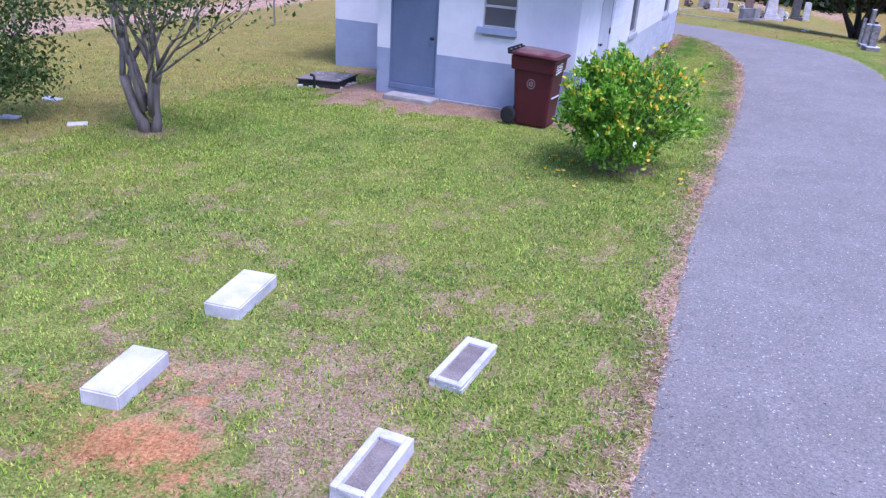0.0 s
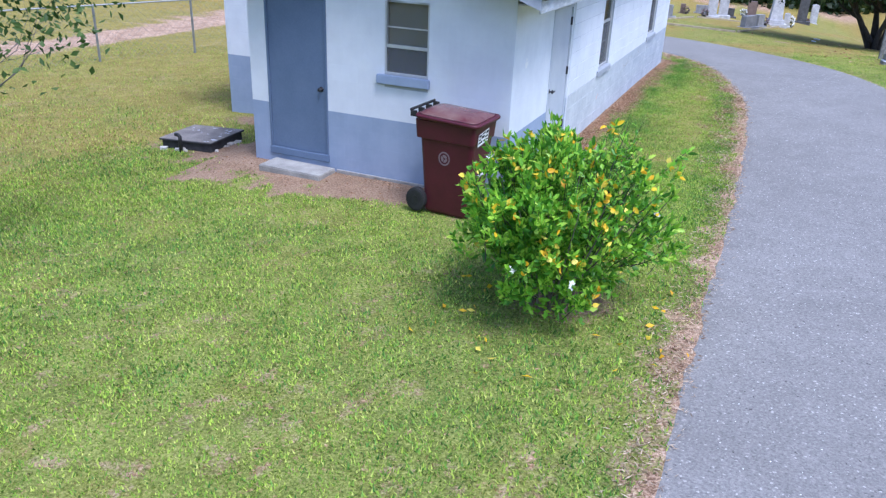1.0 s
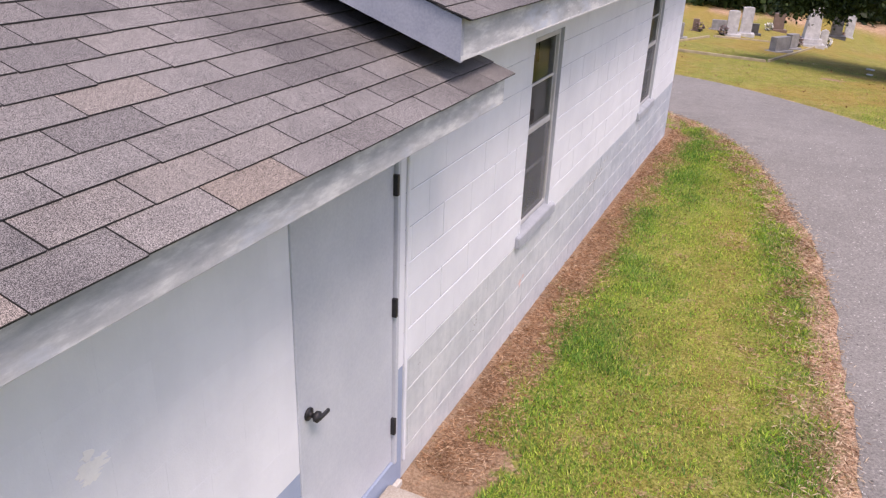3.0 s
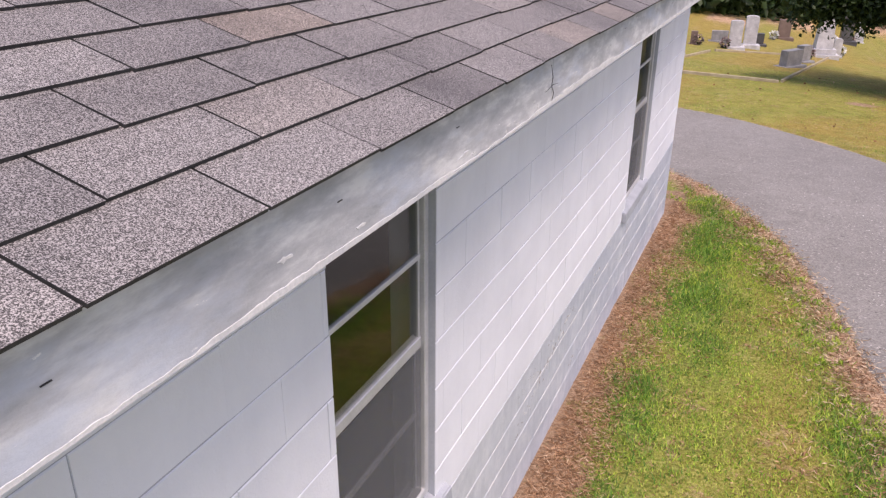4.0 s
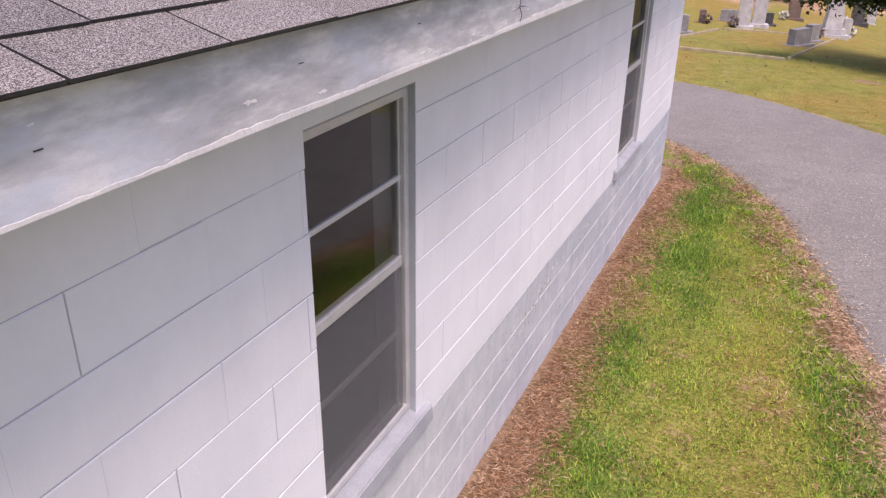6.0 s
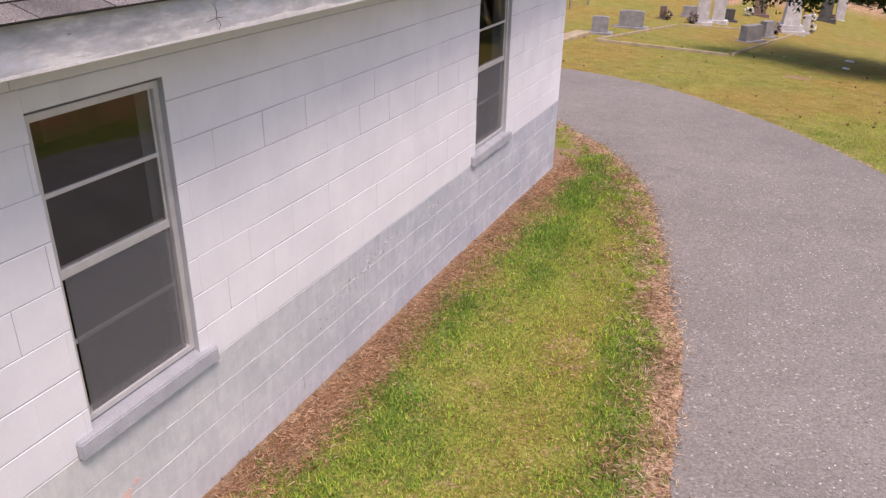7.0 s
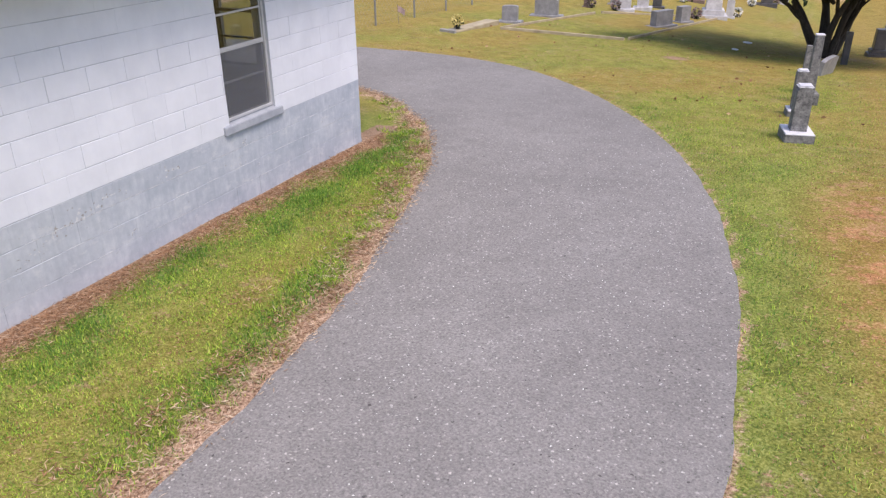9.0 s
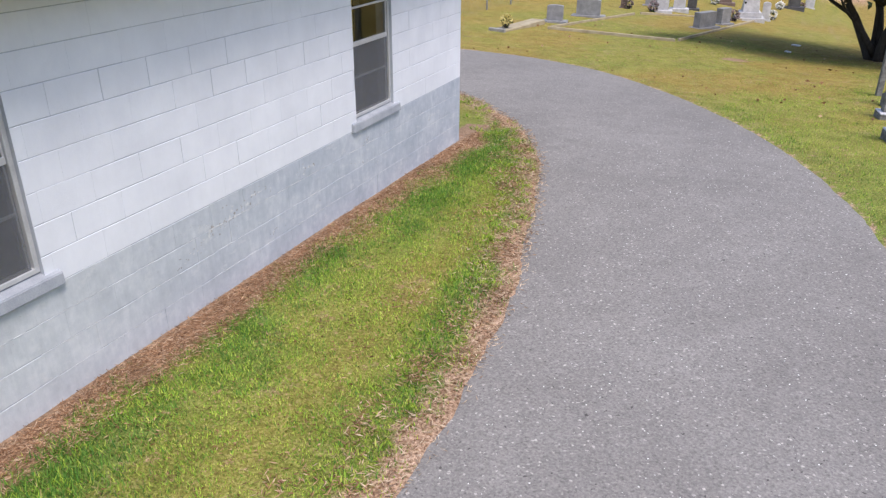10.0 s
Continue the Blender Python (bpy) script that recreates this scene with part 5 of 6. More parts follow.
    leaves_mesh("yellow_leaves", q, w[i] * 0.3 + RNG.normal(size=(len(i), 3)) * 0.7, 0.060, 0.036, YELLOW_LEAF, o, "yellowed leaves", fold=0.12, round_leaf=True)
    for k, j in enumerate(RNG.choice(np.flatnonzero(c[:, 1] < 0.2), 7, replace=False)):
        if k == 0:
            j = int(np.argmin(np.linalg.norm(c - np.array([0.95, -0.1, 0.95]), axis=1)))
        p = Vector(c[j]) + Vector(w[j]) * float(ln[j, 0])
        nrm = Vector(w[j])
        a = nrm.orthogonal().normalized()
        b = nrm.cross(a)
        ww = np.array([(math.cos(g) * a + math.sin(g) * b + 0.4 * nrm) for g in np.linspace(0, 2 * np.pi, 8, endpoint=False)])
        leaves_mesh("blossom", np.array([p] * 8), ww, 0.040, 0.028, FLOWER_WHITE, o, "white blossom", fold=0.1, round_leaf=True)
    # bare twiggy sprigs that stick out on the east side
    bm = bmesh.new()
    sprig_c, sprig_w = [], []
    for k in range(64):
        a = rnd.uniform(-1.2, 1.3)
        p0 = Vector((0.42 * math.cos(a), 0.42 * math.sin(a), rnd.uniform(0.5, 1.1)))
        p1 = p0 + Vector((rnd.uniform(0.08, 0.30) * math.cos(a), rnd.uniform(0.08, 0.30) * math.sin(a), rnd.uniform(0.32, 0.6)))
        tube(bm, [p0, (p0 + p1) / 2 + Vector((0, 0, 0.03)), p1], [0.004, 0.003, 0.0015], 4)
        for m in range(12):
            g = rnd.uniform(0.3, 1)
            sprig_c.append(p0.lerp(p1, g))
            sprig_w.append(Vector((rnd.gauss(0, 1), rnd.gauss(0, 1), rnd.gauss(0.6, 1))))
    part("sprig_work", bm, BARK_DARK, o, "bare reddish sprigs")
    leaves_mesh("sprig_leaves", np.array(sprig_c), np.array(sprig_w), 0.05, 0.022, BUSH_LEAF, o, "small leaves", round_leaf=True)
    # fallen leaves round it
    m = 46
    a, r = RNG.uniform(0, 2 * np.pi, m), RNG.uniform(0.55, 1.35, m)
    fx, fy = bx + r * np.cos(a), by - 0.15 + r * np.sin(a)
    leaves_mesh("fallen_leaves", np.stack([fx, fy, ground_z(fx, fy) + 0.035], 1), np.stack([np.cos(a * 7), np.sin(a * 7), 0 * a], 1), 0.075, 0.035, YELLOW_LEAF)
    tagged(bpy.data.objects["fallen_leaves"], "yellow leaves fallen on the grass round the bush", "leaves", kind="stuff")


bush()


def grow(bm, rnd, start, way, length, radius, depth, ends, spread=0.45, rise=0.15, sides=7):
    """A limb that bends a little and forks."""
    pts, rad = [Vector(start)], [radius]
    d = Vector(way).normalized()
    n = 4
    for k in range(n):
        d = (d + Vector((rnd.gauss(0, 0.10), rnd.gauss(0, 0.10), rnd.gauss(rise * 0.3, 0.06)))).normalized()
        pts.append(pts[-1] + d * length / n)
        rad.append(radius * (1 - 0.42 * (k + 1) / n))
    tube(bm, pts, rad, sides)
    if depth == 0:
        ends.append((pts[-1], d))
        ends.append((pts[-2], d))
        return
    for k in range(2 if rnd.random() < 0.6 else 3):
        side = Vector((rnd.gauss(0, 1), rnd.gauss(0, 1), rnd.gauss(0.1, 0.5)))
        side = (side - side.dot(d) * d).normalized()
        grow(bm, rnd, pts[-1 if k else -2], (d + side * spread * rnd.uniform(0.6, 1.3) + Vector((0, 0, rise))).normalized(), length * rnd.uniform(0.6, 0.85), rad[-1] * 0.78, depth - 1, ends, spread, rise, max(sides - 1, 4))


def myrtle(name, label, x, y, seed, limbs, leaf, bark, leaf_count, scale=1.0, low=0.0):
    """A several-stemmed small tree. limbs: (azimuth, lean, length, radius, height of the foot)."""
    o = thing(name, label, "tree", (x, y, gz(x, y) - 0.03))
    rnd = random.Random(seed)
    bm, ends = bmesh.new(), []
    for az, lean, ln, r, foot in limbs:
        a = radians(az)
        p0 = Vector((math.cos(a) * 0.07 * scale, math.sin(a) * 0.07 * scale, foot - 0.05))
        way = Vector((math.cos(a) * math.sin(radians(lean)), math.sin(a) * math.sin(radians(lean)), math.cos(radians(lean))))
        grow(bm, rnd, p0, way, ln, r, 3, ends, 0.5, 0.12, 9)
    part("trunk", bm, bark, o, "several smooth grey stems forking from the ground", smooth=True)
    pts = np.array([p for p, d in ends])
    i = RNG.integers(0, len(pts), leaf_count)
    q = pts[i] + RNG.normal(size=(leaf_count, 3)) * np.array([0.26, 0.26, 0.20]) * scale
    q[:, 2] = np.maximum(q[:, 2], low + RNG.uniform(0, 0.4, leaf_count))
    leaves_mesh("crown", q, RNG.normal(size=(leaf_count, 3)) + np.array([0, 0, -0.2]), 0.085 * scale, 0.045 * scale, leaf, o, "loose clumps of small leaves")
    return o


myrtle("crape_myrtle", "multi-stemmed crape myrtle with smooth grey trunks on the lawn", -5.45, -3.85, 5,
       [(200, 2, 0.95, 0.105, 0), (20, 2, 1.05, 0.085, 0.0), (100, 5, 1.0, 0.075, 0.0), (175, 34, 1.0, 0.035, 0.6), (150, 16, 1.2, 0.05, 0.45), (-20, 22, 1.2, 0.045, 0.35), (250, 12, 1.1, 0.05, 0.4), (-5, 48, 1.1, 0.028, 0.8), (25, 55, 1.0, 0.022, 0.9), (-40, 50, 1.0, 0.022, 0.85)],
       TREE_LEAF, BARK, 5200)
myrtle("crape_myrtle", "leafy crape myrtle at the west edge of the lawn", -9.0, -4.35, 8,
       [(180, 10, 1.0, 0.07, 0), (20, 30, 1.0, 0.05, 0.1), (70, 26, 1.1, 0.05, 0.1), (300, 18, 1.1, 0.05, 0), (10, 78, 0.7, 0.03, 0.35), (-15, 84, 0.6, 0.025, 0.2), (35, 72, 0.6, 0.03, 0.45), (0, 60, 0.8, 0.03, 0.3)], TREE_LEAF, BARK, 5200, low=0.45)
myrtle("cemetery_tree", "dark many-stemmed tree with a low spreading crown among the graves", 5.83, 25.33, 12,
       [(180, 20, 1.5, 0.125, 0), (20, 12, 1.6, 0.10, 0), (100, 10, 1.7, 0.10, 0), (260, 12, 1.5, 0.10, 0), (330, 16, 1.5, 0.09, 0), (140, 32, 1.4, 0.09, 0.1), (215, 34, 1.3, 0.08, 0.2), (0, 26, 1.3, 0.06, 0.3), (300, 14, 1.5, 0.08, 0), (190, 62, 1.1, 0.05, 1.3), (250, 66, 1.1, 0.05, 1.3), (290, 64, 1.0, 0.05, 1.4), (150, 60, 1.1, 0.05, 1.4), (220, 56, 1.2, 0.05, 1.5)], DARK_LEAF, BARK_DARK, 34000, 1.75, low=1.60)


def low_boughs():
    """Long boughs of the cemetery tree that hang low to the west and south."""
    o = bpy.data.objects["cemetery_tree"]
    rnd = random.Random(31)
    bm, spots = bmesh.new(), []
    # high boughs in leaf all along, then the long ones whose leafy ends hang down
    high = [(186, 2.6, 2.5), (208, 2.4, 2.45), (232, 2.4, 2.5), (165, 2.6, 2.5), (250, 2.2, 2.5), (270, 2.1, 2.5), (290, 2.3, 2.5)]
    hanging = [(195, 3.4, 1.85), (197, 3.1, 1.95), (193, 3.65, 1.95), (190.5, 4.15, 1.90), (189, 3.95, 2.0), (191, 4.35, 1.95)]
    for az, reach, tip in high + hanging:
        a = radians(az)
        pts = []
        for k in range(7):
            t = k / 6
            h = 1.5 + 2.6 * t * (1 - t) + (tip - 1.5) * t
            pts.append(Vector((math.cos(a) * reach * t + rnd.gauss(0, 0.05), math.sin(a) * reach * t + rnd.gauss(0, 0.05), h)))
        tube(bm, pts, [0.05, 0.042, 0.034, 0.027, 0.02, 0.012, 0.006], 6)
        low = (az, reach, tip) in hanging
        for k in range(34 if low else 26):
            t = rnd.uniform(0.80, 1.0) if low else rnd.uniform(0.35, 1.0)
            i = min(int(t * 6), 5)
            p = pts[i].lerp(pts[i + 1], t * 6 - i)
            spots.append(p + (Vector((rnd.gauss(0, 0.15), rnd.gauss(0, 0.2), rnd.gauss(0.0, 0.17))) if low else Vector((rnd.gauss(0, 0.28), rnd.gauss(0, 0.28), abs(rnd.gauss(0, 0.25))))))
    part("boughs", bm, BARK_DARK, o, "long low boughs", smooth=True)
    spots = np.array(spots)
    n = 15000
    i = RNG.integers(0, len(spots), n)
    leaves_mesh("low_foliage", spots[i] + RNG.normal(size=(n, 3)) * np.array([0.14, 0.14, 0.11]), RNG.normal(size=(n, 3)) + np.array([0, 0, -0.3]), 0.12, 0.065, DARK_LEAF, o, "hanging clumps of dark leaves")


low_boughs()
bpy.data.objects["cemetery_tree"].scale = (1.14, 1.14, 1.14)


# ---- wear on the building ----
def flakes(parent, name, label, spots, x, mat, seed):
    """Thin irregular scales of paint on a face of constant x. spots: (y, z, half length, half height)."""
    rnd = random.Random(seed)
    bm = bmesh.new()
    for y, z, ry, rz in spots:
        n = 13
        ring = [(y + ry * math.cos(2 * math.pi * k / n) * rnd.uniform(0.3, 1.3), z + rz * math.sin(2 * math.pi * k / n) * rnd.uniform(0.3, 1.3)) for k in range(n)]
        lo = [bm.verts.new((x, p, q)) for p, q in ring]
        hi = [bm.verts.new((x + 0.0008 + rnd.uniform(0, 0.0006), y + (p - y) * 0.93, z + (q - z) * 0.9)) for p, q in ring]
        bm.faces.new(hi)
        for k in range(n):
            bm.faces.new((lo[k], lo[(k + 1) % n], hi[(k + 1) % n], hi[k]))
    ob = part(name, bm, mat, parent, label)
    ob["kind"] = "stuff"
    return ob


def wear():
    rnd = random.Random(17)
    spots = []
    for k in range(12):
        y = rnd.uniform(2.2, 12.0)
        spots.append((y, FASCIA_Z + 0.004 + abs(rnd.gauss(0, 0.008)), rnd.uniform(0.010, 0.06), rnd.uniform(0.0025, 0.006)))
    for k in range(14):
        spots.append((rnd.gauss(5.0, 0.45), FASCIA_Z + 0.008 + abs(rnd.gauss(0, 0.022)), rnd.uniform(0.008, 0.035), rnd.uniform(0.003, 0.008)))
    for k in range(10):
        spots.append((rnd.uniform(2.2, 11.5), rnd.uniform(2.56, 2.66), rnd.uniform(0.006, 0.03), rnd.uniform(0.003, 0.008)))
    flakes(building, "paint_flakes", "curling white paint flakes on the fascia", spots, FASCIA_X, FLAKE, 5)
    # the worn lower lip of the fascia, ragged along its upper side
    bm = bmesh.new()
    n = 1050
    ys = np.linspace(2.17, 12.04, n)
    hh = 0.004 + 0.030 * np.clip(cloud(ys, 0 * ys, 1.1, 201) * 1.7 - 0.55, 0, 1) * (0.45 + cloud(ys, 0 * ys, 9.0, 203)) + 0.006 * cloud(ys, 0 * ys, 45.0, 205, 2)
    cols = [[bm.verts.new((FASCIA_X + 0.0003, y, FASCIA_Z + 0.0005)), bm.verts.new((FASCIA_X + 0.0012, y, FASCIA_Z + 0.0005)), bm.verts.new((FASCIA_X + 0.0012, y, FASCIA_Z + 0.0005 + h * 0.92)), bm.verts.new((FASCIA_X + 0.0003, y, FASCIA_Z + 0.0005 + h))] for y, h in zip(ys, hh)]
    for p, q in zip(cols, cols[1:]):
        for k in range(3):
            bm.faces.new((p[k], p[k + 1], q[k + 1], q[k]))
    part("worn_lip", bm, FLAKE, building, "flaking white lower lip of the fascia")
    # an open crack at the joint of two boards
    bm = bmesh.new()
    tube(bm, [(FASCIA_X + 0.0005, 5.06, 2.66), (FASCIA_X + 0.0005, 5.085, 2.62), (FASCIA_X + 0.0005, 5.075, 2.597), (FASCIA_X + 0.0005, 5.10, 2.57), (FASCIA_X + 0.0005, 5.085, 2.548)], [0.0006, 0.0012, 0.001, 0.0016, 0.0008], 5)
    tube(bm, [(FASCIA_X + 0.0005, 5.02, 2.588), (FASCIA_X + 0.0005, 5.09, 2.597), (FASCIA_X + 0.0005, 5.15, 2.591)], [0.0005, 0.0013, 0.0005], 5)
    part("crack", bm, DARK_IRON, building, "dark crack in the fascia")
    chips = []
    for y, z, r in ((7.91, 0.642, 0.07), (6.376, 0.447, 0.045), (6.54, 0.62, 0.03), (6.78, 0.53, 0.03), (6.34, 0.66, 0.025), (9.3, 0.30, 0.03), (7.4, 0.22, 0.04), (3.6, 0.5, 0.05), (10.6, 0.45, 0.03), (6.95, 0.6, 0.09), (7.25, 0.66, 0.08), (6.6, 0.55, 0.1), (8.9, 0.42, 0.05), (9.1, 0.60, 0.05)):
        for k in range(5):
            chips.append((y + rnd.gauss(0, r * 1.3), z + rnd.gauss(0, r * 0.5), rnd.uniform(0.1, 0.36) * r, rnd.uniform(0.06, 0.22) * r))
    flakes(building, "paint_chips", "white chips in the faded base paint", chips, 0.0008, FLAKE, 6)
    flakes(building, "paint_scars", "dark scars in the faded base paint", [(y + rnd.gauss(0, 0.06), z + rnd.gauss(0, 0.02), abs(a) * 0.6, abs(b) * 0.6) for y, z, a, b in chips for k in range(2)], 0.0006, CONCRETE, 8)
    bm = bmesh.new()
    for k in (1, 2, 3):
        y, z = 2.55, BAND_TOP - k * COURSE
        while y < HALL_END - 0.1:
            n = rnd.randint(3, 14)
            pts = [(0.0004, y + 0.045 * j, z + rnd.uniform(-0.0012, 0.0012)) for j in range(n)]
            tube(bm, pts, [rnd.uniform(0.0012, 0.0034) for j in range(n)], 4)
            y += 0.045 * n + (rnd.uniform(0.02, 0.5) if rnd.random() < 0.6 else 0.0)
    part("joint_paint", bm, FLAKE, building, "ragged pale ridges of paint along the joints of the base")["kind"] = "stuff"
    flakes(building, "primer_patch", "peach patch where the base paint has come off", [(4.55, 0.38, 0.05, 0.04), (4.61, 0.41, 0.03, 0.02)], 0.0008, PRIMER, 9)
    flakes(building, "paint_chips", "white chips on the annexe wall", [(0.44 + rnd.gauss(0, 0.045), 1.56 + rnd.gauss(0, 0.022), rnd.uniform(0.03, 0.075), rnd.uniform(0.012, 0.03)) for k in range(9)], 0.0008, CHIP_WHITE, 7)
    part("footing", boxes((0.001, 0.035, 0.0, 2.46, -0.12, 0.005), bevel=0.006), PALE_CONCRETE, building, "low concrete footing")
    part("footing", boxes((-2.35, 0.03, -0.032, -0.001, -0.2, 0.0), bevel=0.006), CONCRETE, building, "low concrete footing")


wear()


# ---- graves ----
def at_ground(x, y, sink=0.02):
    return (x, y, gz(x, y) - sink)


def slab_stone(name, label, x, y, w, d, hgt, stone, turn=0.0, base=(0.0, 0.0, 0.0), crown=0.0, group="gravestones", lean=0.0, base_mat=None, cap=False):
    """An upright stone, with an arched or flat top, on a plinth of (overhang x, overhang y, height)."""
    o = thing(name, label, "gravestone", at_ground(x, y), turn, group)
    bx, by, bh = base
    if bh:
        part("plinth", box(bmesh.new(), -w / 2 - bx, w / 2 + bx, -d / 2 - by, d / 2 + by, -0.05, bh, bevel=0.015, seg=2), base_mat or stone, o, "stone plinth")
    bm = bmesh.new()
    n = 8
    outline = [(-w / 2, bh + 0.001), (w / 2, bh + 0.001)] + [(w / 2 * math.cos(math.pi * k / n), hgt - crown + crown * math.sin(math.pi * k / n)) for k in range(n + 1)] if crown else [(-w / 2, bh + 0.001), (w / 2, bh + 0.001), (w / 2, hgt), (-w / 2, hgt)]
    prism(bm, outline, "y", -d / 2, d / 2)
    bmesh.ops.bevel(bm, geom=[e for e in bm.edges if e.calc_face_angle(0) > 0.6], offset=0.012, segments=2, affect="EDGES")
    ob = part("stone", bm, stone, o)
    ob.rotation_euler = (radians(lean), 0, 0)
    # added pale pieces: sunlight on the upward faces, put in as lighter colour
    if cap:
        part("lit_plinth_top", box(bmesh.new(), -w / 2 - bx + 0.004, w / 2 + bx - 0.004, -d / 2 - by + 0.004, d / 2 + by - 0.004, bh - 0.01, bh + 0.012, bevel=0.006), MARKER, o, "pale slab that stands for the sunlit top of the plinth")
        part("cap", box(bmesh.new(), -w / 2 + 0.004, w / 2 - 0.004, -d / 2 - 0.004, d / 2 + 0.004, hgt - 0.03, hgt + 0.014, bevel=0.018, seg=2), MARKER, o, "pale cap that stands for the sunlit top face")
    return o


def obelisk(name, label, x, y, w, hgt, stone, turn=0.0, steps=((1.7, 0.14), (1.35, 0.14)), taper=0.72, point=True):
    o = thing(name, label, "monument", at_ground(x, y), turn, "gravestones")
    z = 0.0
    for k, (g, t) in enumerate(steps):
        part("plinth", box(bmesh.new(), -w * g / 2, w * g / 2, -w * g / 2, w * g / 2, z - (0.05 if k == 0 else 0), z + t, bevel=0.012, seg=2), stone, o, "stepped plinth")
        z += t + 0.0005
    bm = bmesh.new()
    top = w / 2 * taper
    lv = [(w / 2, z), (top, hgt - (w * 0.35 if point else 0))]
    rings = [[bm.verts.new((sx * r, sy * r, zz)) for sx, sy in ((-1, -1), (1, -1), (1, 1), (-1, 1))] for r, zz in lv]
    if point:
        rings.append([bm.verts.new((sx * 0.03, sy * 0.03, hgt)) for sx, sy in ((-1, -1), (1, -1), (1, 1), (-1, 1))])
    for a, b in zip(rings, rings[1:]):
        for k in range(4):
            bm.faces.new((a[k], a[(k + 1) % 4], b[(k + 1) % 4], b[k]))
    bm.faces.new(rings[0][::-1])
    bm.faces.new(rings[-1])
    bmesh.ops.bevel(bm, geom=list(bm.edges), offset=0.01, segments=1, affect="EDGES")
    part("shaft", bm, stone, o)
    # added pale piece on the pillar, lighter to show its sunlit top
    if not point and stone is OLD_STONE:
        part("cap", box(bmesh.new(), -top - 0.006, top + 0.006, -top - 0.006, top + 0.006, hgt - 0.01, hgt + 0.014, bevel=0.005), MARKER, o, "pale cap that stands for the sunlit top face")
    return o


def posy(x, y, mat, r=0.14, z=0.0, label="bunch of artificial flowers on a grave"):
    o = thing("flowers", label, "flowers", (x, y, gz(x, y) + z), 0, "grave flowers")
    bm = bmesh.new()
    tube(bm, [(0, 0, -0.02), (0, 0, 0.10)], [r * 0.4, r * 0.5], 8)
    part("pot", bm, DARK_IRON, o, "dark pot")
    n = 90
    d = RNG.normal(size=(n, 3))
    d /= np.linalg.norm(d, axis=1, keepdims=True)
    leaves_mesh("petals", d * r * 0.7 + np.array([0, 0, 0.10 + r * 0.6]), d + RNG.normal(size=(n, 3)) * 0.4, r * 0.55, r * 0.4, mat, o)
    leaves_mesh("leaves", d[:40] * r * 0.6 + np.array([0, 0, 0.08 + r * 0.3]), d[:40], r * 0.6, r * 0.3, DARK_LEAF, o)
    return o


# the row by the lane
slab_stone("gravestone", "weathered headstone beside the lane, its top and plinth top coloured as sunlit", 5.42, 14.0, 0.205, 0.20, 0.765, OLD_STONE, 12, (0.09, 0.15, 0.15), 0.07, base_mat=OLD_STONE, cap=True)
slab_stone("gravestone", "slim weathered headstone behind a larger one", 5.365, 15.799, 0.170, 0.161, 0.73, OLD_STONE, 10, (0.06, 0.10, 0.12), 0.05, base_mat=OLD_STONE, cap=True)
obelisk("pillar_monument", "tall slim stone pillar on a square plinth", 5.52, 17.067, 0.150, 1.17, OLD_STONE, 10, ((1.9, 0.22),), 0.85, False)
slab_stone("gravestone", "thin weathered headstone behind the pillar", 5.401, 18.262, 0.09, 0.11, 0.88, OLD_STONE, 10)
slab_stone("gravestone", "low leaning grey slab headstone at the foot of the tree", 5.807, 21.517, 0.868, 0.098, 0.412, GRANITE, 72, (0, 0, 0), 0.05, lean=10)
slab_stone("gravestone", "dark square post at the foot of the tree", 6.25, 23.9, 0.145, 0.15, 0.80, GRANITE_DARK, 5)
obelisk("monument", "dark stepped headstone on a broad base", 7.10, 26.4, 0.28, 0.74, GRANITE_DARK, 8, ((1.8, 0.12), (1.4, 0.10)), 0.9, False)
obelisk("monument", "narrow grey pillar monument", 7.42, 28.9, 0.17, 1.05, GRANITE, 8, ((1.5, 0.12),), 0.8, True)
obelisk("monument", "tall dark monument on a stepped base", 7.72, 27.75, 0.34, 1.62, GRANITE_DARK, 8, ((1.9, 0.16), (1.5, 0.14)), 0.82, True)
slab_stone("gravestone", "pale headstone in the shade", 8.511, 29.725, 0.599, 0.192, 0.743, OLD_STONE, 8, (0.1, 0.08, 0.1))
slab_stone("gravestone", "grey headstone far among the graves", 9.742, 33.684, 0.625, 0.2, 0.875, GRANITE, 8, (0.1, 0.08, 0.1))
# the kerbed plot and its stones
def kerb(label, a, b):
    (xa, ya), (xb, yb) = a, b
    ln, ang = math.hypot(xb - xa, yb - ya), math.degrees(math.atan2(yb - ya, xb - xa))
    mx, my = (xa + xb) / 2, (ya + yb) / 2
    o = thing("plot_kerb", label, "kerb", (mx, my, (gz(xa, ya) + gz(xb, yb)) / 2), ang, "plot kerbs")
    o.rotation_euler = (0, -math.atan2(gz(xb, yb) - gz(xa, ya), ln), radians(ang))
    part("kerb_stone", box(bmesh.new(), -ln / 2, ln / 2, -0.032, 0.032, -0.06, 0.075, bevel=0.008), CURB, o)


kerb("pale low concrete kerb of a grave plot", (0.866, 23.967), (-2.57, 23.58))
kerb("pale low concrete kerb of a grave plot", (0.936, 24.168), (2.227, 33.147))
kerb("pale low concrete kerb of a grave plot", (-2.527, 23.756), (-1.387, 29.532))
kerb("pale low concrete kerb of a grave plot", (-1.27, 29.92), (2.1, 33.374))
slab_stone("gravestone", "upright grey granite headstone on a flat base", -2.828, 25.087, 0.466, 0.186, 0.521, GRANITE, 8, (0.14, 0.12, 0.08), 0.03)
slab_stone("gravestone", "wide grey granite headstone on a flat base", -2.4, 27.3, 0.746, 0.205, 0.56, GRANITE, 8, (0.16, 0.12, 0.08), 0.03)
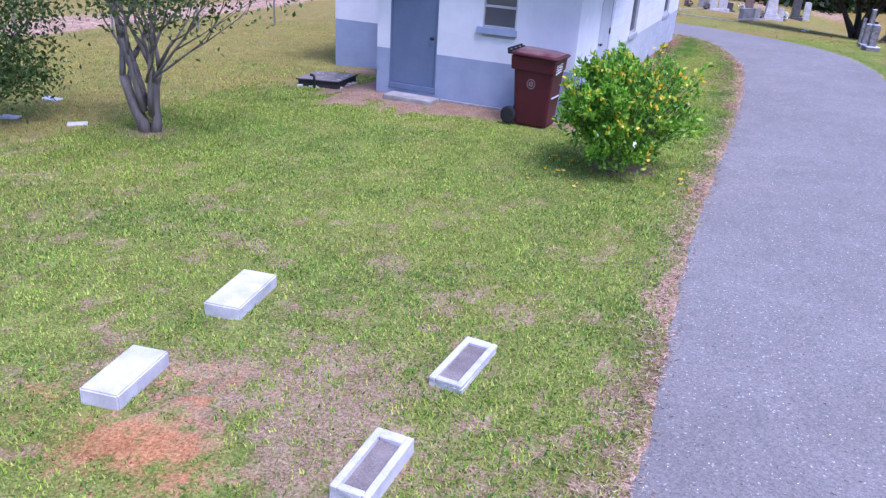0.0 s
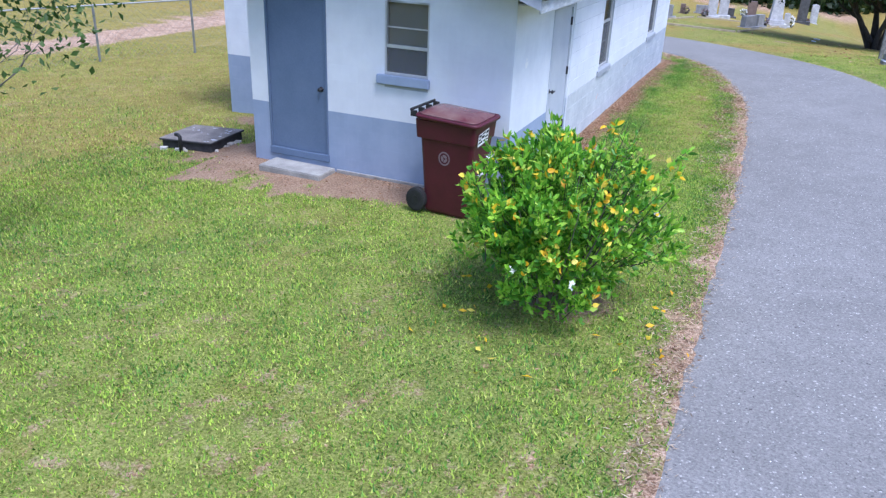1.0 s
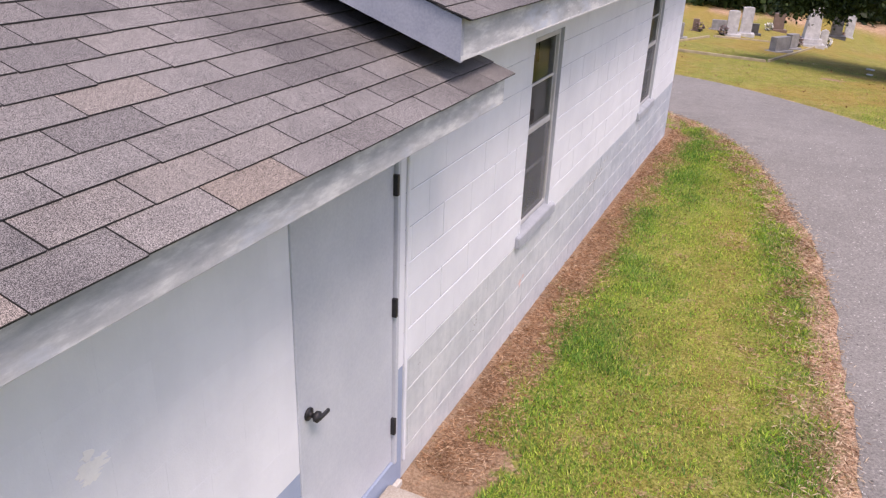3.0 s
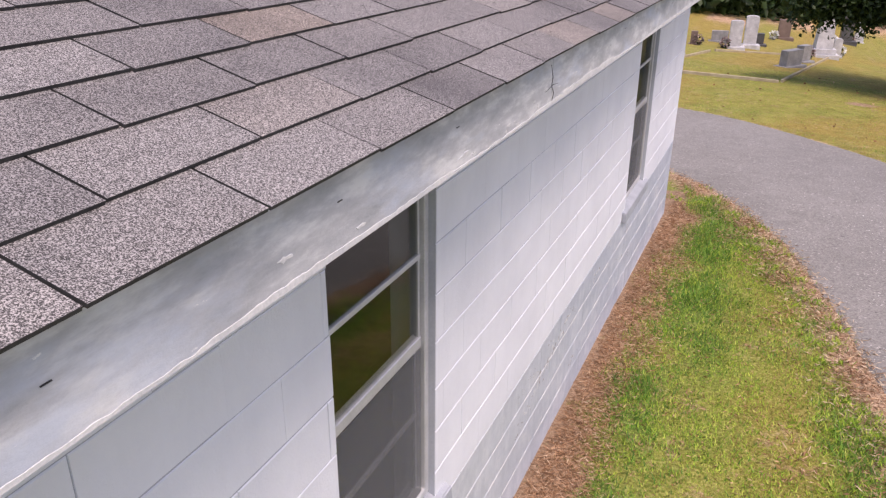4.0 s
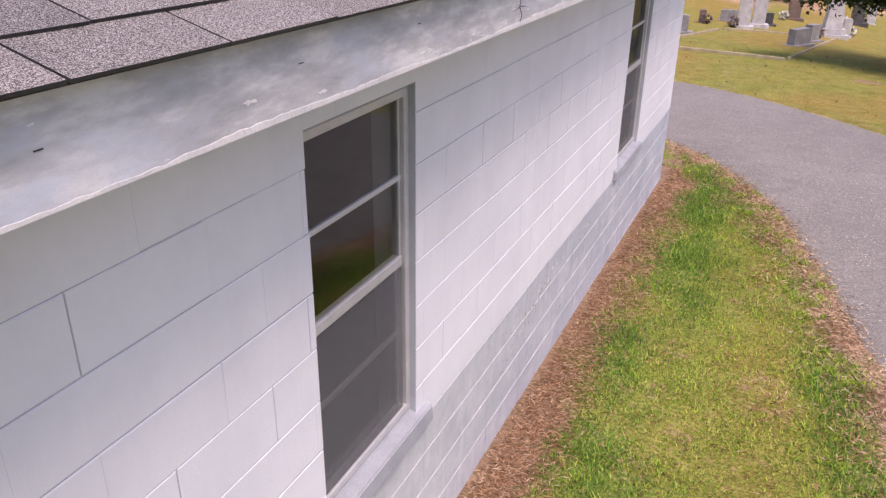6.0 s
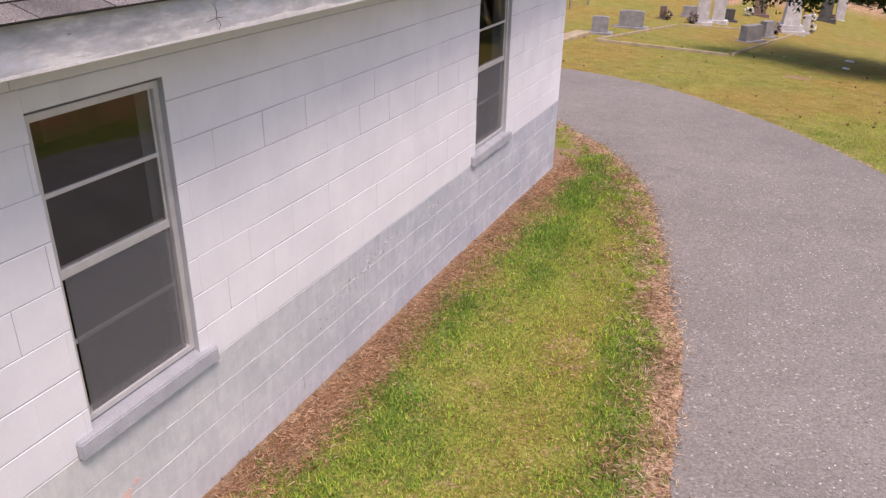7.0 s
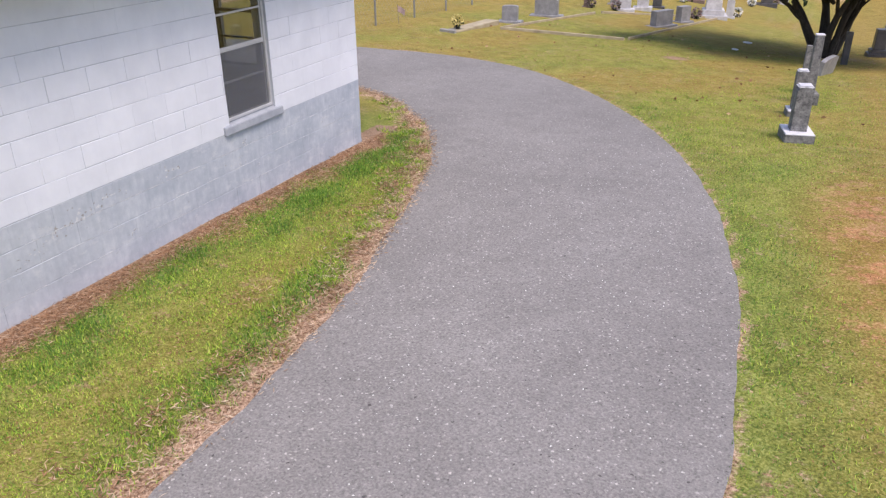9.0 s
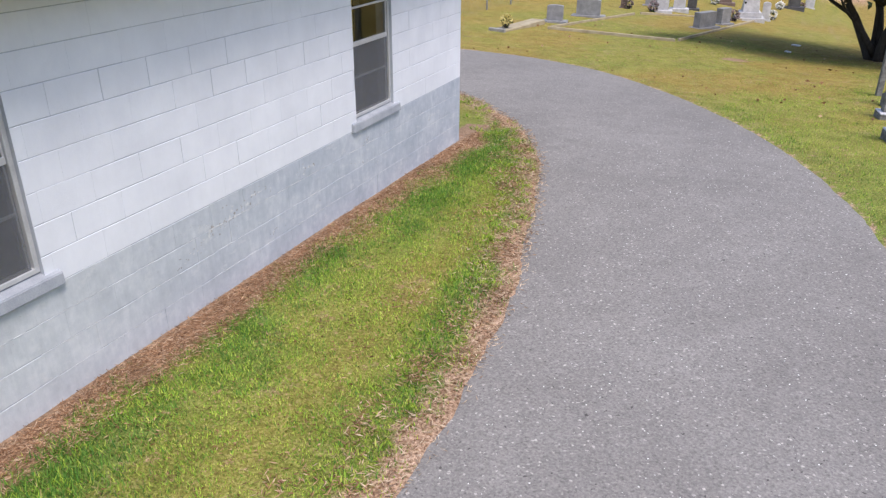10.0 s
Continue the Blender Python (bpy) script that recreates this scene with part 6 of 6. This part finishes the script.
slab_stone("gravestone", "low double granite headstone in the kerbed plot", 1.06, 28.38, 0.747, 0.249, 0.519, GRANITE, 58, (0.14, 0.12, 0.07))
slab_stone("gravestone", "low granite headstone in the kerbed plot", 1.4, 30.479, 0.444, 0.254, 0.55, GRANITE, 58, (0.1, 0.12, 0.07))
obelisk("white_monument", "tall white marble monument on a stepped plinth", 2.015, 33.586, 0.571, 1.779, MARBLE, 10, ((1.75, 0.16), (1.35, 0.18)), 0.72, True)
slab_stone("gravestone", "small white marble headstone by the tall monument", 2.526, 34.558, 0.27, 0.18, 0.699, MARBLE, 8, (0.06, 0.06, 0.08), 0.06)
slab_stone("gravestone", "white marble headstone with a slanted top", -0.789, 31.469, 0.411, 0.196, 0.979, MARBLE, 10, (0.14, 0.12, 0.12), 0.04)
slab_stone("gravestone", "tall white marble headstone", -0.372, 32.561, 0.418, 0.199, 1.135, MARBLE, 10, (0.14, 0.12, 0.16), 0.04)
slab_stone("gravestone", "small dark headstone with a pale foot", -0.143, 34.22, 0.342, 0.201, 0.463, GRANITE_DARK, 8, (0.12, 0.1, 0.08))
slab_stone("gravestone", "brown granite headstone on a broad foot", 0.608, 39.212, 0.475, 0.295, 0.823, BROWN_STONE, 8, (0.16, 0.14, 0.12))
slab_stone("gravestone", "dark polished headstone flanked by flowers", 3.264, 44.595, 0.524, 0.299, 1.621, GRANITE_DARK, 8, (0.22, 0.12, 0.18))
slab_stone("gravestone", "grey headstone beside a dark one", 3.959, 46.832, 0.413, 0.258, 1.226, MARBLE, 8, (0.06, 0.06, 0.1), 0.08)
slab_stone("gravestone", "small brown headstone far off", -2.104, 31.149, 0.223, 0.186, 0.465, BROWN_STONE, 8, (0.06, 0.06, 0.06))
slab_stone("gravestone", "low grey headstone far off", -1.437, 33.156, 0.571, 0.19, 0.428, GRANITE, 8, (0.1, 0.08, 0.08))
for x, y, m in ((-1.082, 31.244, FLOWER_RED), (1.59, 32.303, FLOWER_RED), (2.709, 35.577, FLOWER_WHITE), (2.714, 42.641, FLOWER_WHITE), (3.59, 46.012, FLOWER_RED), (0.253, 38.147, FLOWER_WHITE), (-1.958, 31.13, FLOWER_RED)):
    posy(x, y, m, 0.17)


def low_grave():
    x, y = -3.313, 23.275
    o = thing("low_grave", "low concrete grave ledger in the grass", "grave", at_ground(x, y), 80)
    part("ledger", box(bmesh.new(), -1.15, 1.15, -0.22, 0.22, -0.05, 0.10, bevel=0.015), CURB, o)
    posy(x - 0.1, y - 0.75, FLOWER_YELLOW, 0.15, 0.08, "pale yellow flowers standing on a low grave")
    part("headpiece", box(bmesh.new(), -1.22, -1.12, -0.25, 0.25, -0.05, 0.15, bevel=0.012), CONCRETE, o)


low_grave()


def flag():
    o = thing("small_flag", "small faded cloth flag on a stick by the fence", "flag", at_ground(-5.336, 22.729))
    bm = bmesh.new()
    tube(bm, [(0, 0, -0.05), (-0.03, 0, 0.55)], [0.006, 0.006], 6)
    part("stick", bm, BARK, o)
    bm = bmesh.new()
    vs = [[bm.verts.new((-0.03 + 0.25 * u, 0.03 * math.sin(5 * u), 0.52 - 0.17 * v - 0.10 * u)) for u in (0, 0.33, 0.66, 1)] for v in (0, 0.5, 1)]
    for a, b in zip(vs, vs[1:]):
        for k in range(3):
            bm.faces.new((a[k], a[k + 1], b[k + 1], b[k]))
    bmesh.ops.solidify(bm, geom=list(bm.faces), thickness=0.003)
    part("cloth", bm, FLAG_RED, o, "faded cloth")


flag()


# flat stones and bare spots in the western lawn
for x, y, w in ((-8.11, -4.16, 0.16), (-8.64, -2.88, 0.17), (-6.77, -4.03, 0.15)):
    o = thing("flat_stone", "small pale flat stone sunk in the lawn", "stone", (x, y, gz(x, y)), 20 * x, "flat stones")
    part("stone", box(bmesh.new(), -w, w, -w * 0.55, w * 0.55, -0.03, 0.035, bevel=0.015), MARKER, o)


for x, y, w in ((3.82, 26.58, 0.12), (3.67, 24.51, 0.085)):
    o = thing("paper_scrap", "small white scrap lying on the cemetery grass", "litter", (x, y, gz(x, y) + 0.01), 40 * x)
    part("scrap", box(bmesh.new(), -w, w, -w * 0.5, w * 0.5, 0.0, 0.035, bevel=0.012), STICKER, o)


# ---- fences ----
def fence(label, points, height, rail):
    o = thing("chain_link_fence", label, "fence", at_ground(*points[0]))
    ox, oy, oz = o.location
    tops = []
    for x, y in points:
        bm = bmesh.new()
        z = gz(x, y)
        tube(bm, [(x - ox, y - oy, z - oz - 0.1), (x - ox, y - oy, z - oz + height), (x - ox, y - oy, z - oz + height + 0.03)], [0.03, 0.03, 0.012], 8)
        part("post", bm, POST_STEEL, o, "galvanised post")
        tops.append((x - ox, y - oy, z - oz + height))
    if rail:
        for a, b in zip(tops, tops[1:]):
            bm = bmesh.new()
            tube(bm, [a, b], [0.021, 0.021], 8)
            part("rail", bm, POST_STEEL, o, "galvanised top rail")
    # the wire net as thin diagonal strands
    verts, edges = [], []
    for a, b in zip(tops, tops[1:]):
        a, b = Vector(a), Vector(b)
        ln = (b - a).length
        n = int(ln / 0.17)
        for k in range(-int(height / 0.17), n):
            for s in (0, 1):
                u0, u1 = k * 0.17, k * 0.17 + height
                lo, hi = max(u0, 0), min(u1, ln)
                if hi <= lo:
                    continue
                z0, z1 = -height + (lo - u0), -height + (hi - u0)
                p, q = a.lerp(b, (lo if s == 0 else ln - lo) / ln) + Vector((0, 0, z0)), a.lerp(b, (hi if s == 0 else ln - hi) / ln) + Vector((0, 0, z1))
                verts += [p, q, q + Vector((0, 0, 0.005)), p + Vector((0, 0, 0.005))]
    faces = [(4 * k, 4 * k + 1, 4 * k + 2, 4 * k + 3) for k in range(len(verts) // 4)]
    raw_mesh("wire_net", verts, faces, POST_STEEL, o, "thin diagonal wire net")


fence("chain-link fence with thin galvanised posts at the west side", [(-17.7, -2.3), (-16.5, -0.25), (-15.24, 1.8), (-14.01, 3.85), (-12.78, 5.9), (-11.55, 7.95), (-10.32, 10.0), (-9.1, 12.05)], 1.35, True)
fence("chain-link fence along the north-west edge of the cemetery", [(-6.47, 15.5), (-6.2, 17.8), (-5.95, 19.95), (-5.71, 22.05), (-5.53, 24.1), (-5.38, 26.05), (-5.25, 27.9), (-5.10, 29.8), (-4.96, 31.7)], 1.12, False)


# ---- far woods all round ----
def woods():
    rnd = random.Random(21)
    trunks, cs, ws = bmesh.new(), [], []
    for k in range(190):
        a = rnd.uniform(0, 2 * math.pi)
        north = math.cos(a)
        r = rnd.uniform(56, 80) if north > 0.2 else rnd.uniform(38, 60)
        x, y = r * math.sin(a), 8 + r * math.cos(a)
        if y < 30 and -13 < x < 0 and y > 0:
            continue
        z = gz(x, y)
        ht = rnd.uniform(9, 15)
        tube(trunks, [(x, y, z - 0.3), (x + rnd.uniform(-0.3, 0.3), y, z + ht * 0.5), (x + rnd.uniform(-0.6, 0.6), y, z + ht * 0.9)], [0.26, 0.18, 0.05], 6)
        for m in range(16):
            rr = rnd.uniform(0.4, 1) * ht * 0.30
            b = rnd.uniform(0, 2 * math.pi)
            hh = rnd.uniform(0.04, 1.0)
            cs.append((x + rr * math.cos(b) * (1.1 - 0.6 * hh), y + rr * math.sin(b) * (1.1 - 0.6 * hh), z + ht * hh))
    for k in range(900):
        # undergrowth behind the north lane
        x = rnd.uniform(-12, 45)
        y = float(np.interp(x, [-12, -2.5, 1.2, 7.7, 14, 45], [39, 45.5, 53, 61.5, 63, 72])) + abs(rnd.gauss(0, 1.6))
        cs.append((x, y, gz(x, y) + rnd.uniform(0.2, 2.6)))
    cs = np.array(cs)
    n = 76000
    i = RNG.integers(0, len(cs), n)
    q = cs[i] + RNG.normal(size=(n, 3)) * np.array([0.85, 0.85, 0.7])
    q[:, 2] = np.maximum(q[:, 2], ground_z(q[:, 0], q[:, 1]) + 0.1)
    o = tagged(new("far_woods"), "dark mixed woods standing round the cemetery", "woods", kind="stuff")
    part("trunks", trunks, BARK_DARK, o)
    leaves_mesh("foliage", q, RNG.normal(size=(n, 3)), 0.62, 0.42, DARK_LEAF, o)


woods()


# ---- grass ----
def grass(name, label, x0, x1, y0, y1, count, height, seed, kind_of):
    """Blades over a rectangle, thinned where the ground is bare. kind_of picks which of the three tints stay."""
    rng = np.random.default_rng(seed)
    x, y = rng.uniform(x0, x1, count), rng.uniform(y0, y1, count)
    dry, straw, soil, clay, sand = cover(x, y)
    bare = np.clip(soil * 1.1 + clay * 1.2 + sand * 0.78 + straw * 0.6 + 0.35 * step(cloud(x, y, 2.8, 61), 0.46, 0.66) * np.where((y < 1.5) & (x < 3), 0.45, 1.0), 0, 1)
    keep = (rng.uniform(0, 1, count) > bare) & ~inside_road(x, y)
    keep &= ~((x > -6.1) & (x < 0.03) & (y > 2.46) & (y < 11.9)) & ~((x > -3.7) & (x < 0.03) & (y > -0.02) & (y < 2.6))
    keep &= ~((np.abs(x + 2.75) < 0.5) & (np.abs(y + 0.25) < 0.27)) & ~((x > 0) & (x < 0.48) & (y > 1.24) & (y < 2.35)) & ~((np.abs(x + 5) < 0.45) & (np.abs(y - 0.52) < 0.42))
    for mx, my, ln, wd in ((-0.695, -9.165, 0.61, 0.30), (-0.77, -7.76, 0.69, 0.33), (1.387, -7.93, 0.66, 0.26), (1.355, -9.28, 0.60, 0.26)):
        keep &= ~((np.abs(x - mx) < wd / 2 + 0.01) & (np.abs(y - my) < ln / 2 + 0.01))
    keep &= kind_of(x, y, dry, straw, rng)
    x, y, dry = x[keep], y[keep], dry[keep]
    n = len(x)
    tall = height * (0.6 + 0.8 * cloud(x, y, 1.1, 71)) * rng.uniform(0.5, 1.2, n) * (1 + 0.7 * lushness(x, y) * (x > 0) * (y > 1))
    a, lean = rng.uniform(0, 2 * np.pi, n), rng.uniform(0.3, 1.25, n)
    wid = rng.uniform(0.0022, 0.0056, n) * (1 + 0.8 * (y < 2.0))
    base = np.stack([x, y, ground_z(x, y) + 0.02 * (cloud(x, y, 1.4, 3) - 0.5) - 0.004], 1)
    side = np.stack([-np.sin(a), np.cos(a), 0 * a], 1) * wid[:, None]
    tip = base + np.stack([np.cos(a) * lean * tall, np.sin(a) * lean * tall, tall], 1)
    v = np.stack([base - side, base + side, tip], 1).reshape(-1, 3)
    f = np.arange(3 * n).reshape(-1, 3)
    return v, f


def lawn():
    patches = [(-6.5, 3.1, -11.0, 0.2, 230000, 0.032), (-18.0, -3.6, -6.0, 9.0, 140000, 0.045), (0.1, 2.7, 0.0, 14.0, 260000, 0.024), (3.0, 9.5, 3.0, 19.0, 170000, 0.023), (-6.0, 10.0, 14.0, 27.0, 90000, 0.024)]
    def lush(x, y, dry, straw, rng):
        return (rng.uniform(0, 1, len(x)) < 0.08 + 0.9 * lushness(x, y)) & (rng.uniform(0, 1, len(x)) > dry)
    def plain(x, y, dry, straw, rng):
        return (rng.uniform(0, 1, len(x)) > dry * 0.9) & (rng.uniform(0, 1, len(x)) > 0.7 * lushness(x, y))
    def dead(x, y, dry, straw, rng):
        return rng.uniform(0, 1, len(x)) < 0.07 + 0.6 * dry + 0.3 * straw
    for name, label, mat, rule, share, tall, seed in (("grass", "short yellow-green lawn grass", GRASS, plain, 1.0, 1.0, 1), ("grass", "darker lush tufts of lawn grass", GRASS_LUSH, lush, 0.9, 1.3, 2), ("grass", "dry straw-coloured grass", GRASS_DRY, dead, 0.6, 0.8, 3)):
        vs, fs, n = [], [], 0
        for k, (x0, x1, y0, y1, count, height) in enumerate(patches):
            v, f = grass(name, label, x0, x1, y0, y1, int(count * share), height * tall, seed * 10 + k, rule)
            vs.append(v)
            fs.append(f + n)
            n += len(v)
        ob = array_mesh("grass", np.concatenate(vs), np.concatenate(fs), mat)
        tagged(ob, label, "grass", kind="stuff")


lawn()


def litter():
    """Small pale flecks and dead leaves on the lane, the soil strip and the lawn."""
    n = 26000
    y = RNG.uniform(2.6, 12.0, n)
    x = 0.02 + (0.30 + 0.22 * cloud(0 * y, y, 1.3, 83)) * np.abs(RNG.beta(1.1, 1.7, n)) + 0.05 * np.abs(RNG.normal(size=n))
    a = RNG.uniform(0, 6.28, n)
    ob = leaves_mesh("pine_straw", np.stack([x, y, ground_z(x, y) + 0.012], 1), np.stack([np.cos(a), np.sin(a), RNG.uniform(-0.1, 0.3, n)], 1), 0.050, 0.0055, PINE_STRAW)
    tagged(ob, "rusty brown pine straw along the foot of the wall", "leaf litter", kind="stuff")
    n = 16000
    k = RNG.integers(14, len(LINE_IN) - 40, n)
    off = np.abs(RNG.normal(size=n)) * 0.17 * (0.3 + 1.4 * cloud(LINE_IN[k, 0], LINE_IN[k, 1], 1.3, 77))
    x, y = LINE_IN[k, 0] - off + RNG.normal(size=n) * 0.05, LINE_IN[k, 1] + RNG.uniform(-0.15, 0.15, n)
    a = RNG.uniform(0, 6.28, n)
    ob = leaves_mesh("verge_straw", np.stack([x, y, ground_z(x, y) + 0.014], 1), np.stack([np.cos(a), np.sin(a), RNG.uniform(-0.1, 0.4, n)], 1), 0.05, 0.008, STRAW)
    tagged(ob, "dry straw and grit along the edge of the lane", "leaf litter", kind="stuff")
    n = 15000
    x, y = np.where(RNG.uniform(size=n) < 0.6, RNG.uniform(0.3, 2.6, n), RNG.uniform(5.6, 8.5, n)), RNG.uniform(2.0, 14.0, n)
    k = ~inside_road(x, y) & (cloud(x, y, 1.7, 81) > RNG.uniform(0.25, 0.75, n))
    x, y = x[k], y[k]
    a = RNG.uniform(0, 6.28, len(x))
    ob = leaves_mesh("lawn_litter", np.stack([x, y, ground_z(x, y) + RNG.uniform(0.005, 0.025, len(x))], 1), np.stack([np.cos(a), np.sin(a), RNG.uniform(-0.1, 0.4, len(x))], 1), 0.030, 0.009, BROWN_LEAF)
    tagged(ob, "dead brown bits in the grass", "leaf litter", kind="stuff")
    # ragged tufts and brown scraps where the grass meets the verge
    k = RNG.integers(0, len(LINE_IN) - 60, 5000)
    k = k[(LINE_IN[k, 1] > 1.0) & (LINE_IN[k, 1] < 14)][:120]
    off = 0.10 + np.abs(RNG.normal(size=len(k))) * 0.30
    cx, cy = LINE_IN[k, 0] - off, LINE_IN[k, 1] + RNG.uniform(-0.2, 0.2, len(k))
    i = np.repeat(np.arange(len(k)), 22)
    x, y = cx[i] + RNG.normal(size=len(i)) * 0.035, cy[i] + RNG.normal(size=len(i)) * 0.035
    a = RNG.uniform(0, 6.28, len(i))
    ob = leaves_mesh("verge_tufts", np.stack([x, y, ground_z(x, y)], 1), np.stack([np.cos(a), np.sin(a), RNG.uniform(0.5, 1.6, len(i))], 1), 0.065, 0.009, GRASS)
    tagged(ob, "green grass tufts along the edge of the lane", "grass", kind="stuff")
    k = RNG.choice(np.flatnonzero((LINE_IN[:, 1] > 2) & (LINE_IN[:, 1] < 13)), 44)
    off = 0.10 + np.abs(RNG.normal(size=44)) * 0.30
    i = np.repeat(np.arange(44), 90)
    x, y = LINE_IN[k, 0][i] - off[i] + RNG.normal(size=len(i)) * 0.07, LINE_IN[k, 1][i] + RNG.normal(size=len(i)) * 0.12
    a = RNG.uniform(0, 6.28, len(i))
    ob = leaves_mesh("verge_scraps", np.stack([x, y, ground_z(x, y) + 0.02], 1), np.stack([np.cos(a), np.sin(a), RNG.uniform(-0.1, 0.5, len(i))], 1), 0.050, 0.008, PINE_STRAW)
    tagged(ob, "brown dead scraps lying in the verge grass", "leaf litter", kind="stuff")
    n = 420
    x, y = RNG.uniform(-4.2, 0.5, n), -0.04 - np.abs(RNG.normal(size=n)) * 0.42
    k = ~((x > -3.26) & (x < -2.25) & (y > -0.54))
    x, y = x[k], y[k]
    a = RNG.uniform(0, 6.28, len(x))
    ob = leaves_mesh("yard_litter", np.stack([x, y, ground_z(x, y) + 0.014], 1), np.stack([np.cos(a), np.sin(a), RNG.uniform(-0.1, 0.3, len(x))], 1), 0.036, 0.012, BROWN_LEAF)
    tagged(ob, "dead leaves and crumbs on the bare earth before the annexe", "leaf litter", kind="stuff")
    n = 2600
    x, y = RNG.uniform(2.0, 6.0, n), RNG.uniform(-9, 14, n)
    k = inside_road(x, y)
    x, y = x[k], y[k]
    a = RNG.uniform(0, 6.28, len(x))
    ob = leaves_mesh("lane_flecks", np.stack([x, y, ground_z(x, y) + 0.036], 1), np.stack([np.cos(a), np.sin(a), 0 * a + 0.05], 1), 0.013, 0.008, FLOWER_WHITE)
    tagged(ob, "tiny pale flecks scattered on the asphalt", "litter", kind="stuff")
    n = 160
    x, y = RNG.uniform(-4, 8, n), RNG.uniform(14, 26, n)
    k = ~inside_road(x, y)
    x, y = x[k], y[k]
    a = RNG.uniform(0, 6.28, len(x))
    ob = leaves_mesh("fallen_tree_leaves", np.stack([x, y, ground_z(x, y) + 0.03], 1), np.stack([np.cos(a), np.sin(a), 0 * a], 1), 0.075, 0.05, BROWN_LEAF)
    tagged(ob, "dark fallen leaves on the cemetery grass", "leaves", kind="stuff")


litter()

# ---- pieces of walls and roofs ----
lay_blocks(wall_e, "y", 0.0, 1, 2.5, HALL_END, -0.12, HALL_TOP, hall_holes, BAND_SIDE, 0.30, 0.15)
lay_blocks(wall_ae, "y", 0.0, 1, 0.003, 2.5, -0.12, ANNEX_TOP, annex_holes_e, WALL_BAND, 0.15, 0.0, 0.0004)
lay_blocks(wall_s, "x", 0.0, -1, -3.66, -0.002, -0.2, ANNEX_TOP, annex_holes_s, WALL_BAND, 0.0, 0.0, 0.0002)
lay_blocks(wall_hs, "x", 2.5, -1, -6.05, -3.67, -0.3, HALL_TOP, [], WALL_BAND, 0.0, 0.0, 0.001)

TAB, EXPOSE = 0.300, 0.1255


def tab_mesh(length, width):
    key = ("tab", round(length, 3), round(width, 3))
    if key not in BLOCK_CACHE:
        w, t = width / 2, 0.0062
        v = [(0, -w, 0.004), (0, w, 0.004), (length, w, -0.004), (length, -w, -0.004), (0, -w, 0.004 + t), (0, w, 0.004 + t), (length, w, t - 0.004), (length, -w, t - 0.004)]
        f = [(4, 5, 6, 7), (0, 3, 2, 1), (0, 1, 5, 4), (1, 2, 6, 5), (2, 3, 7, 6), (3, 0, 4, 7)]
        m = bpy.data.meshes.new("shingle")
        m.from_pydata(v, [], f)
        m.materials.append(SHINGLE)
        m.materials.append(SHINGLE_UNDER)
        for p in list(m.polygons)[2:]:
            p.material_index = 1
        m.update()
        BLOCK_CACHE[key] = m
    return BLOCK_CACHE[key]


def shingles(deck, eave_x, eave_z, ridge_x, slope, y0, y1, shift, near):
    """Tabs in rows up the eastern slope. near(y, row) tells which are laid as single pieces; the rest are joined."""
    rnd = random.Random(3)
    th = math.atan(slope)
    up, nrm = Vector((-math.cos(th), 0, math.sin(th))), Vector((math.sin(th), 0, math.cos(th)))
    length = math.hypot(eave_x - ridge_x, slope * (eave_x - ridge_x))
    rows = int(length / EXPOSE)
    rest = bmesh.new()
    for r in range(rows + 1):
        y = y0 - TAB * ((r % 2) * 0.5 + shift)
        while y < y1:
            a, b = max(y, y0), min(y + TAB, y1)
            y += TAB
            if b - a < 0.05:
                continue
            ln = min(EXPOSE + 0.035, length - r * EXPOSE + 0.01)
            if ln < 0.05:
                continue
            c = Vector((eave_x, (a + b) / 2, eave_z)) + up * (r * EXPOSE + rnd.uniform(-0.003, 0.003)) + nrm * 0.004
            m = Matrix((( up.x, 0, nrm.x, c.x), (0, -1, 0, c.y), (up.z, 0, nrm.z, c.z), (0, 0, 0, 1))) @ pose(0, 0, 0, rnd.uniform(-0.25, 0.25), rnd.uniform(-0.3, 0.3), rnd.uniform(-0.35, 0.35))
            mesh = tab_mesh(ln, b - a - 0.0052)
            if near(y, r):
                ob = new("shingle", mesh)
                ob.matrix_basis = m
                ob.parent = deck
            else:
                rest.from_mesh(mesh)
                rest.verts.ensure_lookup_table()
                for v in rest.verts[-8:]:
                    v.co = m @ v.co
    mesh = bpy.data.meshes.new("shingles")
    rest.to_mesh(mesh)
    rest.free()
    if len(mesh.polygons):
        mesh.materials.append(SHINGLE)
        mesh.materials.append(SHINGLE_UNDER)
        ob = link_mesh("shingles", mesh, SHINGLE, deck, "rows of grey-brown shingles")
        ob["kind"] = "stuff"
    else:
        bpy.data.meshes.remove(mesh)


shingles(roof_h, H_EAVE_X, H_EAVE_Z, H_RIDGE, H_SL, 2.15, 12.10, 0.062, lambda y, r: y < 6.6 and r < 17)
shingles(roof_a, A_EAVE_X, A_EAVE_Z, A_RIDGE, A_SL, -0.50, 2.72, 0.1, lambda y, r: r < 14)
